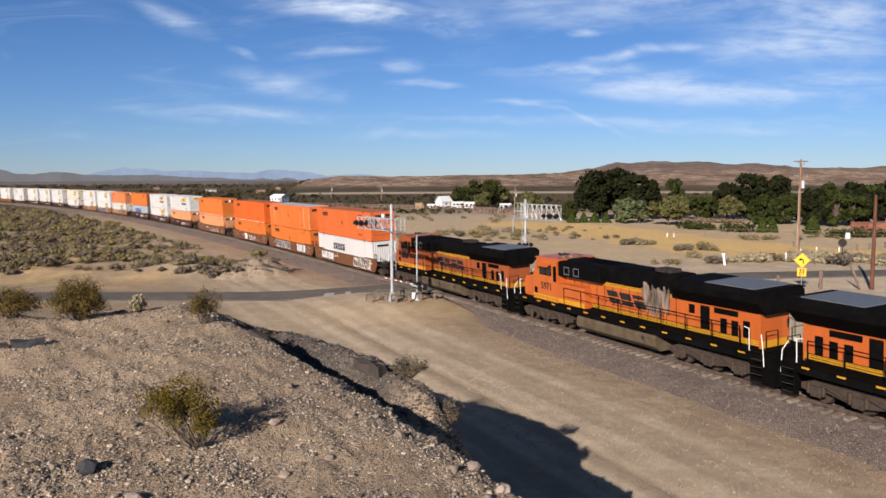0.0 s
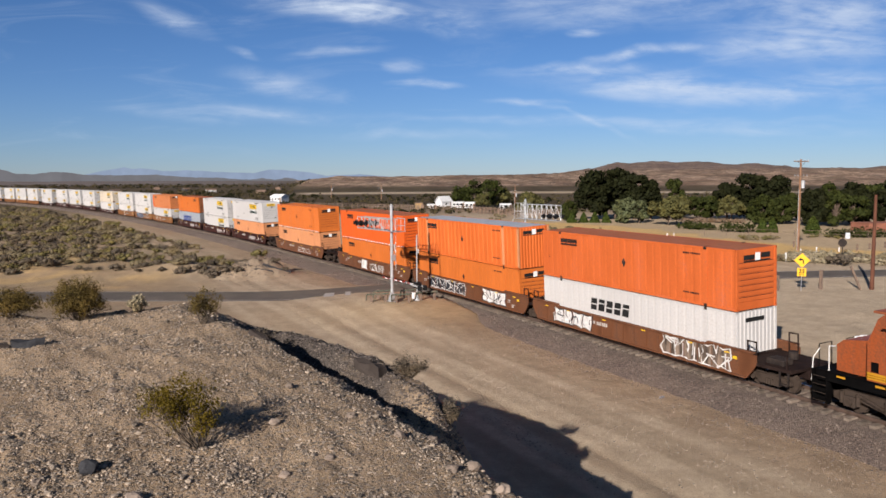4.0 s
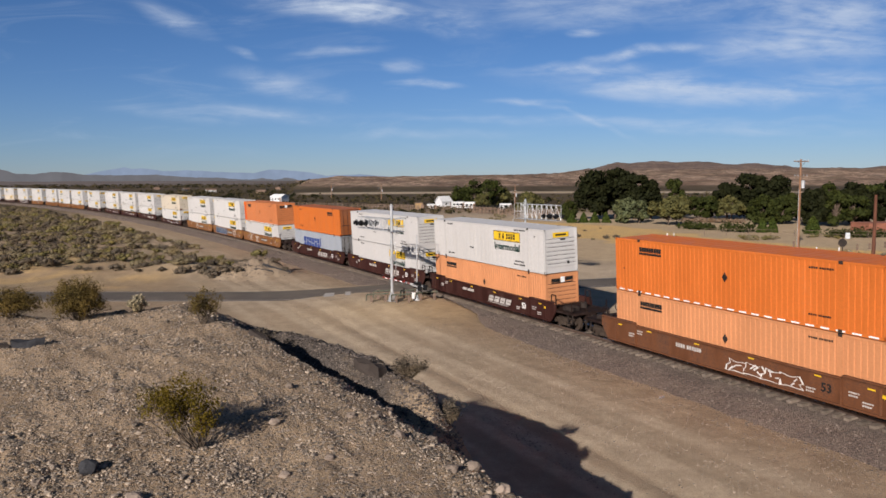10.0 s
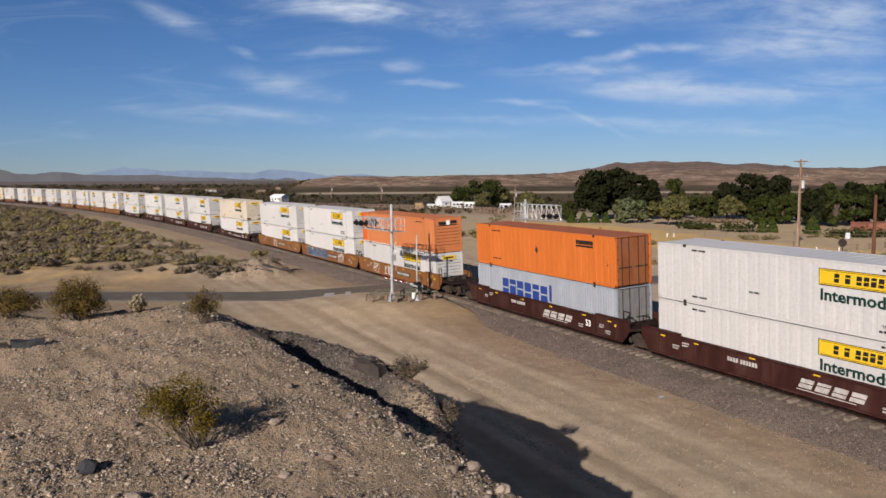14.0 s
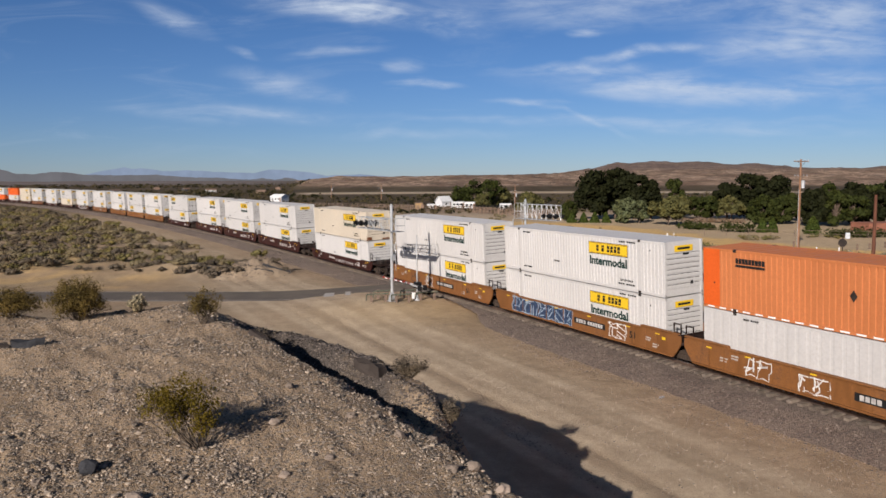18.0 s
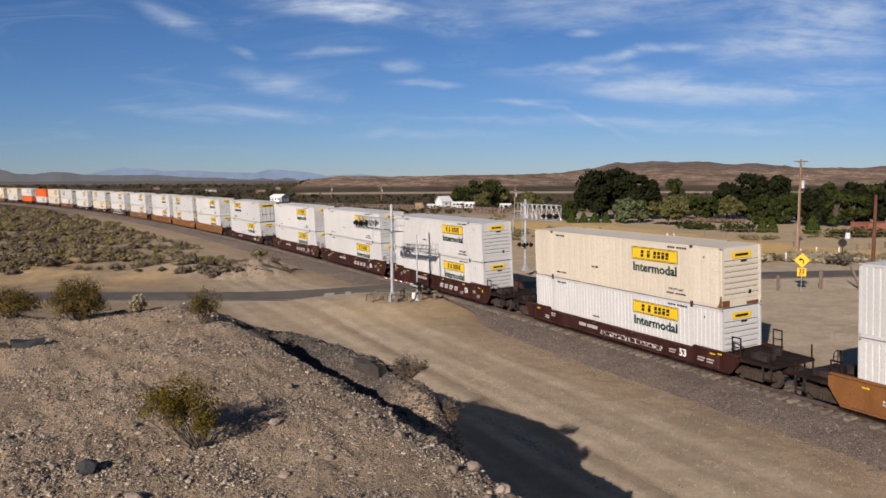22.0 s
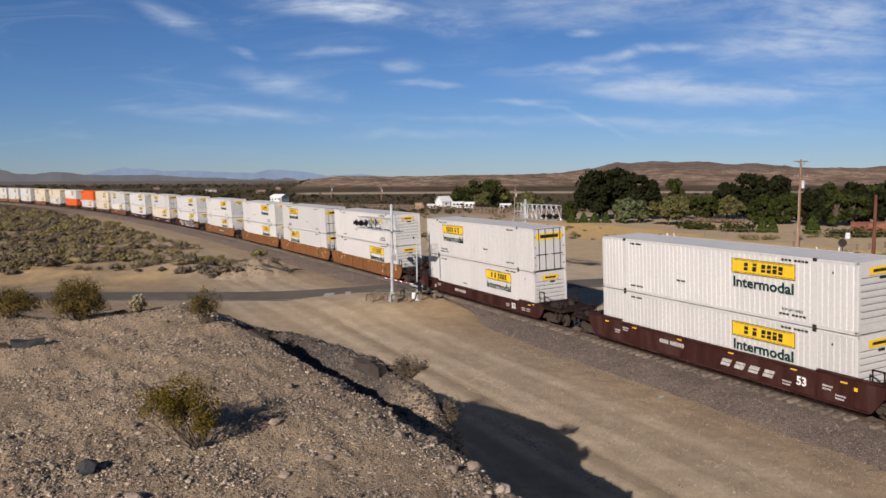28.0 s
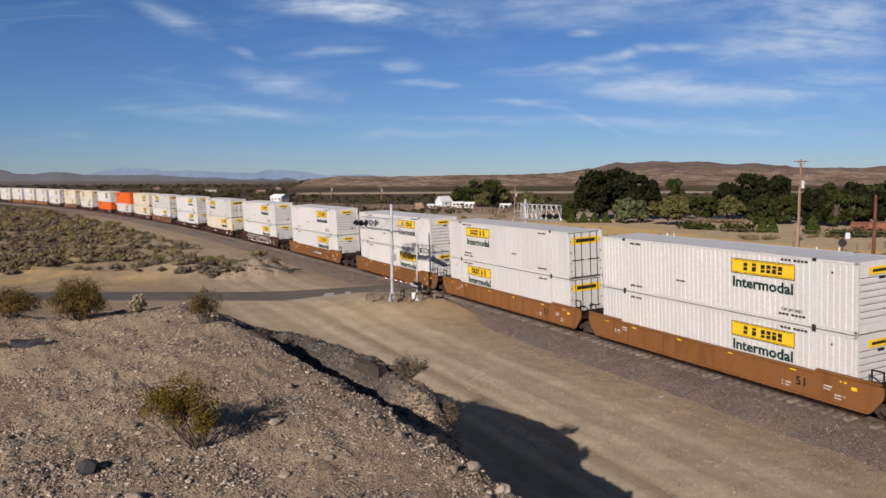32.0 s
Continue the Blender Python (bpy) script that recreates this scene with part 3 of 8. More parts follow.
def ground_level(x, y):
    x, y = np.asarray(x, float), np.asarray(y, float)
    s, side = track_coords(x, y)
    r = np.hypot(x, y)
    z = -0.62 + 0.10 * wavy(x, y, 22, 1) + 0.035 * wavy(x, y, 3.1, 2)
    # smooth, rutted track of dirt beside the line
    lane = (1 - step(np.abs(side + 13.5), 4.5, 8.0)) * step(s, -200, -100)
    z = z * (1 - lane * 0.7) + lane * 0.7 * (-0.55 - 0.07 * np.exp(-((np.abs(side + 13.0) - 0.9) / 0.35) ** 2))
    z = z - 0.25 * step(r, 120, 300) * step(-side, -400, 10)
    # low swells in the brush field
    field = step(-side, 12, 40) * step(y, 72, 90)
    z = z + field * (0.35 + 0.55 * wavy(x, y, 30, 8))
    # the heap of dirt where brush field and road meet
    d1 = np.hypot((x + 20.0) / 2.9, (y - 80.5) / 2.2)
    d2 = np.hypot((x + 28.0) / 5.5, (y - 84.0) / 3.5)
    d3 = np.hypot((x + 18.0) / 2.0, (y - 81.5) / 2.0)
    z = z + 1.5 * np.exp(-d1 ** 2) * (1 + 0.25 * wavy(x, y, 2.0, 9)) + 1.1 * np.exp(-d2 ** 2) + 0.8 * np.exp(-d3 ** 2)
    # the road lies in its bed, and the ground under the ballast is even
    dr = np.abs(line_distance(x, y, ROAD_LINE))
    z = z + (road_level(x, y) - 0.05 - z) * (1 - step(dr, ROAD_HALF + 0.3, ROAD_HALF + 5.0))
    z = z + (-0.66 - z) * (1 - step(np.abs(side), 3.6, 6.0)) * (step(dr, 3.0, 6.0))
    z = np.where(np.abs(side) < 3.6, np.minimum(z, -0.40), z)
    # raised apron round the signal masts
    apron = np.exp(-((x + 3.2) / 6.5) ** 2 - ((y - 60.0) / 5.5) ** 2) * (np.abs(side) > 2.2)
    z = z + (0.02 - z) * np.clip(apron * 1.25, 0, 1) * (z > -0.75)
    hill = hill_level(x, y)
    soft = 0.25
    z = np.where(r < 110, np.maximum(z, hill) + soft * 0.25 * np.exp(-np.abs(z - hill) / soft), z)
    return z + hills_level(x, y)


def hill_level(x, y):
    """The gravel hill on which the camera stands; its plan is drawn larger, and drawn in towards the eye by HILL."""
    x, y = x / HILL, y / HILL
    inside = line_distance(x, y, RIDGE)
    top = 3.35 - 0.10 * np.clip(x, -8.3, 9) + 0.081 * (y - 22.4) + 0.40 * np.clip(11 - y, 0, 11) * step(inside, 0, 6)
    top = top + 0.10 * wavy(x, y, 7, 7) + 0.05 * wavy(x, y, 1.6, 10) + 0.012 * wavy(x, y, 0.55, 12)
    slope = np.where(x < -8, 0.45, 0.85)
    edge = inside + 0.35 * wavy(x, y, 4.0, 13)
    hill = top - np.where(edge < 0, -edge * slope, 0.0) - 0.25 * np.exp(-np.clip(edge, 0, 9) / 0.8)
    # a lower berm beyond the hill's edge, with a shaded gully between
    berm = np.interp(x, [-9, -8, -5, -2.2, -0.3, 1.2], [2.2, 3.60, 3.42, 3.12, 2.45, 0.2]) - 0.75 * np.maximum(np.abs(line_distance(x, y, BERM)) - 0.35, 0) + 0.10 * wavy(x, y, 1.8, 14)
    hill = np.maximum(hill, berm)
    return EYE[2] + HILL * (hill - EYE[2])


def ground_levels(spots):
    """The ground's height at many places at once."""
    q = np.array(spots, float)
    return ground_level(q[:, 0], q[:, 1]).tolist() if len(q) else []


def build_ground():
    angles = np.concatenate([np.linspace(-180, -34, 46, endpoint=False), np.linspace(-34, 34, 500, endpoint=False), np.linspace(34, 180, 46, endpoint=False)])
    radii = np.concatenate([np.linspace(1.2, 11.5, 26, endpoint=False), np.linspace(11.5, 44, 210, endpoint=False), np.linspace(44, 128, 200, endpoint=False), np.geomspace(128, 4700, 200)])
    A, R = np.meshgrid(np.radians(angles), radii)
    X, Y = R * np.sin(A), R * np.cos(A)
    Z = ground_level(X, Y)
    na, nr = len(angles), len(radii)
    verts = np.column_stack([X.ravel(), Y.ravel(), Z.ravel()])
    verts = np.vstack([verts, [[0, 0, float(Z[0].mean())]]])
    i = np.arange(nr - 1)[:, None] * na
    j = np.arange(na)[None, :]
    j2 = (j + 1) % na
    quads = np.stack([i + j, i + na + j, i + na + j2, i + j2], -1).reshape(-1, 4)
    faces = quads.tolist() + [(nr * na, int(k), int((k + 1) % na)) for k in range(na)]
    me = bpy.data.meshes.new("ground")
    me.from_pydata(verts.tolist(), [], faces)
    me.shade_smooth()
    x, y = verts[:, 0], verts[:, 1]
    s, side = track_coords(x, y)
    r = np.hypot(x, y)
    inside = line_distance(x / HILL, y / HILL, RIDGE)
    hill = step(inside, -4.5, -2.0) * (r < 110)
    verge = (1 - step(np.abs(side), 3.0, 9.0 + 2.0 * wavy(x, y, 5, 21))) * 0.85
    zone = np.zeros((len(verts), 4), np.float32)
    mound = 0.8 * np.exp(-((x + 20.0) / 4.2) ** 2 - ((y - 80.5) / 3.0) ** 2)
    zone[:, 0] = np.clip(np.maximum(np.maximum(hill, verge), mound), 0, 1)
    lane = 1 - step(np.abs(side + 12.0), 4.0, 7.5)
    near_side = step(side, 4, 9) * (1 - step(y, 86, 96)) * step(y, 20, 40)
    ruts = 0.42 + 0.58 * step(np.sin(side * 2.1 + 0.8 * np.sin(s * 0.05)) + 0.7 * np.sin(side * 4.7 + 1.0 + 0.6 * np.sin(s * 0.08)) + 0.5 * wavy(s, side * 6, 30, 24), -0.9, 0.9)
    lane = lane * ruts
    zone[:, 1] = np.clip(np.maximum(lane * step(s, -160, -90) * (1 - step(s, 0, 60) * 0.5), near_side), 0, 1) * (1 - hill)
    swath = np.abs(line_distance(x, y, [(18, 172), (27, 158), (33, 136), (40, 112), (47, 104)])) + 3.0 * wavy(x, y, 16, 22)
    grass = (1 - step(swath, 8.0, 12.5)) * step(side, 16, 26) + 0.22 * step(side, 16, 26) * step(y, 88, 100) * (1 - step(r, 165, 215))
    grass = np.clip(grass, 0, 1)
    sand = step(-side, 14, 24) * step(y, 69, 74) * (1 - step(y, 96, 130)) * (0.15 + 0.4 * step(wavy(x, y, 14, 23), -0.2, 0.6))
    sand = sand * (1 - np.exp(-((x + 20.5) / 5.0) ** 2 - ((y - 80.5) / 3.5) ** 2))
    red = np.exp(-((x - 0.0) / 9.0) ** 2 - ((y - 57.0) / 5.0) ** 2) * 0.25
    zone[:, 2] = np.clip(np.maximum(np.maximum(grass, sand), red), 0, 1)
    wash = step(r, 500, 540) * (1 - step(r, 575, 620)) * step(np.arctan2(x, y), -0.2, -0.17) * (np.abs(np.arctan2(x, y)) < 1.2)
    zone[:, 3] = step(r, 205, 330) * (1 - 0.9 * wash)
    yard = 0.8 * step(side, 8, 14) * step(y, 84, 92) * (1 - step(r, 200, 260)) * (1 - 0.5 * grass)
    zone[:, 1] = np.maximum(zone[:, 1], np.maximum(wash, yard))
    more = np.zeros((len(verts), 4), np.float32)
    hx, hy = x / HILL, y / HILL
    band_ = line_distance(hx, hy, BERM)
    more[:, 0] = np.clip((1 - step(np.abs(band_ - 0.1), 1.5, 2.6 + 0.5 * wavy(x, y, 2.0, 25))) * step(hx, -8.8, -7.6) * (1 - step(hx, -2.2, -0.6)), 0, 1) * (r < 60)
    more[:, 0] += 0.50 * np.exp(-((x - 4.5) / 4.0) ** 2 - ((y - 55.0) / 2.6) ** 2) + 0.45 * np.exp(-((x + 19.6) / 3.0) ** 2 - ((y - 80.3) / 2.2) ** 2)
    # where the far plain takes its haze-greyed colour
    more[:, 1] = step(r, 1150, 1900) * (1 - step(np.arctan2(x, y), -0.22, -0.16))
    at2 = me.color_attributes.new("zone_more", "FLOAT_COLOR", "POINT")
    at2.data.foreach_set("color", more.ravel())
    at = me.color_attributes.new("zone", "FLOAT_COLOR", "POINT")
    at.data.foreach_set("color", zone.ravel())
    me.materials.append(M["ground"])
    return tagged(new("ground", me), "tan gravelly desert ground with driven dirt tracks", "ground", kind="structure")


ground = build_ground()


def strip(name, pts, profile, material, level=None):
    """A band along a line: profile is a list of (side, height); level adds the height of the ground."""
    vs, fs = [], []
    n = len(profile)
    for k, (x, y) in enumerate(pts):
        a, b = pts[max(0, k - 1)], pts[min(len(pts) - 1, k + 1)]
        d = Vector((b[0] - a[0], b[1] - a[1])).normalized()
        for w, h in profile:
            px, py = x + d.y * w, y - d.x * w
            vs.append((px, py, h + (float(level(px, py)) if level else 0.0)))
    for k in range(len(pts) - 1):
        for q in range(n - 1):
            fs.append((k * n + q, k * n + q + 1, (k + 1) * n + q + 1, (k + 1) * n + q))
    sh = Shape().add(vs, fs)
    return part(name, sh, material)


road_pts = smooth_line(ROAD, 24)
road = tagged(strip("road", road_pts, [(-2.75, -0.12), (-2.62, 0.0), (-1.2, 0.035), (0, 0.05), (1.2, 0.035), (2.62, 0.0), (2.75, -0.12)], "asphalt", road_level),
              "narrow worn grey asphalt road over the tracks", "road", kind="structure")


def band(pts, lo, hi, lift):
    vs, fs = [], []
    for k, (x, y) in enumerate(pts):
        a, b = pts[max(0, k - 1)], pts[min(len(pts) - 1, k + 1)]
        d = Vector((b[0] - a[0], b[1] - a[1])).normalized()
        for w in (lo, hi):
            vs.append((x + d.y * w, y - d.x * w, float(road_level(x, y)) + lift))
    fs = [(2 * k, 2 * k + 1, 2 * k + 3, 2 * k + 2) for k in range(len(pts) - 1)]
    return Shape().add(vs, fs)


M["line_paint"] = surf("line_paint", (0.42, 0.39, 0.35), 0.8, var=0.2, scale=3, dirt=(0.16, 0.14, 0.12), dirt_at=0.5, bump=0)
part("edge_line", band(road_pts, 2.35, 2.47, 0.012), "line_paint", road, "worn pale edge line")
part("edge_line", band(road_pts, -2.47, -2.35, 0.012), "line_paint", road, "worn pale edge line")
part("stop_line", band([p for p in road_pts if -10.3 < p[0] < -9.2], 0.2, 2.3, 0.058), "line_paint", road, "worn white stop line")
part("stop_line", band([p for p in road_pts if -8.7 < p[0] < -7.6], 0.2, 2.3, 0.058), "line_paint", road, "worn white stop line")


# ---- railway: ballast, ties, rails ----
railway = thing("railway_track", "single curved railway track with wooden ties on gravel ballast", "railway")
railway["kind"] = "structure"


def along(s0, s1, ds):
    n = max(1, int(round((s1 - s0) / ds)))
    return [s0 + (s1 - s0) * k / n for k in range(n + 1)]


def rail_band(profile, s0, s1, ds, closed=False):
    """A band along the line from s0 to s1; profile: (side, height) before the cant."""
    sh, n = Shape(), len(profile)
    ss = along(s0, s1, ds)
    vs = []
    for s in ss:
        for w, h in profile:
            x, y, _ = on_track(s, w * math.cos(CANT) - h * math.sin(CANT) if abs(w) < 2 else w)
            vs.append((x, y, h * math.cos(CANT) + w * math.sin(CANT) if abs(w) < 2 else h))
    m = n if closed else n - 1
    fs = [(k * n + q, k * n + (q + 1) % n, (k + 1) * n + (q + 1) % n, (k + 1) * n + q) for k in range(len(ss) - 1) for q in range(m)]
    return sh.add(vs, fs)


S0, S1 = -470.0, 830.0
_b = Shape()
_rng = np.random.RandomState(5)
for s0, s1, ds in ((S0, -60, 8.0), (-60, 130, 0.7), (130, S1, 6.0)):
    ss = along(s0, s1, ds)
    prof = [(-4.6, -0.80), (-3.9, -0.62), (-2.9, -0.49), (-1.95, -0.37), (-1.34, -0.275), (-0.75, -0.235), (0, -0.21), (0.75, -0.205), (1.34, -0.22), (1.95, -0.28), (2.9, -0.42), (3.9, -0.62), (4.6, -0.80)]
    vs = []
    for s in ss:
        for w, h in prof:
            x, y, _ = on_track(s, w + _rng.uniform(-0.06, 0.06))
            vs.append((x, y, h + (w * math.sin(CANT) if abs(w) < 1.5 else 0) + (_rng.uniform(-0.03, 0.03) if ds < 1 else 0)))
    n = len(prof)
    _b.add(vs, [(k * n + q, k * n + q + 1, (k + 1) * n + q + 1, (k + 1) * n + q) for k in range(len(ss) - 1) for q in range(n - 1)])
part("ballast_bed", _b, "ballast", railway, "grey-brown crushed stone ballast", smooth=True)
for w in (-0.75, 0.75):
    prof = [(w - 0.07, -0.17), (w + 0.07, -0.17), (w + 0.07, -0.155), (w + 0.012, -0.13), (w + 0.012, -0.045), (w + 0.036, -0.035), (w + 0.036, -0.004), (w - 0.036, -0.004), (w - 0.036, -0.035), (w - 0.012, -0.045), (w - 0.012, -0.13), (w - 0.07, -0.155)]
    part("rail", rail_band(prof, S0, S1, 2.5, True), "rail_steel", railway)
    part("railhead", rail_band([(w - 0.03, -0.002), (w + 0.03, -0.002)], S0, S1, 2.5), "rail_top", railway, "bright worn running surface")
TIE = Shape().cbox(-0.115, 0.115, -1.30, 1.30, -0.36, -0.155, 0.012)
TIE_MESH = TIE.mesh("tie", "tie_wood")
TIE_BOX = Shape().box(-0.115, 0.115, -1.30, 1.30, -0.30, -0.155)


def tie_pose(s, rng):
    x, y, h = on_track(s)
    return Matrix.Translation((x, y, rng.uniform(-0.012, 0.006))) @ Matrix.Rotation(h + math.pi + rng.uniform(-0.012, 0.012), 4, "Z") @ Matrix.Rotation(CANT, 4, "X")

# ---- the train: containers ----
BOX_L, BOX_W, BOX_H = 16.15, 2.59, 2.89


def flat_panel(x0, x1, z0, z1, y, out, t=0.004):
    """A thin painted patch on a side that faces -y (out -1) or +y (out 1)."""
    return Shape().box(x0, x1, min(y, y + out * t), max(y, y + out * t), z0, z1)


def side_pose(x, y, z, out):
    """A pose for lettering on a side: upright, readable from outside."""
    return Matrix.Translation((x, y, z)) @ Matrix.Rotation(0 if out < 0 else math.pi, 4, "Z") @ Matrix.Rotation(math.pi / 2, 4, "X")


def fluted(x0, x1, z0, z1, y, out, pitch, depth):
    """A side sheet with upright folds."""
    vs, fs = [], []
    n = max(1, int(round((x1 - x0) / pitch)))
    xs = []
    for k in range(n):
        a = x0 + (x1 - x0) * k / n
        p = (x1 - x0) / n
        xs += [(a, 0), (a + 0.62 * p, 0), (a + 0.70 * p, depth), (a + 0.92 * p, depth)]
    xs.append((x1, 0))
    for x, d in xs:
        vs += [(x, y - out * d, z0), (x, y - out * d, z1)]
    fs = [(2 * k, 2 * k + 2, 2 * k + 3, 2 * k + 1) for k in range(len(xs) - 1)]
    return Shape().add(vs, fs)


FITTING_MESH = Shape().box(-0.10, 0.10, -0.056, 0.056, 0.0, 0.135).mesh("corner_fitting", "steel_dark")
HINGE_MESH = Shape().box(-0.02, 0.0, -0.04, 0.04, -0.04, 0.04).mesh("hinge", "steel_dark")


def logo_bars(shape, x0, x1, z0, z1, y, out, words, slant=0.0, gap=0.22, slit=0):
    """Plain blocks that stand for a painted name: words gives the number of letters in each word."""
    total = sum(words) + 0.6 * (len(words) - 1)
    step_x = (x1 - x0) / total
    x = x0
    t, count = 0.004, 0
    for w in words:
        for _ in range(w):
            a, b = x + gap * step_x / 2, x + step_x * (1 - gap / 2)
            m = slant * (z1 - z0)
            lo, hi = min(y, y + out * t), max(y, y + out * t)
            if slit:
                # two plain slabs with a slit between them, high or low in turn
                hh = z1 - z0
                cut = (0.44, 0.60, 0.36)[count % 3]
                for f0, f1 in ((0.0, cut), (cut + 0.10, 1.0)):
                    shape.prism([(a + m * f0, z0 + hh * f0), (b + m * f0, z0 + hh * f0), (b + m * f1, z0 + hh * f1), (a + m * f1, z0 + hh * f1)], lo, hi)
                count += 1
            else:
                shape.prism([(a, z0), (b, z0), (b + m, z1), (a + m, z1)], lo, hi)
            x += step_x
        x += 0.6 * step_x
    return shape


def container(kind, label, paint, nose="ribs", pitch=0.29, depth=0.035, roof=None, group="containers on the train", kind_tape=False, post_paint=None):
    """A 53-foot box. Its nose is at +x, its doors at -x."""
    c = thing("shipping_container", label, "container", group)
    hl, hw = BOX_L / 2, BOX_W / 2
    top = BOX_H
    for out in (-1, 1):
        y = out * (hw - 0.012)
        sh = Shape()
        for a, b in ((-hl + 0.14, -6.25), (-5.95, 5.95), (6.25, hl - 0.14)):
            s = fluted(a, b, 0.14, top - 0.10, y, out, pitch, depth)
            sh.add(s.v, s.f)
        part("side_panel", sh, paint, c)
        for x in (-6.1, 6.1):
            part("lift_post", Shape().box(x - 0.15, x + 0.15, min(y, out * (hw + 0.004)), max(y, out * (hw + 0.004)), 0.14, top - 0.10), post_paint or paint, c)
            for z in (-0.005, top - 0.13):
                share("corner_fitting", FITTING_MESH, c, pose(x, out * (hw - 0.044), z))
        rails = Shape().box(-hl, hl, min(out * (hw - 0.09), out * hw), max(out * (hw - 0.09), out * hw), top - 0.10, top - 0.004)
        part("top_rail", rails, paint, c)
        part("bottom_rail", Shape().box(-hl, hl, min(out * (hw - 0.09), out * hw), max(out * (hw - 0.09), out * hw), 0.0, 0.14), paint, c)
    for x in (-hl, hl - 0.14):
        for y in (-hw, hw - 0.14):
            part("corner_post", Shape().cbox(x, x + 0.14, y, y + 0.14, 0.0, top - 0.003, 0.02), post_paint or paint, c)
    rf, cuts = Shape(), [(-hl + 0.1, top - 0.012)]
    for k in range(26):
        x = -hl + 0.5 + k * (BOX_L - 1.0) / 25
        cuts += [(x - 0.06, top - 0.012), (x - 0.04, top - 0.001), (x + 0.04, top - 0.001), (x + 0.06, top - 0.012)]
    cuts.append((hl - 0.1, top - 0.012))
    rf.prism(cuts + [(hl - 0.1, top - 0.06), (-hl + 0.1, top - 0.06)], -hw + 0.08, hw - 0.08)
    part("roof", rf, roof or paint, c)
    part("underfloor", Shape().box(-hl + 0.1, hl - 0.1, -hw + 0.1, hw - 0.1, 0.03, 0.14), "steel_dark", c)
    # nose wall
    x = hl - 0.04
    wall = Shape()
    if nose == "ribs":
        prof = [(x, 0.02)]
        for k in range(7):
            z = 0.42 + k * 0.27
            prof += [(x, z - 0.02), (x + 0.03, z), (x + 0.03, z + 0.16), (x, z + 0.18)]
        prof += [(x, top - 0.02), (x - 0.03, top - 0.02), (x - 0.03, 0.02)]
        wall.prism(prof, -hw + 0.13, hw - 0.13)
    else:
        ring = [(x - 0.03, -hw + 0.13)]
        for k in range(9):
            y = -hw + 0.2 + k * (BOX_W - 0.4) / 9
            ring += [(x, y + 0.02), (x + 0.035, y + 0.06), (x + 0.035, y + 0.18), (x, y + 0.22)]
        ring += [(x - 0.03, hw - 0.13)]
        n = len(ring)
        wall.add([(a, b, 0.02) for a, b in ring] + [(a, b, top - 0.02) for a, b in ring], [(i, (i + 1) % n, n + (i + 1) % n, n + i) for i in range(n)] + [tuple(range(n)), tuple(range(n, 2 * n))])
    part("nose_wall", wall, paint, c)
    if nose == "ribs":
        # black strips on the wall: thin seams, with the ribs' shadow lines painted in
        seams = Shape()
        for k in range(7):
            z = 0.42 + k * 0.27
            seams.box(x + 0.002, x + 0.012, -hw + 0.20, hw - 0.20, z + 0.19, z + 0.212)
        part("rib_shadow_gap", seams, "mark_black", c)
    # doors
    x = -hl + 0.03
    for y0, y1 in ((-hw + 0.13, -0.01), (0.01, hw - 0.13)):
        d = part("door", Shape().cbox(x, x + 0.05, y0, y1, 0.08, top - 0.10, 0.012), {"schneider": "door_dark_orange", "matson": "door_grey"}.get(kind, paint), c)
        for q in (0.28, 0.72):
            yy = y0 + (y1 - y0) * q
            part("lock_rod", Shape().cyl((x - 0.03, yy, 0.06), (x - 0.03, yy, top - 0.08), 0.02, n=8), "steel_dark", d)
        for z in (0.45, 0.95, 1.6, 2.3):
            yy = y0 if y0 < -0.5 else y1
            share("hinge", HINGE_MESH, d, pose(x, yy * 0.965, z))
        part("door_handle", Shape().box(x - 0.025, x, y0 + 0.12, y1 - 0.12, 1.08, 1.14), "steel_dark", d)
    if kind == "hunt":
        for out in (-1, 1):
            y = out * (hw + 0.004)
            x0, x1 = 1.65, 5.15
            p = part("logo_panel", flat_panel(x0, x1, top - 1.05, top - 0.36, y, out), "mark_yellow", c, "yellow panel with a black name bar")
            fr = Shape()
            yy = y + out * 0.004
            for a, b, z0, z1 in ((x0, x1, top - 1.05, top - 1.02), (x0, x1, top - 0.39, top - 0.36), (x0, x0 + 0.03, top - 1.05, top - 0.36), (x1 - 0.03, x1, top - 1.05, top - 0.36)):
                s = flat_panel(a, b, z0, z1, yy, out)
                fr.add(s.v, s.f)
            logo_bars(fr, x0 + 0.66, x1 - 0.62, top - 0.885, top - 0.525, yy, out, (1, 1, 4), 0.08, 0.26, 1)
            fr.add(*(lambda q: (q.v, q.f))(flat_panel(x0 + 0.14, x1 - 0.14, top - 0.985, top - 0.965, yy, out)))
            fr.add(*(lambda q: (q.v, q.f))(flat_panel(x0 + 0.14, x1 - 0.14, top - 0.445, top - 0.425, yy, out)))
            part("name_block", fr, "mark_black", p)
            lettering("Intermodal", 0.66, "mark_green", c, side_pose((x0 + x1) / 2, out * (hw + 0.006), top - 1.66, out), "painted_word", 1.16)
            small = Shape()
            for a, b, z in ((-5.6, -4.7, top - 0.28), (-5.6, -4.6, 0.32), (4.4, 5.8, top - 0.24), (4.3, 5.7, 0.30), (6.9, 7.0, top - 0.55), (-2.0, -1.4, 1.0)):
                logo_bars(small, a, b, z, z + 0.09, y, out, (3, 4) if b - a > 0.5 else (1,))
            tagged(part("small_lettering", small, "mark_black", c), kind="stuff")
            lettering("TOP LIFT ONLY", 0.16, "mark_black", c, side_pose(5.0, out * (hw + 0.006), 0.50, out), "painted_word")
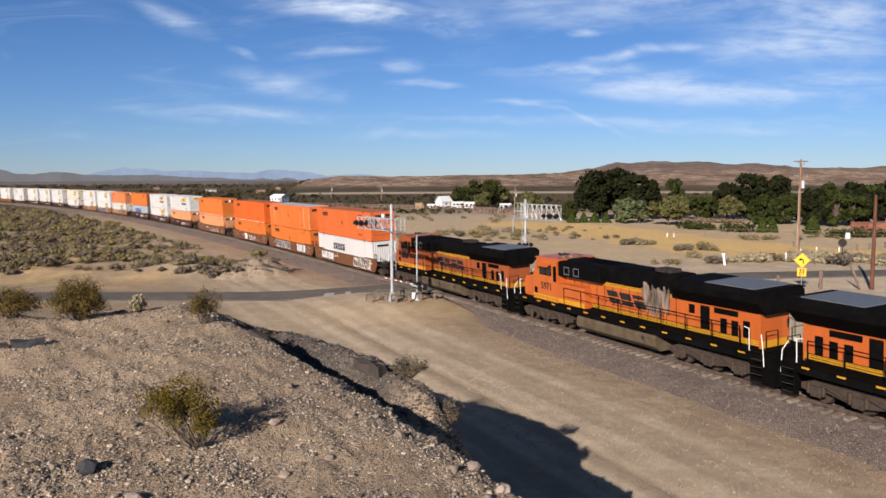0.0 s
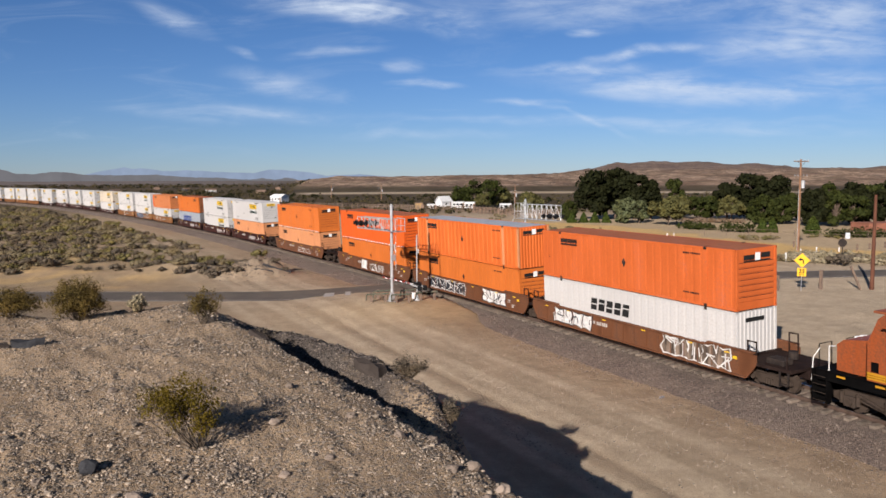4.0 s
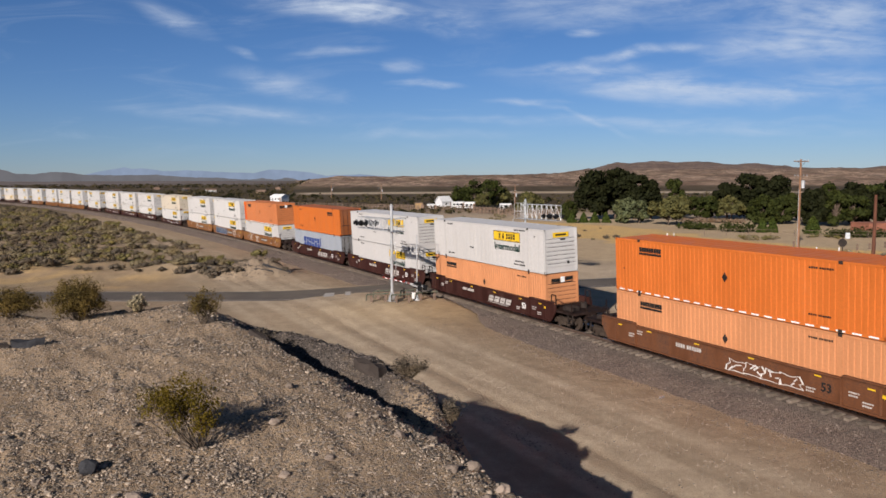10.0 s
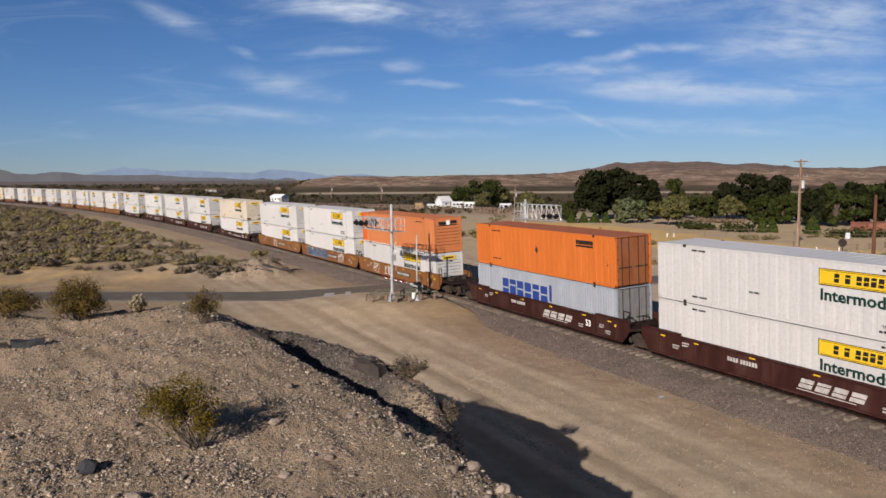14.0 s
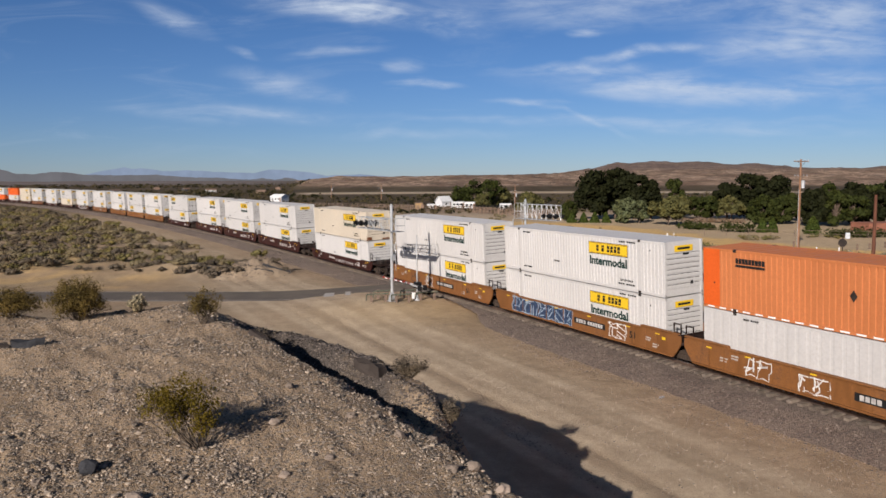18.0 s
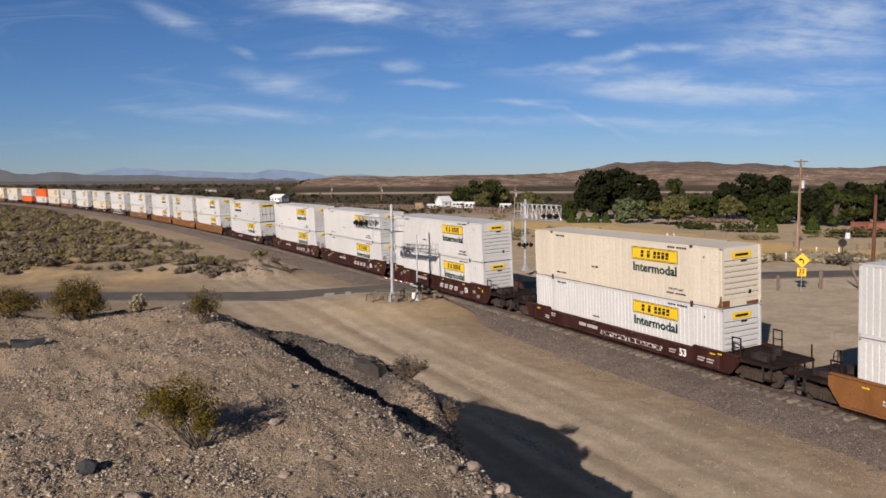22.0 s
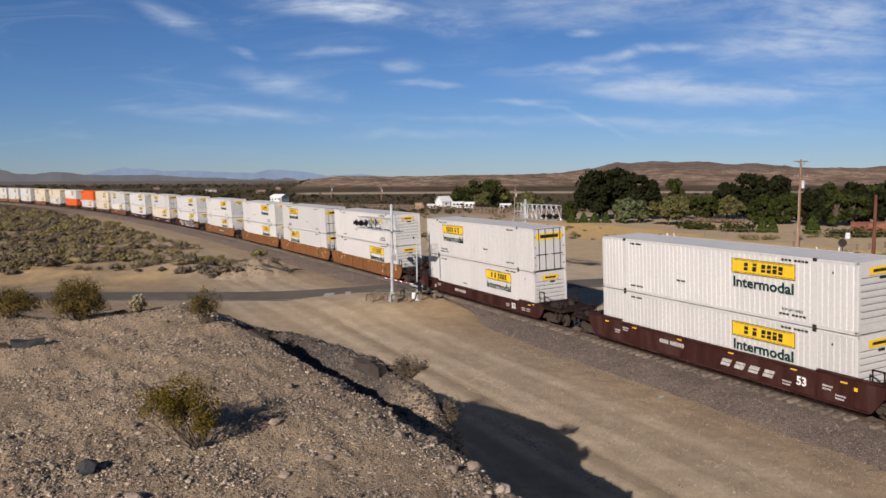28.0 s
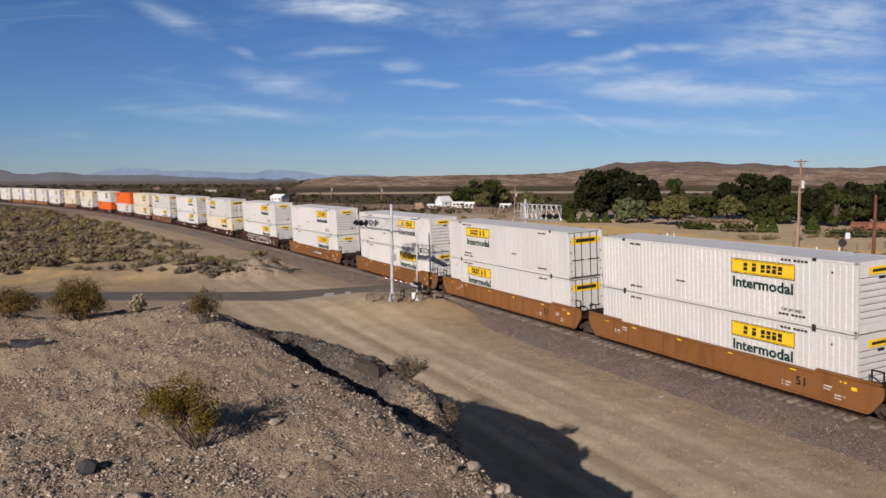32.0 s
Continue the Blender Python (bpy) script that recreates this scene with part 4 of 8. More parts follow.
        p = part("nose_panel", Shape().box(hl - 0.012, hl - 0.006, -0.62, 0.62, top - 0.56, top - 0.24), "mark_yellow", c, "small yellow panel with a name bar")
        part("name_block", Shape().box(hl - 0.006, hl - 0.003, -0.42, 0.42, top - 0.46, top - 0.34), "mark_black", p)
        part("nose_mark", Shape().box(hl - 0.012, hl - 0.006, -0.05, 0.35, top - 0.76, top - 0.66), "mark_black", c)
        part("nose_mark", Shape().box(hl - 0.008, hl - 0.004, 0.45, 0.62, 0.55, 0.75), "mark_black", c)
        p = part("door_panel", Shape().box(-hl + 0.018, -hl + 0.028, -1.05, 1.05, top - 0.80, top - 0.36), "mark_yellow", c, "yellow panel over the doors")
        part("name_block", Shape().box(-hl + 0.012, -hl + 0.018, -0.72, 0.72, top - 0.68, top - 0.46), "mark_black", p)
    if paint == "box_cream":
        part("rust_stain", Shape().prism([(hl - 0.30, 0.02), (hl + 0.002, 0.02), (hl + 0.002, 0.62), (hl - 0.10, 0.55), (hl - 0.16, 0.22)], -hw - 0.006, -hw - 0.002), "car_rusty", c, "rust patch at the corner")
        part("rust_stain", Shape().box(hl + 0.001, hl + 0.004, -hw + 0.02, -hw + 0.5, 0.06, 0.36).box(hl + 0.001, hl + 0.004, 0.3, 1.1, 0.06, 0.20), "car_rusty", c, "rust patch at the corner")
    if kind == "schneider":
        for out in (-1, 1):
            y = out * (hw + 0.004)
            sh = Shape()
            for xc in (-5.2,):
                logo_bars(sh, xc - 0.85, xc + 0.85, top - 0.62, top - 0.38, y, out, (9,), 0.0, 0.12)
                sh.box(xc - 0.85, xc + 0.85, min(y, y + out * 0.004), max(y, y + out * 0.004), top - 0.78, top - 0.67)
            for a, b, z in ((4.6, 5.8, top - 0.42), (4.6, 5.7, 0.50), (-7.4, -7.3, 1.2)):
                logo_bars(sh, a, b, z, z + 0.08, y, out, (4, 6) if b - a > 0.5 else (1,))
            part("name_block", sh, "mark_black", c, "black painted name block")
            part("round_label", Shape().prism([(-0.17, 1.55), (0.0, 1.30), (0.17, 1.55), (0.0, 1.80)], min(y, y + out * 0.004), max(y, y + out * 0.004)), "steel_dark", c, "small dark diamond label")
        if kind_tape:
            for out in (-1, 1):
                tape = Shape()
                for k in range(22):
                    s = flat_panel(-hl + 0.3 + k * 0.72, -hl + 0.72 + k * 0.72, 0.03, 0.10, out * (hw + 0.003), out)
                    tape.add(s.v, s.f)
                tagged(part("reflective_tape", tape, "mark_white", c, "broken white reflective tape"), kind="stuff")
        if paint == "box_faded":
            for out in (-1, 1):
                part("repaired_panel", Shape().box(-hl + 0.02, -hl + 1.05, *sorted((out * hw, out * (hw + 0.006))), 0.12, top - 0.06), "box_rust", c, "bright red-orange replaced end panel")
        nb = Shape().box(hl + 0.001, hl + 0.005, -0.85, -0.15, top - 0.52, top - 0.30).box(hl + 0.001, hl + 0.005, 0.25, 0.85, top - 0.48, top - 0.24)
        nb.box(hl + 0.001, hl + 0.005, -0.85, 0.85, top - 0.62, top - 0.56)
        part("nose_name", nb, "mark_black", c)
        part("nose_square", Shape().box(hl + 0.001, hl + 0.006, -0.12, 0.20, top - 0.58, top - 0.22), "mark_white", c)
    if kind == "swift":
        for out in (-1, 1):
            y = out * (hw + 0.004)
            sh = logo_bars(Shape(), -3.2, 0.4, 1.42, 2.12, y, out, (5,), 0.15, 0.24, 1)
            part("name_block", sh, "mark_black", c, "black painted name block")
        part("nose_name", Shape().box(hl + 0.001, hl + 0.006, -0.75, 0.45, top - 0.52, top - 0.32), "mark_black", c)
    if kind == "matson":
        for out in (-1, 1):
            y = out * (hw + 0.004)
            sh = logo_bars(Shape(), -1.2, 4.6, 1.05, 2.15, y, out, (6,), 0.0, 0.20, 1)
            sh.prism([(-1.6, 1.25), (-1.35, 1.25), (-1.35, 2.3), (-1.6, 2.3)], min(y, y + out * 0.004), max(y, y + out * 0.004))
            part("name_block", sh, "mark_blue", c, "blue painted name block")
    return c


# ---- the train: well cars ----
WHEEL = Shape()
for y0, y1, r in ((0.70, 0.80, 0.42), (0.66, 0.70, 0.45), (-0.80, -0.70, 0.42), (-0.70, -0.66, 0.45)):
    WHEEL.cyl((0, y0, 0), (0, y1, 0), r, n=20)
WHEEL.cyl((0, -1.08, 0), (0, 1.08, 0), 0.08, n=10)
WHEELSET = WHEEL.mesh("wheelset", "dusty_truck")
SIDE_FRAME = Shape()
SIDE_FRAME.prism([(-1.15, 0.40), (-1.15, 0.58), (-0.75, 0.66), (0.75, 0.66), (1.15, 0.58), (1.15, 0.40), (0.80, 0.40), (0.55, 0.22), (-0.55, 0.22), (-0.80, 0.40)], -0.07, 0.07)
for x in (-0.15, 0.0, 0.15):
    SIDE_FRAME.cyl((x, -0.10, 0.24), (x, -0.10, 0.50), 0.055, n=8)
for x in (-0.92, 0.92):
    SIDE_FRAME.cyl((x, -0.13, 0.45), (x, 0.07, 0.45), 0.14, n=12)
SIDE_FRAME_MESH = SIDE_FRAME.mesh("side_frame", "dusty_truck")
BOLSTER_MESH = Shape().box(-0.22, 0.22, -1.0, 1.0, 0.45, 0.70).cyl((0, 0, 0.70), (0, 0, 0.86), 0.35, n=14).mesh("truck", "dusty_truck")


def truck(car, x):
    t = share("truck", BOLSTER_MESH, car, pose(x, 0, 0))
    share("side_frame", SIDE_FRAME_MESH, t, pose(0, -1.0, 0))
    share("side_frame", SIDE_FRAME_MESH, t, pose(0, 1.0, 0, 0, 0, 180))
    for a in (-0.9, 0.9):
        share("wheelset", WHEELSET, t, pose(a, 0, 0.45))
    return t


def spray(car, x0, x1, z0, z1, y, mats, seed):
    """Sprayed lettering that nobody can read: fat, jagged, overlapping shapes in two colours, with loose strokes."""
    rng = random.Random(seed)
    n = max(2, int((x1 - x0) / 0.85))
    back, front = Shape(), Shape()
    wide = (x1 - x0) / n
    for k in range(n):
        cx, cz = x0 + (k + 0.5) * wide, (z0 + z1) / 2
        lean = rng.uniform(-0.12, 0.2)
        corner = [(-0.5, -0.5), (-0.1, -0.42), (0.5, -0.5), (0.42, -0.1), (0.55, 0.05), (0.44, 0.5), (0.05, 0.40), (-0.46, 0.5), (-0.4, 0.08), (-0.55, -0.08)]
        pts = [(p + rng.uniform(-0.09, 0.09), q + rng.uniform(-0.07, 0.07)) for p, q in corner]
        for sh, g, t in ((back, 1.15, 0.003 + 0.0006 * (k % 2)), (front, 0.98, 0.006 + 0.0006 * (k % 2))):
            sh.prism([(cx + (p + lean * q) * wide * g, min(z1 + 0.05, max(z0 - 0.05, cz + q * (z1 - z0) * g))) for p, q in pts], y - t, y)
        for _ in range(3):
            ax, az = cx + rng.uniform(-0.38, 0.38) * wide, cz + rng.uniform(-0.38, 0.38) * (z1 - z0)
            a = rng.choice((0.1, 1.4, 1.7, -0.5, 0.7)) + rng.uniform(-0.2, 0.2)
            L, w = rng.uniform(0.12, 0.3) * (z1 - z0) * 1.4, rng.uniform(0.02, 0.045)
            ex, ez, nx, nz = L * math.cos(a), L * math.sin(a), -w * math.sin(a), w * math.cos(a)
            back.prism([(ax - ex - nx, az - ez - nz), (ax + ex - nx, az + ez - nz), (ax + ex + nx, az + ez + nz), (ax - ex + nx, az - ez + nz)], y - 0.0095, y - 0.006)
    tagged(part("sprayed_outline", back, mats[0], car), kind="stuff")
    tagged(part("sprayed_fill", front, mats[1], car), kind="stuff")


def well_car(label, paint, front="b", rear="b", style="plain", number="53", group="well cars of the train"):
    """One well of a double-stack car. front, rear: b for an end with coupler and truck, s for a shared joint; the rear end carries the joint's truck."""
    c = thing("well_car", label, "railway car", group)
    for out in (-1, 1):
        y0, y1 = sorted((out * 1.36, out * 1.44))
        low = style == "plain" and paint == "car_brown"
        mid, drop, tip = (1.12, 0.28, 1.26) if low else (1.50, 0.0, 1.62)
        prof = [(-9.3, 1.06), (-9.05, 0.70), (-8.75, 0.36), (8.75, 0.36), (9.05, 0.70), (9.3, 1.06), (9.3, tip - 0.14), (8.5, tip), (6.4, tip), (6.25, mid), (-6.25, mid), (-6.4, tip), (-8.5, tip), (-9.3, tip - 0.14)]
        part("side_sill", Shape().prism(prof, y0, y1), paint, c)
        a, b = sorted((out * 1.33, out * 1.52))
        part("top_chord", Shape().cbox(-6.3, 6.3, a, b, mid - 0.06, mid + 0.02, 0.015).cbox(-9.2, -6.35, a, b, tip - 0.06, tip + 0.02, 0.015).cbox(6.35, 9.2, a, b, tip - 0.06, tip + 0.02, 0.015), paint, c)
        part("bottom_chord", Shape().cbox(-8.7, 8.7, a, b, 0.33, 0.42, 0.015), paint, c)
        if style in ("ribbed", "ttx"):
            deep = 0.06 if style == "ribbed" else 0.015
            rib = Shape().box(-0.03, 0.03, -deep, 0.0, 0.42, 1.44).mesh("stiffener", paint)
            for k in range(17):
                share("stiffener", rib, c, pose(-7.6 + k * 0.95, out * 1.44, 0, 0, 0, 0 if out < 0 else 180))
        else:
            rib = Shape().box(-0.05, 0.05, -0.05, 0.0, 0.40, mid - 0.04).mesh("stiffener", paint)
            for x in (-8.0, -6.3, 6.3, 8.0):
                share("stiffener", rib, c, pose(x, out * 1.44, 0, 0, 0, 0 if out < 0 else 180))
        y = out * 1.44
        marks = Shape()
        for x in (-7.6, -5.2, -1.7, 1.7, 5.2, 7.6):
            s = flat_panel(x - 0.16, x + 0.16, 1.31 - drop, 1.37 - drop, y, out, 0.018)
            marks.add(s.v, s.f)
        s = flat_panel(7.95, 8.2, 1.10, 1.24, y, out, 0.012)
        marks.add(s.v, s.f)
        part("reflector", marks, "mark_yellow", c, "yellow reflector strips")
        text = Shape()
        if paint != "car_yellow":
            logo_bars(text, -3.2, -1.4, 0.95 - drop, 1.15 - drop, y, out * 1.0, (4, 6), 0.0)
        for x, z in ((-6.9, 0.95), (-6.2, 1.18), (4.6, 0.70), (6.6, 0.98), (7.2, 0.70)):
            z -= drop if z > 0.9 else 0.0
            logo_bars(text, x, x + 0.5, z, z + 0.07, y, out, (5,))
            logo_bars(text, x, x + 0.42, z - 0.13, z - 0.06, y, out, (4,))
        if style == "railroad":
            logo_bars(text, 0.7, 3.9, 0.66, 1.06, y, out, (4,), 0.45, 0.20, 1)
            text.add(*(lambda s: (s.v, s.f))(flat_panel(0.7, 3.5, 0.55, 0.59, y, out)))
        elif style == "letters":
            logo_bars(text, 0.9, 4.2, 0.68, 1.02, y, out, (4,), 0.5, 0.34, 1)
        if paint == "car_yellow" and style == "ttx":
            plate = Shape().add(*(lambda s: (s.v, s.f))(flat_panel(0.2, 3.2, 0.74, 1.08, y, out, 0.016)))
            part("number_plate", plate, "mark_black", c, "black plate with white number bars")
            logo_bars(text, 0.4, 3.0, 0.80, 1.02, y + out * 0.017, out, (4, 6), 0.0)
        tagged(part("white_lettering", text, "worn_white", c), kind="stuff")
        lettering(number, 0.52, "mark_white" if paint == "car_brown" else "mark_black", c, side_pose(5.6 if out < 0 else -5.6, out * 1.447, 0.74 - drop * 0.7, out), "painted_number")
    # floor of the well, end walls, end platforms
    floor_ = Shape()
    for k in range(9):
        x = -7.6 + k * 1.9
        floor_.box(x - 0.16, x + 0.16, -1.36, 1.36, 0.31, 0.355)
    part("floor_beam", floor_, "car_deck", c)
    for e, kind in ((1, front), (-1, rear)):
        reach = 9.62 if kind == "s" else 11.1
        xs = sorted((e * 8.2, e * 8.32))
        part("bulkhead", Shape().box(xs[0], xs[1], -1.36, 1.36, 0.40, 1.25), "car_deck", c)
        prof = [(e * 8.32, -1.40), (e * 9.3, -1.40), (e * reach, -0.75 if kind == "s" else -1.30), (e * reach, 0.75 if kind == "s" else 1.30), (e * 9.3, 1.40), (e * 8.32, 1.40)]
        deck = Shape()
        n = len(prof)
        deck.add([(x, y, 1.02) for x, y in prof] + [(x, y, 1.16) for x, y in prof], [tuple(range(n)), tuple(range(n, 2 * n))] + [(i, (i + 1) % n, n + (i + 1) % n, n + i) for i in range(n)])
        part("end_platform", deck, "car_deck", c)
        part("centre_sill", Shape().cbox(*sorted((e * 8.3, e * (reach + 0.1))), -0.28, 0.28, 0.62, 1.02, 0.02), "car_deck", c)
        posts = Shape()
        for y in (-1.34, 1.34):
            for x in (8.75, 9.25) if kind == "s" else (8.75, 9.25, 10.9):
                posts.box(*sorted((e * (x - 0.025), e * (x + 0.025))), y - 0.025, y + 0.025, 1.12, 2.12 if x < 10 else 1.75)
            posts.box(*sorted((e * 8.75, e * 9.25)), y - 0.02, y + 0.02, 1.62, 1.66).box(*sorted((e * 8.75, e * 9.25)), y - 0.02, y + 0.02, 2.06, 2.12)
        part("end_ladder", posts, "car_deck", c)
        if kind == "b":
            part("coupler", Shape().cbox(*sorted((e * 11.0, e * 11.72)), -0.12, 0.12, 0.72, 0.98, 0.03).cbox(*sorted((e * 11.5, e * 11.75)), -0.2, 0.2, 0.70, 1.0, 0.04), "steel_dark", c)
            for y in (-1.38, 1.30):
                st = Shape().box(*sorted((e * 10.5, e * 11.0)), y, y + 0.08, 0.45, 0.52).box(*sorted((e * 10.5, e * 10.55)), y, y + 0.08, 0.45, 1.05).box(*sorted((e * 10.95, e * 11.0)), y, y + 0.08, 0.45, 1.05)
                part("sill_step", st, "steel_dark", c)
            box = Shape().cbox(*sorted((e * 9.5, e * 10.4)), -1.0, -0.35, 1.16, 1.42, 0.03).cyl((e * 9.7, 0.5, 1.16), (e * 9.7, 0.5, 1.5), 0.22, n=12)
            part("brake_gear", box, "steel_dark", c)
            if e > 0:
                truck(c, e * 9.75)
                continue
            w = Shape()
            for q in range(12):
                a, b = 2 * math.pi * q / 12, 2 * math.pi * (q + 1) / 12
                w.beam((e * 10.7, 0.9 + 0.28 * math.cos(a), 1.62 + 0.28 * math.sin(a)), (e * 10.7, 0.9 + 0.28 * math.cos(b), 1.62 + 0.28 * math.sin(b)), 0.03)
            w.beam((e * 10.7, 0.62, 1.62), (e * 10.7, 1.18, 1.62), 0.025).beam((e * 10.7, 0.9, 1.16), (e * 10.7, 0.9, 1.9), 0.03)
            part("brake_wheel", w, "steel_dark", c)
            truck(c, e * 9.75)
        elif e < 0:
            truck(c, -9.70)
    return c

# ---- the train: locomotives ----
LOCO_L = 22.3
AXLE = Shape()
for y0, y1, r in ((0.69, 0.82, 0.52), (0.66, 0.69, 0.55), (-0.82, -0.69, 0.52), (-0.69, -0.66, 0.55)):
    AXLE.cyl((0, y0, 0), (0, y1, 0), r, n=22)
AXLE.cyl((0, -1.1, 0), (0, 1.1, 0), 0.10, n=10)
AXLE_MESH = AXLE.mesh("wheelset", "dusty_truck")
LFRAME = Shape().prism([(-2.75, 0.55), (-2.75, 0.80), (-2.2, 0.98), (2.2, 0.98), (2.75, 0.80), (2.75, 0.55), (2.3, 0.45), (1.5, 0.62), (0.5, 0.42), (-0.5, 0.42), (-1.5, 0.62), (-2.3, 0.45)], -0.08, 0.08)
for x in (-1.95, 0.0, 1.95):
    LFRAME.cbox(x - 0.26, x + 0.26, -0.22, 0.0, 0.34, 0.78, 0.04)
    LFRAME.cyl((x, -0.30, 0.55), (x, 0.0, 0.55), 0.17, n=12)
    for q in (-0.36, 0.36):
        LFRAME.cyl((x + q, -0.15, 0.45), (x + q, -0.15, 0.92), 0.09, n=8)
for x in (-1.0, 1.0):
    LFRAME.beam((x - 0.55, -0.18, 0.92), (x + 0.55, -0.18, 0.60), 0.10)
LFRAME_MESH = LFRAME.mesh("side_frame", "dusty_truck")
LBOLSTER_MESH = Shape().cbox(-2.4, 2.4, -0.85, 0.85, 0.62, 1.05, 0.04).mesh("truck", "dusty_truck")


def locomotive(label, number=None, stained=False, paint="loco_orange"):
    """A six-axle diesel. Its cab and nose are at +x, the radiators at -x."""
    g = thing("diesel_locomotive", label, "locomotive", "locomotives of the train")
    # underframe, walkway, tank, trucks
    part("underframe", Shape().cbox(-10.5, 10.5, -1.48, 1.48, 1.22, 1.62, 0.03), "loco_black", g)
    part("walkway", Shape().cbox(-10.5, 10.5, -1.54, 1.54, 1.62, 1.68, 0.01), "loco_black", g)
    strip_mesh = Shape().box(-0.2, 0.2, -0.01, 0.01, 1.48, 1.56).mesh("reflector", "loco_yellow")
    for out in (-1, 1):
        for k in range(12):
            share("reflector", strip_mesh, g, pose(-9.4 + k * 1.7, out * 1.48, 0))
    tank = Shape().section([(-1.40, 1.22), (-1.48, 1.05), (-1.48, 0.60), (-1.15, 0.33), (1.15, 0.33), (1.48, 0.60), (1.48, 1.05), (1.40, 1.22)], -3.6, 3.4)
    part("fuel_tank", tank, "dusty_tank", g, "dusty beige fuel tank")
    part("tank_cap", Shape().cyl((2.2, -1.50, 0.95), (2.2, -1.40, 0.95), 0.12).cyl((-2.6, 1.40, 0.95), (-2.6, 1.50, 0.95), 0.12), "steel_dark", g)
    for x in (-7.1, 7.1):
        t = share("truck", LBOLSTER_MESH, g, pose(x, 0, 0))
        share("side_frame", LFRAME_MESH, t, pose(0, -1.12, 0))
        share("side_frame", LFRAME_MESH, t, pose(0, 1.12, 0, 0, 0, 180))
        for a in (-1.95, 0.0, 1.95):
            share("wheelset", AXLE_MESH, t, pose(a, 0, 0.55))
    # long hood in three colours
    for out in (-1, 1):
        y0, y1 = sorted((out * 0.86, out * 0.93))
        part("hood_side", Shape().box(-9.9, 5.3, y0, y1, 2.04, 3.26), paint, g)
        part("lower_stripe", Shape().box(-9.9, 5.3, *sorted((out * 0.855, out * 0.935)), 1.79, 2.04), "loco_yellow", g)
        part("upper_stripe", Shape().box(-4.2, 5.3, *sorted((out * 0.855, out * 0.935)), 3.26, 3.46), "loco_yellow", g)
        doors = Shape()
        for k in range(13):
            x = -4.6 + k * 0.74
            doors.box(x, x + 0.02, *sorted((out * 0.93, out * 0.945)), 1.75, 3.25)
            doors.box(x + 0.60, x + 0.66, *sorted((out * 0.93, out * 0.955)), 2.3, 2.42)
        part("door_seam", doors, "loco_black", g)
        for z, x0 in ((1.86, -9.9), (1.955, -9.9), (3.33, -4.2), (3.40, -4.2)):
            part("pinstripe", Shape().box(x0, 5.3, *sorted((out * 0.93, out * 0.939)), z, z + 0.018), "loco_black", g)
        part("kick_plate", Shape().box(-9.9, 5.3, *sorted((out * 0.855, out * 0.932)), 1.68, 1.79), "loco_black", g)
        vents = Shape()
        for a, b, z0, z1 in ((-6.9, -6.3, 2.05, 3.2), (-8.0, -7.6, 2.05, 2.75), (-8.7, -8.3, 2.05, 2.75), (-9.4, -9.0, 2.05, 2.85), (-5.9, -5.5, 2.7, 3.15), (-8.7, -7.2, 2.95, 3.22)):
            vents.box(a, b, *sorted((out * 0.93, out * 0.95)), z0, z1)
            n = 6
            for q in range(n):
                z = z0 + (z1 - z0) * (q + 0.3) / n
                vents.box(a + 0.03, b - 0.03, *sorted((out * 0.95, out * 0.965)), z, z + (z1 - z0) / n * 0.4)
        part("vent", vents, "loco_black", g)
        # painted name as slanted blocks, each split by a slit
        name = logo_bars(Shape(), -3.6, 0.9, 2.32, 3.02, out * 0.934, out, (4,), 0.5, 0.14, 1)
        name.add(*(lambda q: (q.v, q.f))(flat_panel(-3.7, 0.7, 2.20, 2.245, out * 0.934, out)))
        part("name_block", name, "mark_black", g, "black slanted name block")
        if stained:
            rng = random.Random(4)
            stain = Shape()
            for k in range(20):
                x = -4.1 + k * 0.105 + rng.uniform(-0.04, 0.04)
                z0, z1 = 1.85 + rng.uniform(0.0, 0.55) + 0.5 * abs(k - 9.5) / 9.5, 3.95 - rng.uniform(0, 0.5)
                q = out * (0.955 + 0.003 * (k % 4))
                stain.prism([(x, z0), (x + 0.08, z0 + rng.uniform(-0.2, 0.2)), (x + 0.15, z1 - 0.1), (x + 0.06, z1), (x - 0.03, z1 - 0.2)], *sorted((out * 0.930, q)))
            part("soot_stain", stain, "soot", g, "scorched, peeling paint below the exhaust")
    part("hood_core", Shape().box(-9.9, 5.3, -0.86, 0.86, 1.68, 3.6), "loco_black", g)
    roof = Shape().section([(-0.95, 3.46), (-0.95, 4.16), (-0.66, 4.42), (0.66, 4.42), (0.95, 4.16), (0.95, 3.46)], -4.3, 5.35)
    part("hood_roof", roof, "loco_black", g)
    part("hood_end", Shape().cbox(-10.0, -9.88, -0.93, 0.93, 1.68, 3.55, 0.02), paint, g)
    for z0, z1 in ((1.70, 2.02), (3.25, 3.52)):
        part("end_stripe", Shape().box(-10.012, -9.99, -0.9, 0.9, z0, z1), "loco_yellow", g)
    for y in (-0.14, 0.14):
        part("end_lamp", Shape().cyl((-10.06, y, 3.72), (-9.98, y, 3.72), 0.10), "glass_dark", g)
    # radiator section with its wide wings
    wing = Shape().section([(-0.95, 3.30), (-1.52, 3.90), (-1.52, 4.22), (-1.30, 4.44), (1.30, 4.44), (1.52, 4.22), (1.52, 3.90), (0.95, 3.30)], -10.35, -4.9)
    part("radiator_housing", wing, "loco_black", g)
    part("radiator_screen", Shape().cbox(-9.9, -6.9, -1.22, 1.22, 4.42, 4.48, 0.02), "grille", g, "grey radiator screen on the roof")
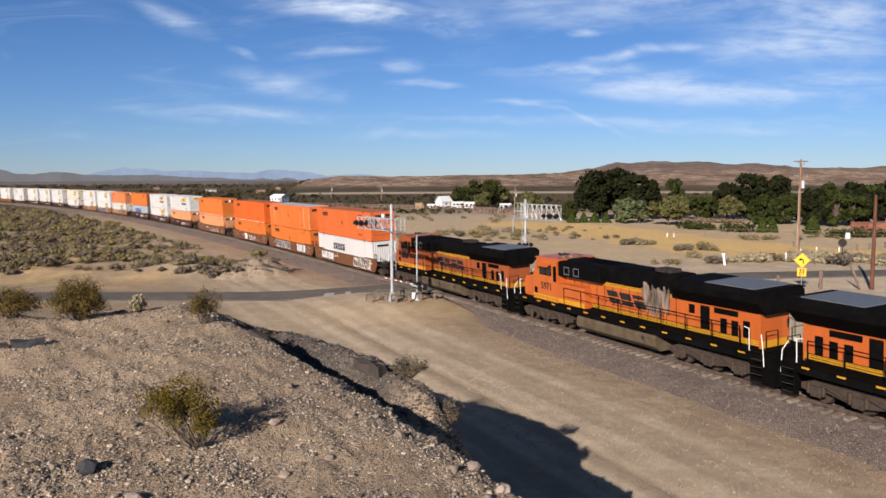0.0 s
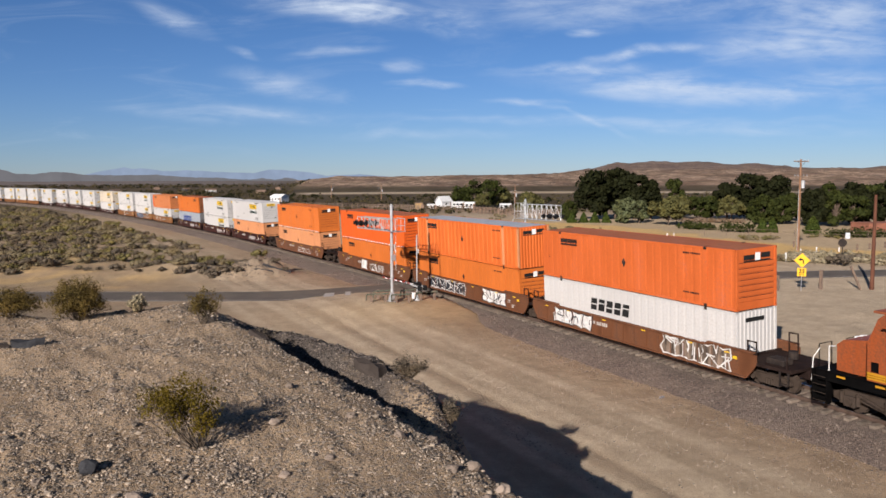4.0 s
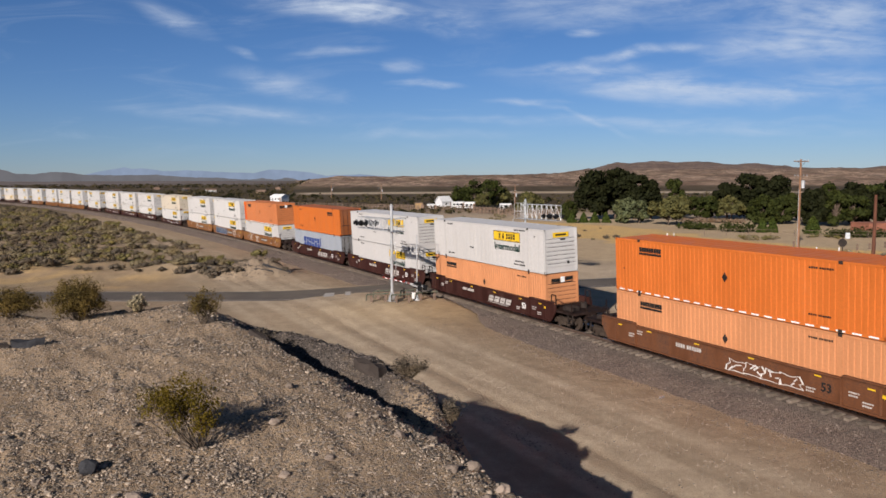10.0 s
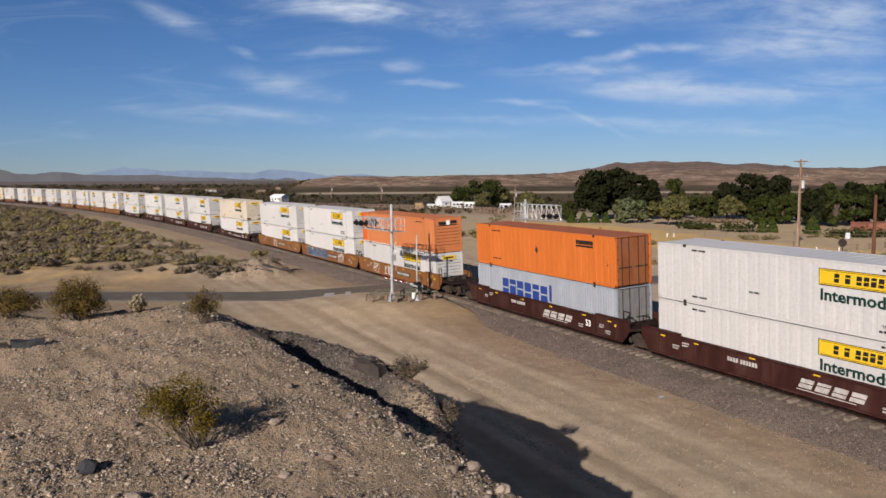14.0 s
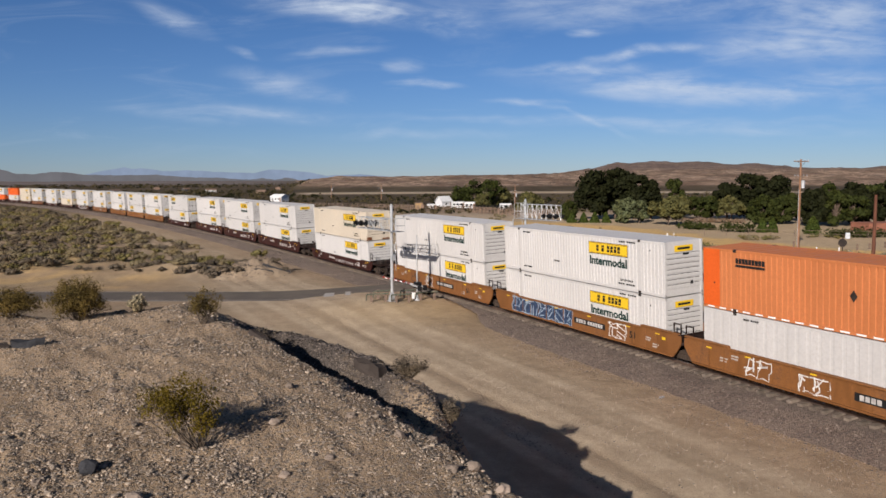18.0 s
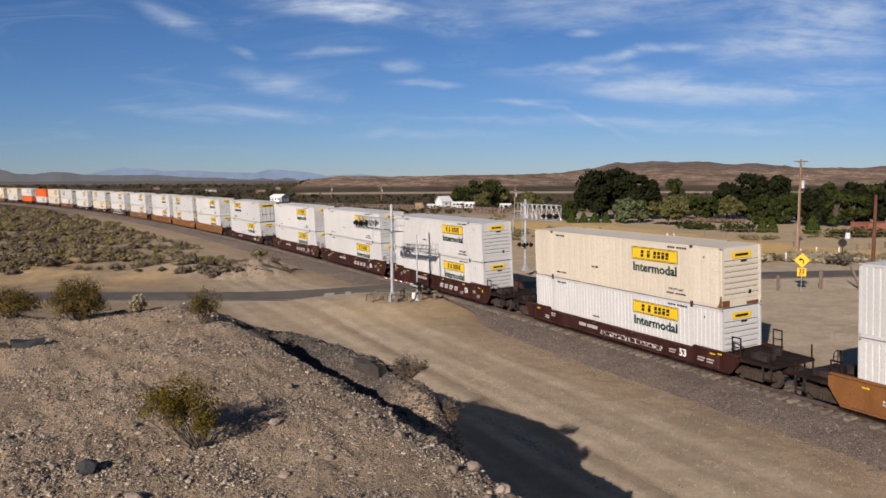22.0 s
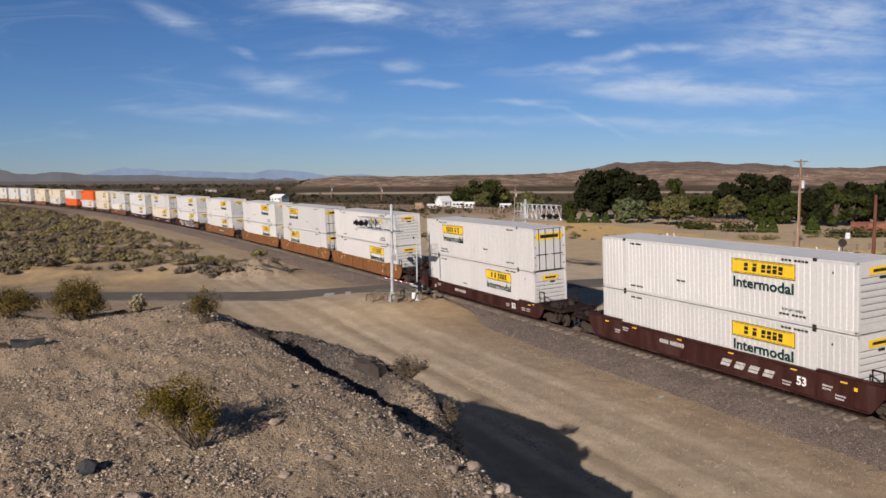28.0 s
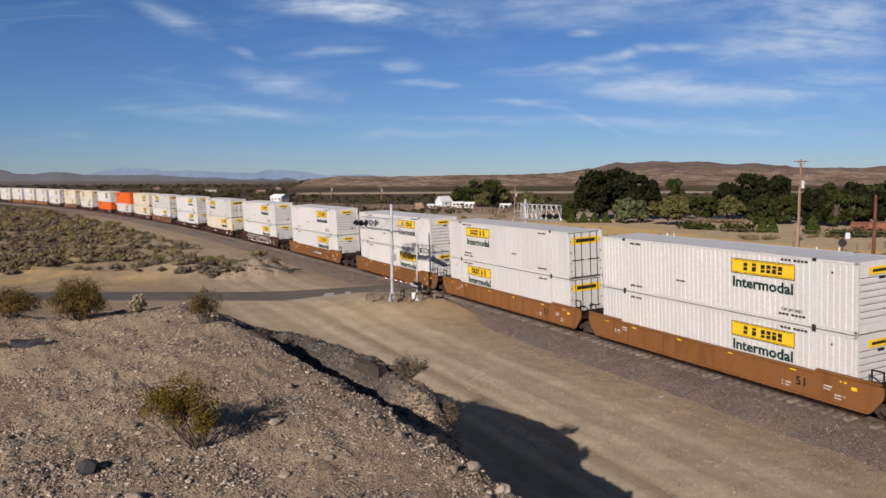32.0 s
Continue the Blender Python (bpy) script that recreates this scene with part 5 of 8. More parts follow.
    part("radiator_side", Shape().box(-9.9, -5.3, -1.535, -1.515, 3.95, 4.18).box(-9.9, -5.3, 1.515, 1.535, 3.95, 4.18), "loco_black", g)
    part("exhaust", Shape().cbox(-3.6, -2.4, -0.4, 0.4, 4.34, 4.62, 0.05), "steel_dark", g)
    part("roof_hatch", Shape().cbox(-2.0, 0.4, -0.55, 0.55, 4.34, 4.45, 0.04).cbox(1.0, 3.6, -0.6, 0.6, 4.34, 4.42, 0.04), "loco_black", g)
    blower = Shape().cbox(1.2, 5.55, -1.38, -0.86, 3.42, 4.30, 0.05).cbox(1.2, 5.55, 0.86, 1.38, 3.42, 4.30, 0.05)
    part("equipment_cabinet", blower, "loco_black", g)
    for out in (-1, 1):
        for x in (3.5, 4.5):
            a, b = sorted((out * 1.375, out * 1.395))
            fr = Shape().box(x - 0.28, x + 0.28, a, b, 3.55, 3.60).box(x - 0.28, x + 0.28, a, b, 4.0, 4.05).box(x - 0.28, x - 0.24, a, b, 3.55, 4.05).box(x + 0.24, x + 0.28, a, b, 3.55, 4.05)
            part("cabinet_frame", fr, "grille", g)
    # lower cabinets behind the cab
    part("side_cabinet", Shape().cbox(2.6, 5.5, -1.46, -0.93, 1.70, 2.95, 0.03).cbox(2.6, 5.5, 0.93, 1.46, 1.70, 2.95, 0.03), paint, g)
    for out in (-1, 1):
        part("cabinet_stripe", Shape().box(2.62, 5.45, *sorted((out * 1.455, out * 1.472)), 1.74, 2.02), "loco_yellow", g)
    # cab and nose
    cab_prof = [(5.4, 1.68), (8.15, 1.68), (8.15, 3.18), (7.72, 4.16), (7.45, 4.36), (5.5, 4.36), (5.4, 4.28)]
    cab_ob = part("cab", Shape().prism(cab_prof, -1.50, 1.50), paint, g)
    part("cab_roof", Shape().cbox(5.3, 8.0, -1.40, 1.40, 4.33, 4.43, 0.04), paint, cab_ob)
    for out in (-1, 1):
        fr = part("window_frame", Shape().box(6.0, 7.35, *sorted((out * 1.495, out * 1.515)), 3.32, 3.98), "loco_black", cab_ob)
        part("pane", Shape().box(6.06, 6.64, *sorted((out * 1.50, out * 1.522)), 3.38, 3.92).box(6.72, 7.29, *sorted((out * 1.50, out * 1.522)), 3.38, 3.92), "glass_dark", fr)
        part("cab_door", Shape().box(5.46, 5.80, *sorted((out * 1.495, out * 1.508)), 3.0, 3.98), "loco_black", cab_ob)
        part("cab_stripe", Shape().box(5.42, 8.15, *sorted((out * 1.49, out * 1.512)), 1.74, 2.02), "loco_yellow", cab_ob)
        for z in (1.82, 1.91):
            part("pinstripe", Shape().box(5.42, 8.15, *sorted((out * 1.50, out * 1.516)), z, z + 0.018), "loco_black", cab_ob)
        part("sunshade", Shape().section([(out * 1.49, 4.08), (out * 1.86, 3.92), (out * 1.86, 3.95), (out * 1.49, 4.12)], 6.0, 7.3), paint, cab_ob)
        part("cab_vent", Shape().box(7.66, 7.98, *sorted((out * 1.495, out * 1.51)), 2.05, 2.45), "loco_black", cab_ob)
        if number:
            lettering(number, 0.62, "mark_black", cab_ob, side_pose(6.6, out * 1.506, 2.42, out), "painted_number")
    part("windscreen", Shape().add([(8.13, -1.25, 3.28), (8.13, -0.1, 3.28), (7.79, -0.1, 4.05), (7.79, -1.25, 4.05), (8.13, 0.1, 3.28), (8.13, 1.25, 3.28), (7.79, 1.25, 4.05), (7.79, 0.1, 4.05)], [(0, 1, 2, 3), (4, 5, 6, 7)]), "glass_dark", cab_ob)
    nose_ob = part("nose", Shape().prism([(8.15, 1.68), (9.75, 1.68), (9.75, 2.75), (9.45, 2.98), (8.15, 3.18)], -1.15, 1.15), paint, g)
    part("nose_stripe", Shape().box(9.74, 9.765, -1.1, 1.1, 1.75, 2.05), "loco_yellow", nose_ob)
    part("nose_door", Shape().box(9.745, 9.77, -0.85, -0.3, 1.75, 2.7), "loco_black", nose_ob)
    part("headlight", Shape().cyl((9.40, -0.15, 2.9), (9.66, -0.15, 2.86), 0.11).cyl((9.40, 0.15, 2.9), (9.66, 0.15, 2.86), 0.11), "mark_white", nose_ob)
    part("horn", Shape().cyl((6.2, 0.3, 4.58), (6.8, 0.3, 4.58), 0.04, 0.09).cyl((6.2, 0.0, 4.58), (6.7, 0.0, 4.58), 0.04, 0.08).box(6.2, 6.3, -0.1, 0.4, 4.42, 4.58), "steel_dark", g)
    part("air_conditioner", Shape().cbox(5.5, 6.1, -0.6, 0.6, 4.42, 4.56, 0.04), "soot", g)
    # railings
    for out in (-1, 1):
        y = out * 1.48
        r = Shape()
        for k in range(9):
            x = -9.3 + k * 1.75
            r.cyl((x, y, 1.66), (x, y, 2.72), 0.03, n=6)
        r.tube([(-9.3, y, 2.72), (4.7, y, 2.72)], 0.028).tube([(-9.3, y, 2.2), (4.7, y, 2.2)], 0.02)
        part("walkway_railing", r, "loco_black", g)
        for e in (-1, 1):
            grab = Shape().tube([(e * 9.85, y, 1.68), (e * 9.85, y, 2.70), (e * 9.55, y, 2.76)], 0.02).tube([(e * 10.68, y, 1.1), (e * 10.6, y, 2.1), (e * 10.4, y * 0.9, 2.5)], 0.02)
            part("grab_iron", grab, "hand_white", g, "white grab iron")
            step_ob = part("step_well", Shape().box(*sorted((e * 9.97, e * 10.60)), *sorted((out * 1.20, out * 1.22)), 0.25, 1.62), "loco_black", g)
            for x0, x1 in ((9.93, 9.97), (10.60, 10.64)):
                part("side_plate", Shape().box(*sorted((e * x0, e * x1)), *sorted((out * 1.22, out * 1.53)), 0.25, 1.62), "loco_black", step_ob)
            for k in range(4):
                z = 0.30 + k * 0.34
                part("tread", Shape().box(*sorted((e * 9.97, e * 10.60)), *sorted((out * 1.22, out * 1.53)), z, z + 0.035), "loco_black", step_ob)
                part("step_edge", Shape().box(*sorted((e * 9.97, e * 10.60)), *sorted((out * 1.50, out * 1.535)), z + 0.036, z + 0.048), "dusty_truck", step_ob)
    for e in (-1, 1):
        part("end_sheet", Shape().cbox(*sorted((e * 10.5, e * 10.62)), -1.25, 1.25, 0.45, 1.62, 0.02), "loco_black", g)
        rr = Shape()
        for y in (-1.2, -0.45, 0.45, 1.2):
            rr.cyl((e * 10.55, y, 1.62), (e * 10.55, y, 2.62), 0.022, n=6)
        rr.tube([(e * 10.55, -1.2, 2.62), (e * 10.55, -0.45, 2.62)], 0.02).tube([(e * 10.55, 1.2, 2.62), (e * 10.55, 0.45, 2.62)], 0.02)
        part("end_railing", rr, "loco_black", g)
        part("coupler", Shape().cbox(*sorted((e * 10.5, e * 11.12)), -0.13, 0.13, 0.72, 1.0, 0.03), "steel_dark", g)
        part("plow", Shape().prism([(e * 10.62, 0.15), (e * 10.62, 0.75), (e * 10.72, 0.75), (e * 10.95, 0.15)], -1.2, 1.2), "loco_black", g)
        hose = Shape()
        for y in (-0.5, -0.36, 0.36, 0.5):
            hose.tube([(e * 10.6, y, 0.85), (e * 10.85, y, 0.5), (e * 11.0, y, 0.62)], 0.025)
        part("air_hose", hose, "signal_black", g)
    return g

# ---- the train put together ----
WHITE_LABEL = "white 53-foot container with a yellow logo panel"
proto = {
    "hunt": container("hunt", WHITE_LABEL, "box_white"),
    "hunt_smooth": container("hunt", WHITE_LABEL, "box_white", pitch=0.58, depth=0.008),
    "cream": container("hunt", "yellowed cream 53-foot container with a yellow logo panel", "box_cream", pitch=0.58, depth=0.008),
    "bright": container("schneider", "bright orange 53-foot container on a well car", "box_rust", pitch=0.58, depth=0.010, roof="roof_rust", kind_tape=True),
    "red": container("schneider", "faded red-orange 53-foot container on a well car", "box_red", pitch=0.58, depth=0.012, roof="roof_rust"),
    "orange": container("schneider", "weathered orange 53-foot container on a well car", "box_orange", pitch=0.58, depth=0.012, roof="roof_rust"),
    "taped": container("schneider", "weathered orange container with reflective tape", "box_orange", kind_tape=True),
    "folded": container("schneider", "weathered orange corrugated container with a grey roof", "box_flame", nose="folds", pitch=0.62, depth=0.05, roof="roof_grey", post_paint="box_peach"),
    "faded": container("schneider", "faded orange container with a bright replaced panel", "box_faded", kind_tape=True),
    "peach": container("schneider", "sun-bleached pale orange 53-foot container", "box_peach"),
    "swift": container("swift", "white 53-foot container with a black name block", "box_white", nose="folds", pitch=0.58, depth=0.008),
    "matson": container("matson", "pale grey container with a large blue name block", "box_grey", pitch=0.24, depth=0.04),
}
# upper box, lower box, paint of the car, style, joint behind it; a minus sign turns a box round, doors first
CONSIST = [
    ("red", "swift", "car_rusty", "ttx", "s"), ("folded", "orange", "car_rusty", "ttx", "s"), ("bright", "orange", "car_rusty", "ttx", "b"),
    ("taped", "peach", "car_rusty", "plain", "b"),
    ("hunt_smooth", "peach", "car_brown", "railroad", "s"), ("hunt_smooth", "hunt_smooth", "car_brown", "railroad", "s"), ("-orange", "-matson", "car_brown", "railroad", "b"),
    ("faded", "hunt_smooth", "car_yellow", "ttx", "s"), ("hunt", "hunt", "car_yellow", "ttx", "s"), ("hunt", "hunt", "car_yellow", "ttx", "b"),
    ("cream", "hunt", "car_brown", "plain", "b"),
    ("hunt", "hunt", "car_brown", "letters", "s"), ("hunt", "hunt", "car_brown", "letters", "s"), ("hunt", "hunt", "car_brown", "letters", "b"),
    ("-hunt_smooth", "hunt_smooth", "car_brown", "plain", "b"),
    ("hunt", "hunt", "car_yellow", "ribbed", "s"), ("-hunt_smooth", "-hunt_smooth", "car_yellow", "ribbed", "s"), ("hunt", "hunt", "car_yellow", "ribbed", "b"),
    ("hunt", "hunt", "car_yellow", "ttx", "b"), ("hunt", "hunt", "car_brown", "letters", "b"), ("-hunt_smooth", "cream", "car_brown", "plain", "b"),
    ("hunt", "hunt", "car_brown", "plain", "b"), ("-hunt_smooth", "hunt", "car_rusty", "plain", "s"), ("cream", "cream", "car_brown", "plain", "s"),
    ("bright", "hunt", "car_brown", "plain", "b"), ("hunt", "bright", "car_brown", "plain", "b"), ("-cream", "hunt", "car_brown", "plain", "b"),
    ("-cream", "cream", "car_rusty", "plain", "b"), ("hunt", "hunt", "car_brown", "plain", "b"), ("hunt", "hunt", "car_yellow", "ttx", "s"),
    ("hunt", "hunt", "car_yellow", "ttx", "s"), ("hunt", "hunt", "car_yellow", "ttx", "b"), ("hunt", "hunt", "car_brown", "plain", "b"),
    ("hunt", "hunt", "car_brown", "letters", "b"), ("cream", "hunt", "car_yellow", "ttx", "b"), ("hunt", "hunt", "car_brown", "plain", "b"),
]
BOX_FRONT = [19.24, 38.48, 57.68, 81.20, 104.57, 124.01, 143.67, 167.08, 185.97, 205.16, 228.43, 251.75, 271.42, 290.94, 314.44, 337.42, 356.90, 376.57,
             399.64, 423.04, 446.4, 469.6, 492.2, 511.9, 532.0, 555.6, 579.6, 603.0, 626.8, 647.3, 667.4, 687.2, 708.0, 731.4, 754.8, 778.2]


def gone(t):
    """How far the train has rolled after t seconds."""
    return 11.538 * t + 0.00125 * t * t

CAR_WORDS = {"car_rusty": "rust-brown well car", "car_brown": "dark oxide-brown well car", "car_yellow": "weathered ochre-yellow well car"}
SPRAYED = {0: [(-6.8, -2.9, 0.5, 1.35, "spray_dark", "spray_white"), (3.2, 7.8, 0.45, 1.5, "spray_white", "soot")],
           1: [(-5.6, 0.4, 0.5, 1.35, "spray_white", "spray_dark"), (3.2, 6.4, 0.5, 1.4, "spray_dark", "spray_white")],
           2: [(-2.2, -0.9, 0.5, 1.35, "spray_white", "spray_white"), (0.0, 3.2, 0.5, 1.1, "spray_white", "soot")],
           3: [(0.3, 4.4, 0.55, 1.05, "spray_white", "car_rusty")],
           7: [(-5.2, -3.9, 0.5, 1.3, "spray_white", "car_yellow"), (-2.4, -0.9, 0.5, 1.2, "spray_white", "car_yellow")],
           8: [(-7.0, 0.0, 0.42, 1.42, "spray_pale", "spray_blue"), (3.6, 5.0, 0.5, 1.35, "spray_white", "car_yellow")],
           9: [(-4.6, -3.2, 0.5, 1.2, "spray_dark", "car_yellow"), (-1.9, -0.6, 0.5, 1.3, "spray_white", "car_yellow")],
           10: [(-1.0, 4.0, 0.5, 0.72, "spray_white", "car_brown")],
           19: [(-5.5, 4.5, 0.5, 1.3, "spray_white", "car_brown")]}
cars, boxes, used = [], [], set()
protos_car = {}
for k, (up, low, paint, style, joint) in enumerate(CONSIST):
    fr = CONSIST[k - 1][4] if k else "b"
    key = (paint, style, fr, joint)
    s_mid = BOX_FRONT[k] + BOX_L / 2
    label = CAR_WORDS[paint] + (" with sprayed graffiti, carrying two containers" if k in SPRAYED else " carrying two stacked containers")
    if k in SPRAYED or key not in protos_car:
        car = well_car(label, paint, fr, joint, style)
        for q, (x0, x1, z0, z1, m0, m1) in enumerate(SPRAYED.get(k, ())):
            spray(car, x0, x1, z0, z1, -1.446, (m0, m1), 10 * k + q)
        if k not in SPRAYED:
            protos_car[key] = car
    else:
        car = copy_thing(protos_car[key], Matrix())
    cars.append((car, s_mid))
    for which, z in ((low, 0.36), (up, 0.36 + BOX_H + 0.045)):
        kind = which.lstrip("-")
        if kind in used:
            box = copy_thing(proto[kind], Matrix())
        else:
            box = proto[kind]
            used.add(kind)
        boxes.append((box, s_mid, z, which.startswith("-")))

locos = []
for k, (label, number, stained, turned) in enumerate((("orange and black diesel locomotive with yellow stripes", "6764", False, True),
                                                       ("orange and black diesel locomotive with a scorched hood", "5971", True, True),
                                                       ("orange and black diesel locomotive at the head of the train", None, False, False))):
    locos.append((locomotive(label, number, stained, "loco_orange_dull" if number == "6764" else "loco_orange"), 15.5 - LOCO_L * (k + 0.5), turned))


def ride(s, z=0.0, turned=False, half=8.5):
    """The pose of a vehicle with its middle s metres along the line."""
    ax, ay, _ = on_track(s - half)
    bx, by, _ = on_track(s + half)
    h = math.atan2(by - ay, bx - ax)
    m = Matrix.Translation(((ax + bx) / 2, (ay + by) / 2, 0.0)) @ Matrix.Rotation(h + math.pi, 4, "Z") @ Matrix.Rotation(CANT, 4, "X") @ Matrix.Translation((0, 0, z))
    return m @ Matrix.Rotation(math.pi, 4, "Z") if turned else m

# ---- plants ----
def leaf_cloud(sh, centre, radius, n, size, rng, flat=1.0, loose=0.5):
    """n small leaf sprays, each two crossed blades, in a ragged ball."""
    for _ in range(n):
        d = Vector((rng.gauss(0, 1), rng.gauss(0, 1), rng.gauss(0, 1))).normalized() * radius * (rng.random() ** 0.45)
        p = Vector(centre) + Vector((d.x, d.y, d.z * flat))
        out = d.normalized() + Vector((rng.gauss(0, loose), rng.gauss(0, loose), rng.gauss(0, loose) + 0.15))
        a = out.orthogonal().normalized()
        a.rotate(Matrix.Rotation(rng.uniform(0, 6.28), 3, out.normalized()))
        b = out.normalized().cross(a) * size * rng.uniform(0.5, 0.9)
        a = a * size * rng.uniform(0.6, 1.3)
        sh.add([p - a, p - b * 0.6, p + a, p + b], [(0, 1, 2, 3)])
    return sh


def quick(name, sh, material, parent=None, label=""):
    """As part(), for meshes of loose leaves, whose normals need no care."""
    me = bpy.data.meshes.new(name)
    me.from_pydata(sh.v, [], sh.f)
    me.materials.append(M[material])
    ob = new(name, me)
    ob.parent = parent
    return tagged(ob, label)


def limb(sh, a, b, r0, r1, rng, bends=3):
    a, b = Vector(a), Vector(b)
    last, lr = a, r0
    L = (b - a).length
    for k in range(1, bends + 1):
        t = k / bends
        p = a.lerp(b, t) + (Vector((rng.uniform(-1, 1), rng.uniform(-1, 1), rng.uniform(-0.5, 0.5))) * L * 0.06 if k < bends else Vector())
        r = r0 + (r1 - r0) * t
        sh.cyl(last, p, lr, r, n=6)
        last, lr = p, r


def tree(label, x, y, h, w, leaf, seed, shape="round", trunk_h=0.25, dens=1.0, size=0.42, name="tree"):
    rng = random.Random(seed)
    z0 = float(ground_level(x, y)) - 0.1
    t = thing(name, label, "tree", "trees round the farm")
    t.location = (x, y, z0)
    wood, crown = Shape(), Shape()
    limb(wood, (0, 0, 0), (rng.uniform(-0.2, 0.2), rng.uniform(-0.2, 0.2), h * 0.62), 0.045 * h ** 0.9 * 0.75, 0.03 * h ** 0.8 * 0.5, rng, 4)
    clumps = int(26 * dens * (1 if shape != "spire" else 0.8))
    for k in range(clumps):
        u = (k + 0.5) / clumps
        ang = k * 2.4 + rng.uniform(-0.4, 0.4)
        if shape == "spire":
            zc = h * (0.06 + 0.88 * u)
            rr = w / 2 * (1 - u) ** 0.75 * rng.uniform(0.35, 0.9)
            cr = w * 0.24 * (1.1 - 0.75 * u)
        elif shape == "flat":
            zc = h * (trunk_h + (1 - trunk_h) * (0.25 + 0.68 * rng.random()))
            rr = w / 2 * math.sqrt(rng.random()) * 0.86
            zc -= (rr / (w / 2)) ** 2 * h * 0.22
            cr = w * rng.uniform(0.11, 0.17)
        else:
            zz = rng.random()
            zc = h * (trunk_h + (1 - trunk_h) * (0.10 + 0.80 * zz))
            rr = w / 2 * math.sin(math.pi * (0.18 + 0.72 * zz)) ** 0.7 * math.sqrt(rng.uniform(0.15, 1)) * 0.85
            cr = w * rng.uniform(0.14, 0.21)
        c = Vector((rr * math.cos(ang), rr * math.sin(ang), zc))
        if shape != "spire":
            limb(wood, (0, 0, h * rng.uniform(0.15, 0.55)), c, 0.05 + 0.006 * h, 0.02, rng, 2)
        leaf_cloud(crown, c, cr, int(58 * dens ** 0.5), size * rng.uniform(0.8, 1.2), rng, 0.75 if shape != "spire" else 1.2)
    part("trunk", wood, "bark", t)
    quick("crown", crown, leaf, t)
    return t


TREES = [  # x, y, height, width, foliage, shape
    (36.6, 190, 12.2, 9.0, "leaf_dark", "round"), (42.4, 193, 12.8, 9.6, "leaf_dark", "round"), (46.6, 190, 11.6, 8.0, "leaf_dark", "round"), (50.8, 191, 10.0, 5.4, "leaf_dark", "round"),
    (29.6, 184, 4.6, 4.0, "leaf_green", "round"), (58.3, 197, 10.6, 5.0, "leaf_green", "round"), (40.6, 174, 5.9, 5.2, "leaf_silver", "round"), (44.0, 175, 5.3, 4.0, "leaf_silver", "round"),
    (47.6, 165, 5.6, 8.0, "leaf_olive", "flat"), (56.0, 186, 6.2, 5.6, "leaf_olive", "round"), (61.0, 188, 5.7, 6.4, "leaf_green", "flat"), (65.5, 192, 6.0, 6.4, "leaf_green", "flat"), (69.5, 188, 5.6, 6.6, "leaf_olive", "flat"), (74.6, 184, 5.4, 6.2, "leaf_green", "flat"), (79.0, 178, 6.4, 6.4, "leaf_green", "flat"),
    (69.6, 191, 9.8, 7.0, "leaf_dark", "flat"), (75.6, 192, 11.6, 8.6, "leaf_dark", "round"), (80.8, 190, 11.2, 7.6, "leaf_dark", "round"),
    (68.2, 166, 6.5, 5.4, "leaf_green", "round"), (72.6, 167, 6.3, 5.2, "leaf_green", "round"), (76.0, 160, 7.9, 5.6, "leaf_dark", "round"), (80.0, 159, 7.5, 5.4, "leaf_green", "round"),
    (85.5, 176, 7.8, 6.4, "leaf_green", "flat"), (91.5, 186, 9.0, 6.6, "leaf_green", "round"), (96.5, 184, 9.6, 6.8, "leaf_dark", "flat"), (102.5, 186, 9.0, 6.8, "leaf_green", "round"), (84.2, 160, 6.8, 6.0, "leaf_green", "flat"), (89.0, 166, 7.6, 6.0, "leaf_dark", "round"), (88.6, 154, 10.8, 6.6, "leaf_dark", "flat"),
]
TREE_WORDS = {"leaf_dark": "dense dark green tree with a broad crown", "leaf_green": "leafy green tree at the farm's edge", "leaf_silver": "low silver-green tree with soft foliage", "leaf_olive": "low spreading olive-green tree in dry ground"}
for k, (x, y, h, w, leaf, shp) in enumerate(TREES):
    tree(TREE_WORDS[leaf], x, y, h, w, leaf, 100 + k, shp, 0.06 if leaf != "leaf_olive" else 0.22, 2.3 if leaf == "leaf_dark" else 1.4, 0.52 if leaf == "leaf_dark" else 0.44)
FAR_TREES = [(6.0, 288, 7.5, 8, "leaf_green"), (11.5, 284, 10.0, 9, "leaf_green"), (17.0, 286, 10.5, 10, "leaf_green"), (21.5, 290, 7.0, 8, "leaf_olive"), (14.0, 276, 5.0, 7, "leaf_olive"), (29.0, 262, 5.5, 9, "leaf_olive"), (25.0, 230, 4.5, 8, "leaf_olive")]
for k, (x, y, h, w, leaf) in enumerate(FAR_TREES):
    tree(TREE_WORDS[leaf], x, y, h, w, leaf, 200 + k, "round", 0.08, 0.9, 0.55)
CYPRESS = [(57.8, 141, 2.8, 1.9), (59.9, 141.6, 2.7, 1.8), (64.8, 136.5, 3.3, 2.8), (28.9, 175, 2.5, 2.0), (31.6, 175.4, 2.4, 1.9), (34.0, 175, 2.5, 1.9), (36.6, 175.6, 2.4, 1.9)]
for k, (x, y, h, w) in enumerate(CYPRESS):
    tree("small clipped cone-shaped green cypress", x, y, h, w, "leaf_cypress", 300 + k, "spire", 0, 2.6, 0.20, "cypress")


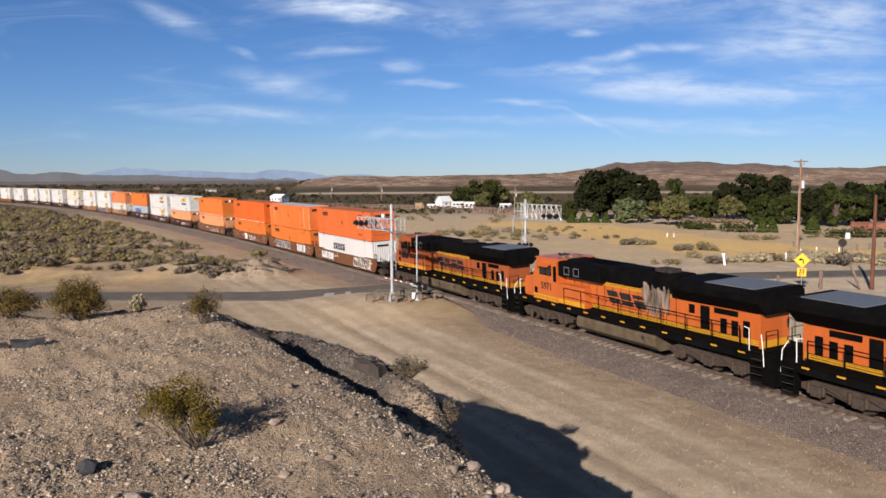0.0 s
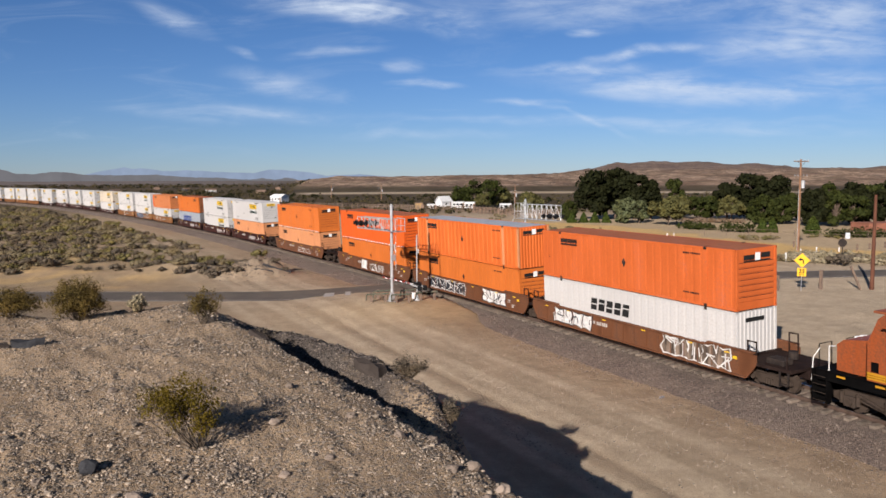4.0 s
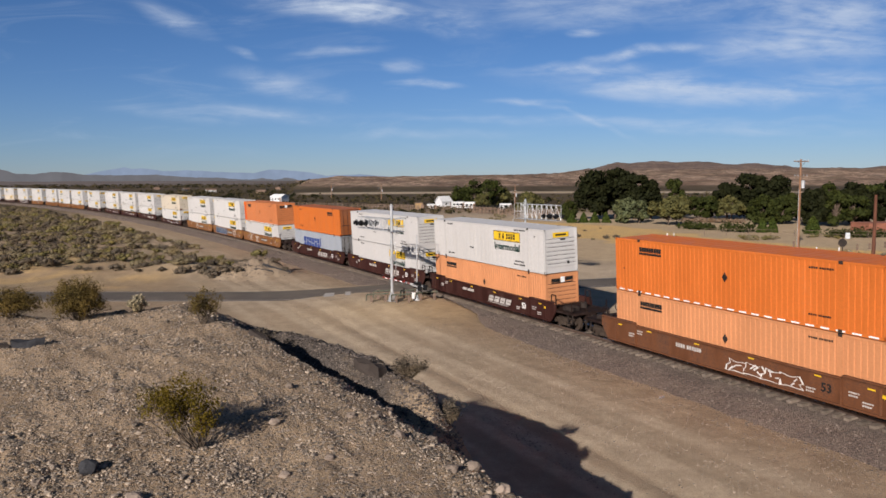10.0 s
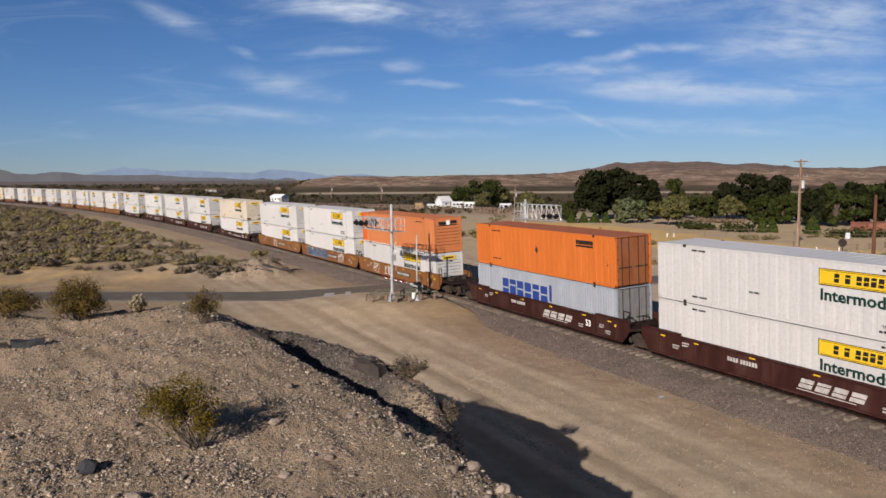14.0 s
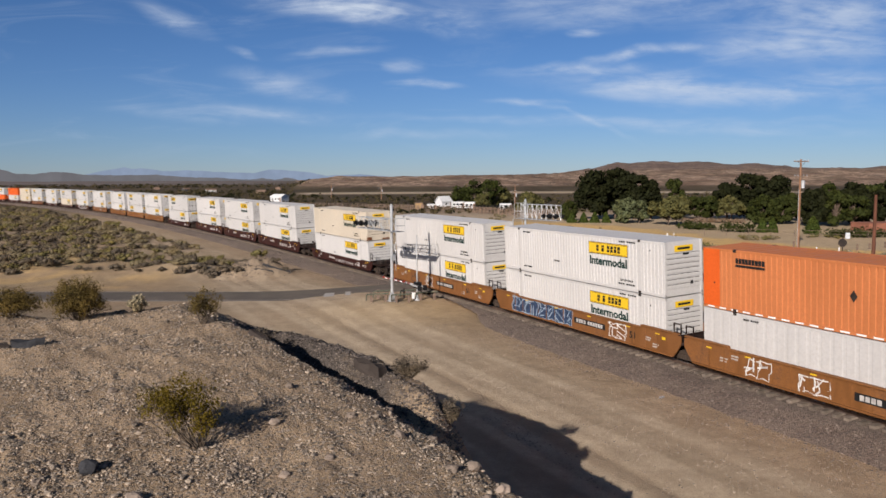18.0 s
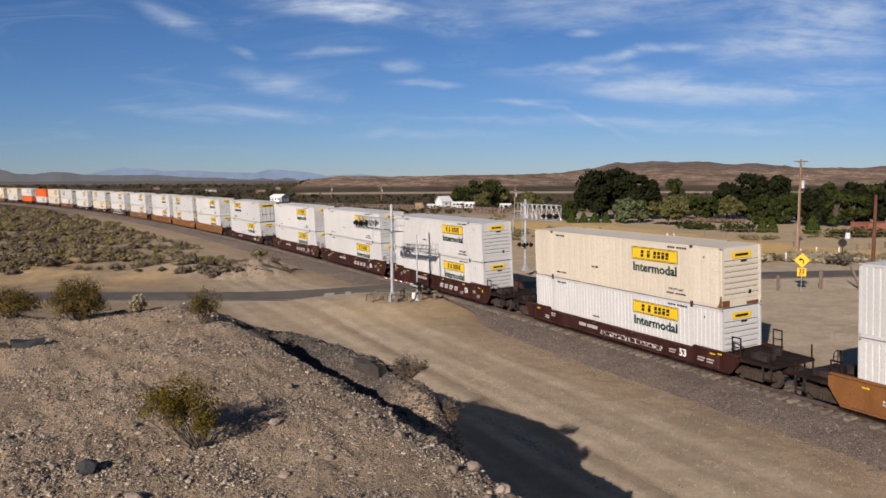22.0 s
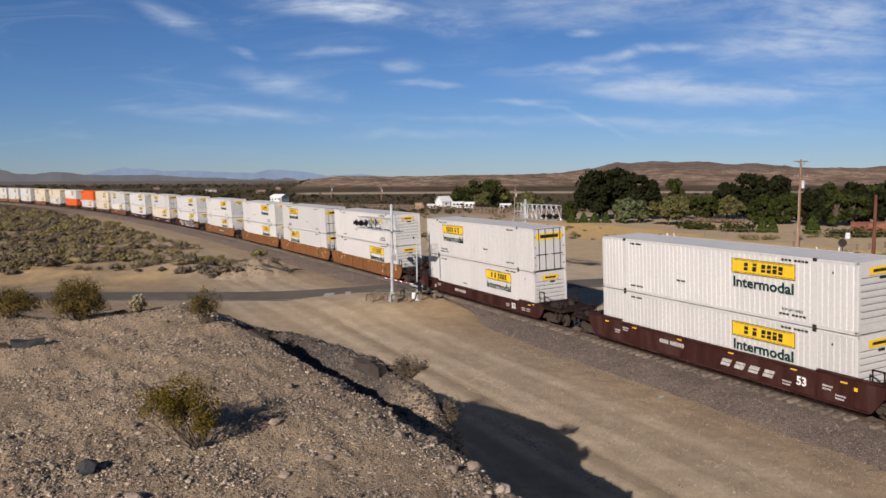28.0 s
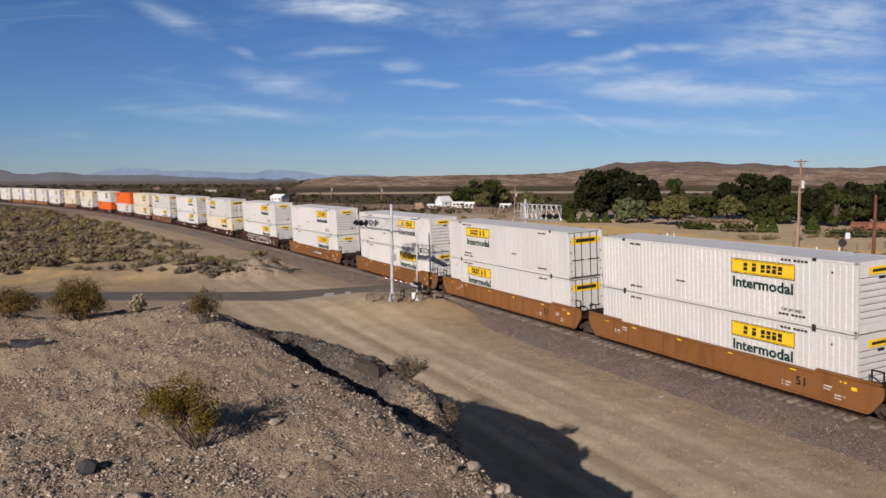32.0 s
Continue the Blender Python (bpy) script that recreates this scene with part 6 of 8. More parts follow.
def hedge(label, x0, y0, x1, y1, h, leaf, seed):
    rng = random.Random(seed)
    ob_sh = Shape()
    L = math.hypot(x1 - x0, y1 - y0)
    n = int(L / 0.5)
    for k in range(n):
        t = (k + 0.5) / n
        x, y = x0 + (x1 - x0) * t + rng.uniform(-0.5, 0.5), y0 + (y1 - y0) * t + rng.uniform(-0.6, 0.6)
        hh = h * rng.uniform(0.65, 1.15)
        leaf_cloud(ob_sh, (x, y, float(ground_level(x, y)) + hh * 0.48), 0.95, 60, 0.26, rng, hh * 0.62)
    ob = quick("hedge", ob_sh, leaf)
    return tagged(ob, label, "hedge")


hedge("dark green clipped hedge along a dirt yard", 47.0, 154, 52.0, 149, 1.6, "leaf_green", 1)
hedge("dark green clipped hedge along a dirt yard", 51.5, 145, 56.5, 142, 2.1, "leaf_green", 2)
hedge("low grey-green hedge behind a wire fence", 64.5, 130, 80.0, 128, 1.7, "leaf_green", 3)
hedge("rust-brown dry brush behind the yard", 55.0, 178, 66.0, 172, 1.1, "leaf_rust", 4)


def lump(sh, centre, radius, rng, flat=0.8):
    """The close inner mass of a shrub."""
    bm = bmesh.new()
    bmesh.ops.create_icosphere(bm, subdivisions=2, radius=radius)
    for v in bm.verts:
        v.co *= rng.uniform(0.82, 1.12)
        v.co.z *= flat
    sh.add([v.co + Vector(centre) for v in bm.verts], [[v.index for v in f.verts] for f in bm.faces])
    bm.free()


def shrub_mesh(seed, leaf, n=430, size=0.040, squat=0.66, name="sagebrush"):
    """A domed desert shrub, about one metre wide."""
    rng = random.Random(seed)
    sh = Shape()
    for k in range(7):
        a = k * 2.4 + rng.uniform(-0.5, 0.5)
        rr = 0.0 if k == 0 else rng.uniform(0.14, 0.36)
        c, r = (rr * math.cos(a), rr * math.sin(a), (rng.uniform(0.20, 0.50) if k else 0.52) * squat), rng.uniform(0.16, 0.25)
        if n > 100:
            lump(sh, c, r * 0.60, rng)
        leaf_cloud(sh, c, r * 1.12, n // 7, size, rng, 0.85, 0.55)
    for k in range(10):
        a = rng.uniform(0, 6.28)
        sh.cyl((0, 0, -0.05), (0.4 * math.cos(a), 0.4 * math.sin(a), rng.uniform(0.25, 0.55) * squat), 0.016, 0.006, n=3)
    me = bpy.data.meshes.new(name)
    me.from_pydata(sh.v, [], sh.f)
    me.materials.append(M[leaf])
    return me, sh


SHRUBS = [shrub_mesh(500 + k, leaf) for k, leaf in enumerate(("leaf_sage", "leaf_sage_grey", "leaf_sage_green", "leaf_sage", "leaf_sage_grey", "leaf_sage", "leaf_pale", "leaf_pale"))]
SHRUB_WORDS = ["pale tan sagebrush on sandy ground", "grey-brown dry sagebrush on sandy ground", "yellow-green desert shrub on sandy ground"] * 2 + ["pale grey-green rabbitbrush beside the road"] * 2


def place_shrub(x, y, size, k, rng, group=""):
    me, _ = SHRUBS[k]
    ob = new("sagebrush", me)
    ob.matrix_basis = Matrix.LocRotScale((x, y, float(ground_level(x, y)) - 0.03), Euler((0, 0, rng.uniform(0, 6.28))), (size * rng.uniform(0.85, 1.2), size, size * rng.uniform(0.75, 1.05)))
    return tagged(ob, SHRUB_WORDS[k], "shrub", group)


def brush_field():
    """Sagebrush beside the line: the nearest as things, the rest as one."""
    rng = random.Random(77)
    spots = []
    tries = 0
    while len(spots) < 1350 and tries < 60000:
        tries += 1
        d = 78 + 300 * rng.random() ** 1.6
        x = rng.uniform(-0.62, -0.02) * d
        y = d
        s, side = track_coords(x, y)
        if side > -8.5 - 0.012 * d or (x + 20) ** 2 + (y - 80) ** 2 < 12:
            continue
        edge = 83.5 + 3.0 * float(wavy(x, y, 18, 31)) + max(0, x + 24) * 0.2
        if y < edge:
            continue
        bare = float(wavy(x, y, 26, 23))
        if bare > (0.0 if y < 125 else 0.25) + 0.35 * rng.random() or (y < 100 and rng.random() < 0.45):
            continue
        size = (0.8 + 1.7 * rng.random() ** 1.5) * (1.0 if y < 150 else 1.3)
        if any((x - a) ** 2 + (y - b) ** 2 < (0.50 * (size + c)) ** 2 for a, b, c, _ in spots[-400:]):
            continue
        spots.append((x, y, size, rng.choice((0, 1, 0, 2, 3, 4, 4, 1, 3, 2))))
    spots.sort(key=lambda q: q[1])
    for x, y, size, k in spots[:150]:
        place_shrub(x, y, size, k, rng, "sagebrush beside the line")
    rest = {0: Shape(), 1: Shape(), 2: Shape()}
    for (x, y, size, k), z in zip(spots[150:], ground_levels(spots[150:])):
        src = SHRUBS[k][1]
        z -= 0.03
        a = rng.uniform(0, 6.28)
        ca, sa = math.cos(a) * size, math.sin(a) * size
        rest[k % 3].add([(x + ca * p[0] - sa * p[1], y + sa * p[0] + ca * p[1], z + size * 0.9 * p[2]) for p in src.v], src.f)
    for k, leaf in enumerate(("leaf_sage", "leaf_sage_grey", "leaf_sage_green")):
        tagged(quick("far_sagebrush", rest[k], leaf), "scattered sagebrush over the dry plain", "shrubs", kind="stuff")


brush_field()
_r = random.Random(12)
# shrubs across the line: beside the road, in the grass and along the fence
for cx, cy, n, sx, sy, s0, s1 in ((48, 92.5, 60, 13, 3.0, 1.8, 3.2), (29.5, 117, 9, 2.6, 1.0, 1.5, 2.4), (35.5, 108.5, 9, 2.4, 1.2, 1.6, 2.6), (50, 125, 6, 2.2, 0.8, 1.5, 2.4), (25.5, 90, 5, 2.6, 0.8, 1.2, 1.8),
                                  (16.0, 134, 16, 9, 6, 0.9, 1.7), (4, 138, 36, 12, 13, 1.2, 2.6), (24, 150, 14, 9, 8, 0.7, 1.3), (-6, 205, 30, 22, 24, 1.3, 2.4), (62, 128, 8, 6, 2, 0.8, 1.4)):
    for _ in range(n):
        x, y = _r.gauss(cx, sx * 0.6), _r.gauss(cy, sy * 0.6)
        if float(track_coords(x, y)[1]) > 7 and abs(float(line_distance(np.array(x), np.array(y), ROAD_LINE))) > 4.2:
            place_shrub(x, y, _r.uniform(s0, s1), _r.choice((6, 7, 6, 7, 0, 1) if cy == 92.5 else (0, 1, 3, 3, 0, 2)), _r, "shrubs across the line")
for x, y, s, k in ((-22.3, 79.2, 2.2, 1), (-24.8, 80.0, 1.5, 1), (-27.0, 80.2, 1.8, 4), (-19.4, 81.6, 2.3, 2), (-17.6, 80.6, 1.5, 4), (-29.5, 81.0, 1.2, 1), (-23.4, 78.4, 1.9, 4), (-20.9, 78.6, 1.5, 1), (-25.6, 81.6, 1.6, 1), (-21.4, 84.6, 2.2, 4), (-18.2, 83.0, 1.4, 1), (-26.8, 88.0, 2.2, 1), (-22.9, 88.0, 2.4, 4), (-16.4, 80.4, 1.0, 4), (-32.0, 81.2, 1.1, 1)):
    place_shrub(x, y, s, k, _r, "shrubs on the dirt heap")


def creosote(label, x, y, h, w, seed, leaf="leaf_creosote", lean=0.0, dens=1.0):
    """An open desert bush: thin forking stems from one foot, small leaf sprays at the ends."""
    rng = random.Random(seed)
    x, y, h, w, lean = x * HILL, y * HILL, h * HILL, w * HILL, lean * HILL
    t = thing("creosote_bush", label, "bush", "bushes on the gravel hill")
    t.location = (x, y, float(ground_level(x, y)) - 0.04)
    stems, leaves = Shape(), Shape()
    for k in range(int(22 * dens)):
        a = rng.uniform(0, 6.28)
        sp = rng.uniform(0.1, 1.0)
        tip = Vector((w / 2 * sp * math.cos(a) + lean, w / 2 * sp * math.sin(a), h * rng.uniform(0.55, 1.0) * (1.05 - 0.35 * sp)))
        limb(stems, (0.06 * math.cos(a), 0.06 * math.sin(a), 0), tip, 0.010, 0.003, rng, 4)
        for q in range(4):
            f = rng.uniform(0.45, 1.0)
            p = tip * f
            side = p + Vector((rng.uniform(-0.2, 0.2) * w * 0.5, rng.uniform(-0.2, 0.2) * w * 0.5, rng.uniform(0.0, 0.2) * h))
            stems.cyl(p, side, 0.004, 0.002, n=3)
            leaf_cloud(leaves, side, 0.13 * w * 0.8, int(34 * dens), 0.023, rng, 0.9)
    part("branchwork", stems, "twig", t)
    quick("foliage", leaves, leaf, t)
    return t

# ---- foreground on the hill ----
creosote("straggly olive creosote bush on the gravel hill", -5.52, 17.09, 1.74, 2.06, 1, lean=-0.58, dens=1.3)
creosote("rounded olive creosote bush at the hill's edge", -12.9, 27.3, 1.38, 2.3, 2, "leaf_creosote_dry", dens=2.2)
creosote("bare-twigged creosote bush at the hill's edge", -8.3, 26.6, 1.25, 1.6, 3, "leaf_creosote_dry", dens=0.9)
creosote("low olive creosote bush at the hill's edge", -15.6, 28.0, 1.0, 2.4, 4, "leaf_creosote_dry", dens=1.6)
creosote("small pale bush at the hill's edge", -11.2, 28.4, 0.62, 0.95, 5, "leaf_pale", dens=1.2)
creosote("bare grey bush on the shaded bank", -1.2, 26.0, 0.8, 1.9, 6, "leaf_sage_grey", dens=0.9)
creosote("bare grey bush on the shaded bank", 0.2, 24.4, 0.7, 1.6, 7, "leaf_sage_grey", dens=0.8)
creosote("bare grey bush on the bank's top", -6.4, 27.2, 0.6, 1.3, 8, "leaf_sage_grey", dens=0.6)


def stone_mesh(seed, flat=0.7):
    rng = random.Random(seed)
    bm = bmesh.new()
    bmesh.ops.create_icosphere(bm, subdivisions=1, radius=1.0)
    for v in bm.verts:
        v.co *= rng.uniform(0.58, 1.25)
        v.co.z *= flat
    vs, fs = [v.co[:] for v in bm.verts], [[v.index for v in f.verts] for f in bm.faces]
    bm.free()
    return vs, fs


STONES = [stone_mesh(k, (0.7, 0.5, 0.62, 0.42, 0.8, 0.55, 0.66, 0.48)[k]) for k in range(8)]


def scatter(name, label, spots, material, category="stones"):
    """Loose stones as one object; spots: x, y, z, size."""
    rng = random.Random(3)
    vs, fs = [], []
    for x, y, z, r in spots:
        sv, sf = STONES[rng.randrange(8)]
        a = rng.uniform(0, 6.28)
        ca, sa, q = math.cos(a) * r, math.sin(a) * r, rng.uniform(0.6, 1.4)
        n = len(vs)
        vs += [(x + (ca * p[0] - sa * p[1]) * q, y + sa * p[0] + ca * p[1], z + r * p[2]) for p in sv]
        fs += [(i + n, j + n, k + n) for i, j, k in sf]
    me = bpy.data.meshes.new(name)
    me.from_pydata(vs, [], fs)
    me.materials.append(M[material])
    return tagged(new(name, me), label, category, kind="stuff")


def gravel_mat(name, lo, hi):
    m = bpy.data.materials.new(name)
    m.use_nodes = True
    nt = m.node_tree
    b = nt.nodes["Principled BSDF"]
    geo = nt.nodes.new("ShaderNodeNewGeometry")
    vec = nt.nodes.new("ShaderNodeTexCoord").outputs["Object"]
    c = mix_rgb(nt, math_node(nt, "POWER", geo.outputs["Random Per Island"], 1.7), lo, hi)
    c = mix_rgb(nt, remap(nt, noise_at(nt, vec, 40, 3), 0.4, 0.7, 0, 0.5), c, tuple(x * 0.6 for x in hi))
    nt.links.new(c, b.inputs["Base Color"])
    b.inputs["Roughness"].default_value = 0.92
    return m


M["hill_stone"] = gravel_mat("hill_stone", (0.020, 0.017, 0.015), (0.52, 0.415, 0.31))
M["track_stone"] = gravel_mat("track_stone", (0.05, 0.038, 0.03), (0.42, 0.335, 0.26))
M["dark_stone"] = gravel_mat("dark_stone", (0.035, 0.028, 0.024), (0.17, 0.135, 0.11))
M["ballast_stone"] = gravel_mat("ballast_stone", (0.035, 0.026, 0.021), (0.28, 0.215, 0.17))


def hill_stones(n=60000):
    rng = np.random.RandomState(8)
    m = n * 4
    y = 11.5 + 18.5 * rng.rand(m) ** 1.15
    x = y * rng.uniform(-0.66, 0.30, m)
    inside = line_distance(x, y, RIDGE)
    ok = inside > -3.0
    clump = wavy(x, y, 4.5, 41) + 0.5 * wavy(x, y, 1.4, 42)
    ok &= rng.rand(m) < 0.10 + 0.80 * step(clump, -0.35, 0.6) + 0.30 * (np.abs(inside) < 1.5) + 0.35 * step(-x, 3.0, 7.0) * (1 - step(y, 15, 20))
    x, y = x[ok][:n], y[ok][:n]
    x, y = x * HILL, y * HILL
    size = 0.0075 + 0.020 * rng.rand(len(x)) ** 2.8 + 0.045 * (rng.rand(len(x)) < 0.010) * rng.rand(len(x)) + 0.012 * (rng.rand(len(x)) < 0.05)
    z = ground_level(x, y) + size * 0.35
    return list(zip(x.tolist(), y.tolist(), z.tolist(), size.tolist()))


scatter("gravel_stones", "loose tan and grey stones on the hill", hill_stones(), "hill_stone")


def berm_stones(n=5200):
    """Dark broken stone and asphalt tipped along the hill's far edge."""
    rng = np.random.RandomState(18)
    x = rng.uniform(-8.6, 0.6, n)
    y = np.interp(x, [q[0] for q in BERM], [q[1] for q in BERM]) + rng.normal(-0.6, 0.75, n)
    x, y = x * HILL, y * HILL
    size = 0.014 + 0.032 * rng.rand(n) ** 2
    z = ground_level(x, y) + size * 0.2
    return list(zip(x.tolist(), y.tolist(), z.tolist(), size.tolist()))


scatter("tipped_rubble", "dark rubble tipped along the hill's edge", berm_stones(), "dark_stone")
heap = [(-20.0 + _h.gauss(0, 1.6), 79.6 + _h.gauss(0, 1.0), _h.uniform(0.03, 0.10)) for _h in [random.Random(k) for k in range(420)]]
scatter("heap_stones", "clods and stones on the dirt heap", [(x, y, z + r * 0.2, r) for (x, y, r), z in zip(heap, ground_levels(heap))], "dark_stone")


def line_stones(n=9000):
    rng = np.random.RandomState(9)
    out = []
    s = -50 + 100 * rng.rand(n) ** 1.3
    w = np.where(rng.rand(n) < 0.8, -2.0 - 3.6 * rng.rand(n) ** 1.2, 1.9 + 1.5 * rng.rand(n))
    for a, b, r in zip(s.tolist(), w.tolist(), rng.uniform(0.025, 0.055, n).tolist()):
        x, y, _ = on_track(a, b)
        g = float(np.interp(abs(b), [1.9, 2.9, 3.9, 4.6], [-0.37, -0.48, -0.63, -0.66]))
        out.append((x, y, g + r * 0.2, r))
    return out


scatter("ballast_stones", "loose crushed stone beside the ties", line_stones(), "ballast_stone")


def ground_pebbles(n=34000):
    rng = np.random.RandomState(10)
    s = -45 + 130 * rng.rand(n) ** 1.2
    w = -5.0 - 9.0 * rng.rand(n)
    keep = rng.rand(n) < 0.35 + 0.5 * step(wavy(s, w * 2, 9, 43), -0.1, 0.7)
    out = []
    for a, b, r in zip(s[keep].tolist(), w[keep].tolist(), (0.014 + 0.024 * rng.rand(n)[keep] ** 2.5).tolist()):
        x, y, _ = on_track(a, b)
        out.append((x, y, r))
    return [(x, y, z + r * 0.2, r) for (x, y, r), z in zip(out, ground_levels(out))]


scatter("roadside_pebbles", "scattered pebbles on the dirt track", ground_pebbles(), "track_stone")


def boulder(label, x, y, size, material, seed, flat=0.7):
    rng = random.Random(seed)
    x, y, size = x * HILL, y * HILL, size * HILL
    bm = bmesh.new()
    bmesh.ops.create_icosphere(bm, subdivisions=2, radius=size)
    for v in bm.verts:
        k = noise.noise(v.co / size * 1.3 + Vector((seed, 0, 0)))
        v.co *= 1 + 0.45 * k + rng.uniform(-0.10, 0.10)
        v.co.z *= flat
    me = bpy.data.meshes.new("rock")
    bm.to_mesh(me)
    bm.free()
    me.materials.append(M[material])
    ob = new("rock", me)
    ob.matrix_basis = pose(x, y, float(ground_level(x, y)) + size * flat * 0.35, rng.uniform(-15, 15), rng.uniform(-15, 15), rng.uniform(0, 360))
    return tagged(ob, label, "rock", "rocks on the gravel hill")


boulder("dark slate-grey rock on gravel", -7.30, 15.50, 0.20, "rock_dark", 4, 0.9)
for k, (x, y, r) in enumerate(((-4.1, 18.5, 0.14), (-2.4, 19.6, 0.11), (-8.0, 14.8, 0.11), (-6.0, 14.5, 0.19), (-1.1, 18.8, 0.14), (0.2, 17.3, 0.15), (0.7, 17.8, 0.17), (1.3, 16.8, 0.18), (-0.3, 19.3, 0.14), (-0.9, 20.4, 0.16), (-1.6, 21.5, 0.15),
                               (-2.6, 17.1, 0.11), (-8.6, 19.8, 0.14), (0.9, 16.2, 0.13), (-4.3, 21.3, 0.12), (-9.4, 23.5, 0.14), (-3.4, 16.1, 0.13))):
    boulder("weathered tan rock on gravel", x, y, r, "rock", 20 + k)


def log(name, label, category, a, b, w, h, material):
    za, zb = float(ground_level(*a)), float(ground_level(*b))
    bm = bmesh.new()
    L = math.dist(a, b)
    bmesh.ops.create_cube(bm, size=1.0, matrix=Matrix.Diagonal((L, w, h, 1)))
    bmesh.ops.subdivide_edges(bm, edges=bm.edges[:], cuts=3, use_grid_fill=True)
    for v in bm.verts:
        v.co += noise.noise_vector(v.co * 2.6) * w * 0.45
    me = bpy.data.meshes.new(name)
    bm.to_mesh(me)
    bm.free()
    me.materials.append(M[material])
    ob = new(name, me)
    d = Vector((b[0] - a[0], b[1] - a[1], zb - za))
    ob.matrix_basis = Matrix.Translation(((a[0] + b[0]) / 2, (a[1] + b[1]) / 2, (za + zb) / 2 + h * 0.35)) @ d.to_track_quat("X", "Z").to_matrix().to_4x4()
    return tagged(ob, label, category)


log("old_tie", "weathered dark railway tie lying on the bank", "railway tie", (-2.10, 18.41), (-1.43, 17.85), 0.24, 0.28, "wood_grey")
log("old_tie", "weathered dark railway tie half buried in gravel", "railway tie", (-11.07, 15.73), (-9.33, 16.49), 0.22, 0.16, "wood_grey")
log("old_tie", "splintered end of a dark railway tie in gravel", "railway tie", (-9.28, 16.44), (-8.68, 16.76), 0.18, 0.18, "rock_dark")
log("old_tie", "broken grey tie end on the bank", "railway tie", (-4.62, 18.41), (-3.50, 17.78), 0.17, 0.14, "wood_grey")
log("driftwood", "dark dead branch at the foot of the dirt heap", "branch", (-18.6, 79.4), (-15.8, 80.4), 0.22, 0.2, "rock_dark")
log("driftwood", "dark dead branch at the foot of the dirt heap", "branch", (-19.2, 78.8), (-17.4, 79.2), 0.16, 0.16, "rock_dark")
can = thing("drink_can", "crushed silver drink can on the dirt track", "can")
part("body", Shape().cyl((-0.11, 0, 0), (0.11, 0, 0.01), 0.06, 0.055, n=14), "can_metal", can)
part("rim", Shape().cyl((0.105, 0, 0.01), (0.125, 0, 0.01), 0.05, n=14), "galvanised", can)
can.matrix_basis = pose(9.95, 34.9, float(ground_level(9.95, 34.9)) + 0.06, 0, 0, 25)


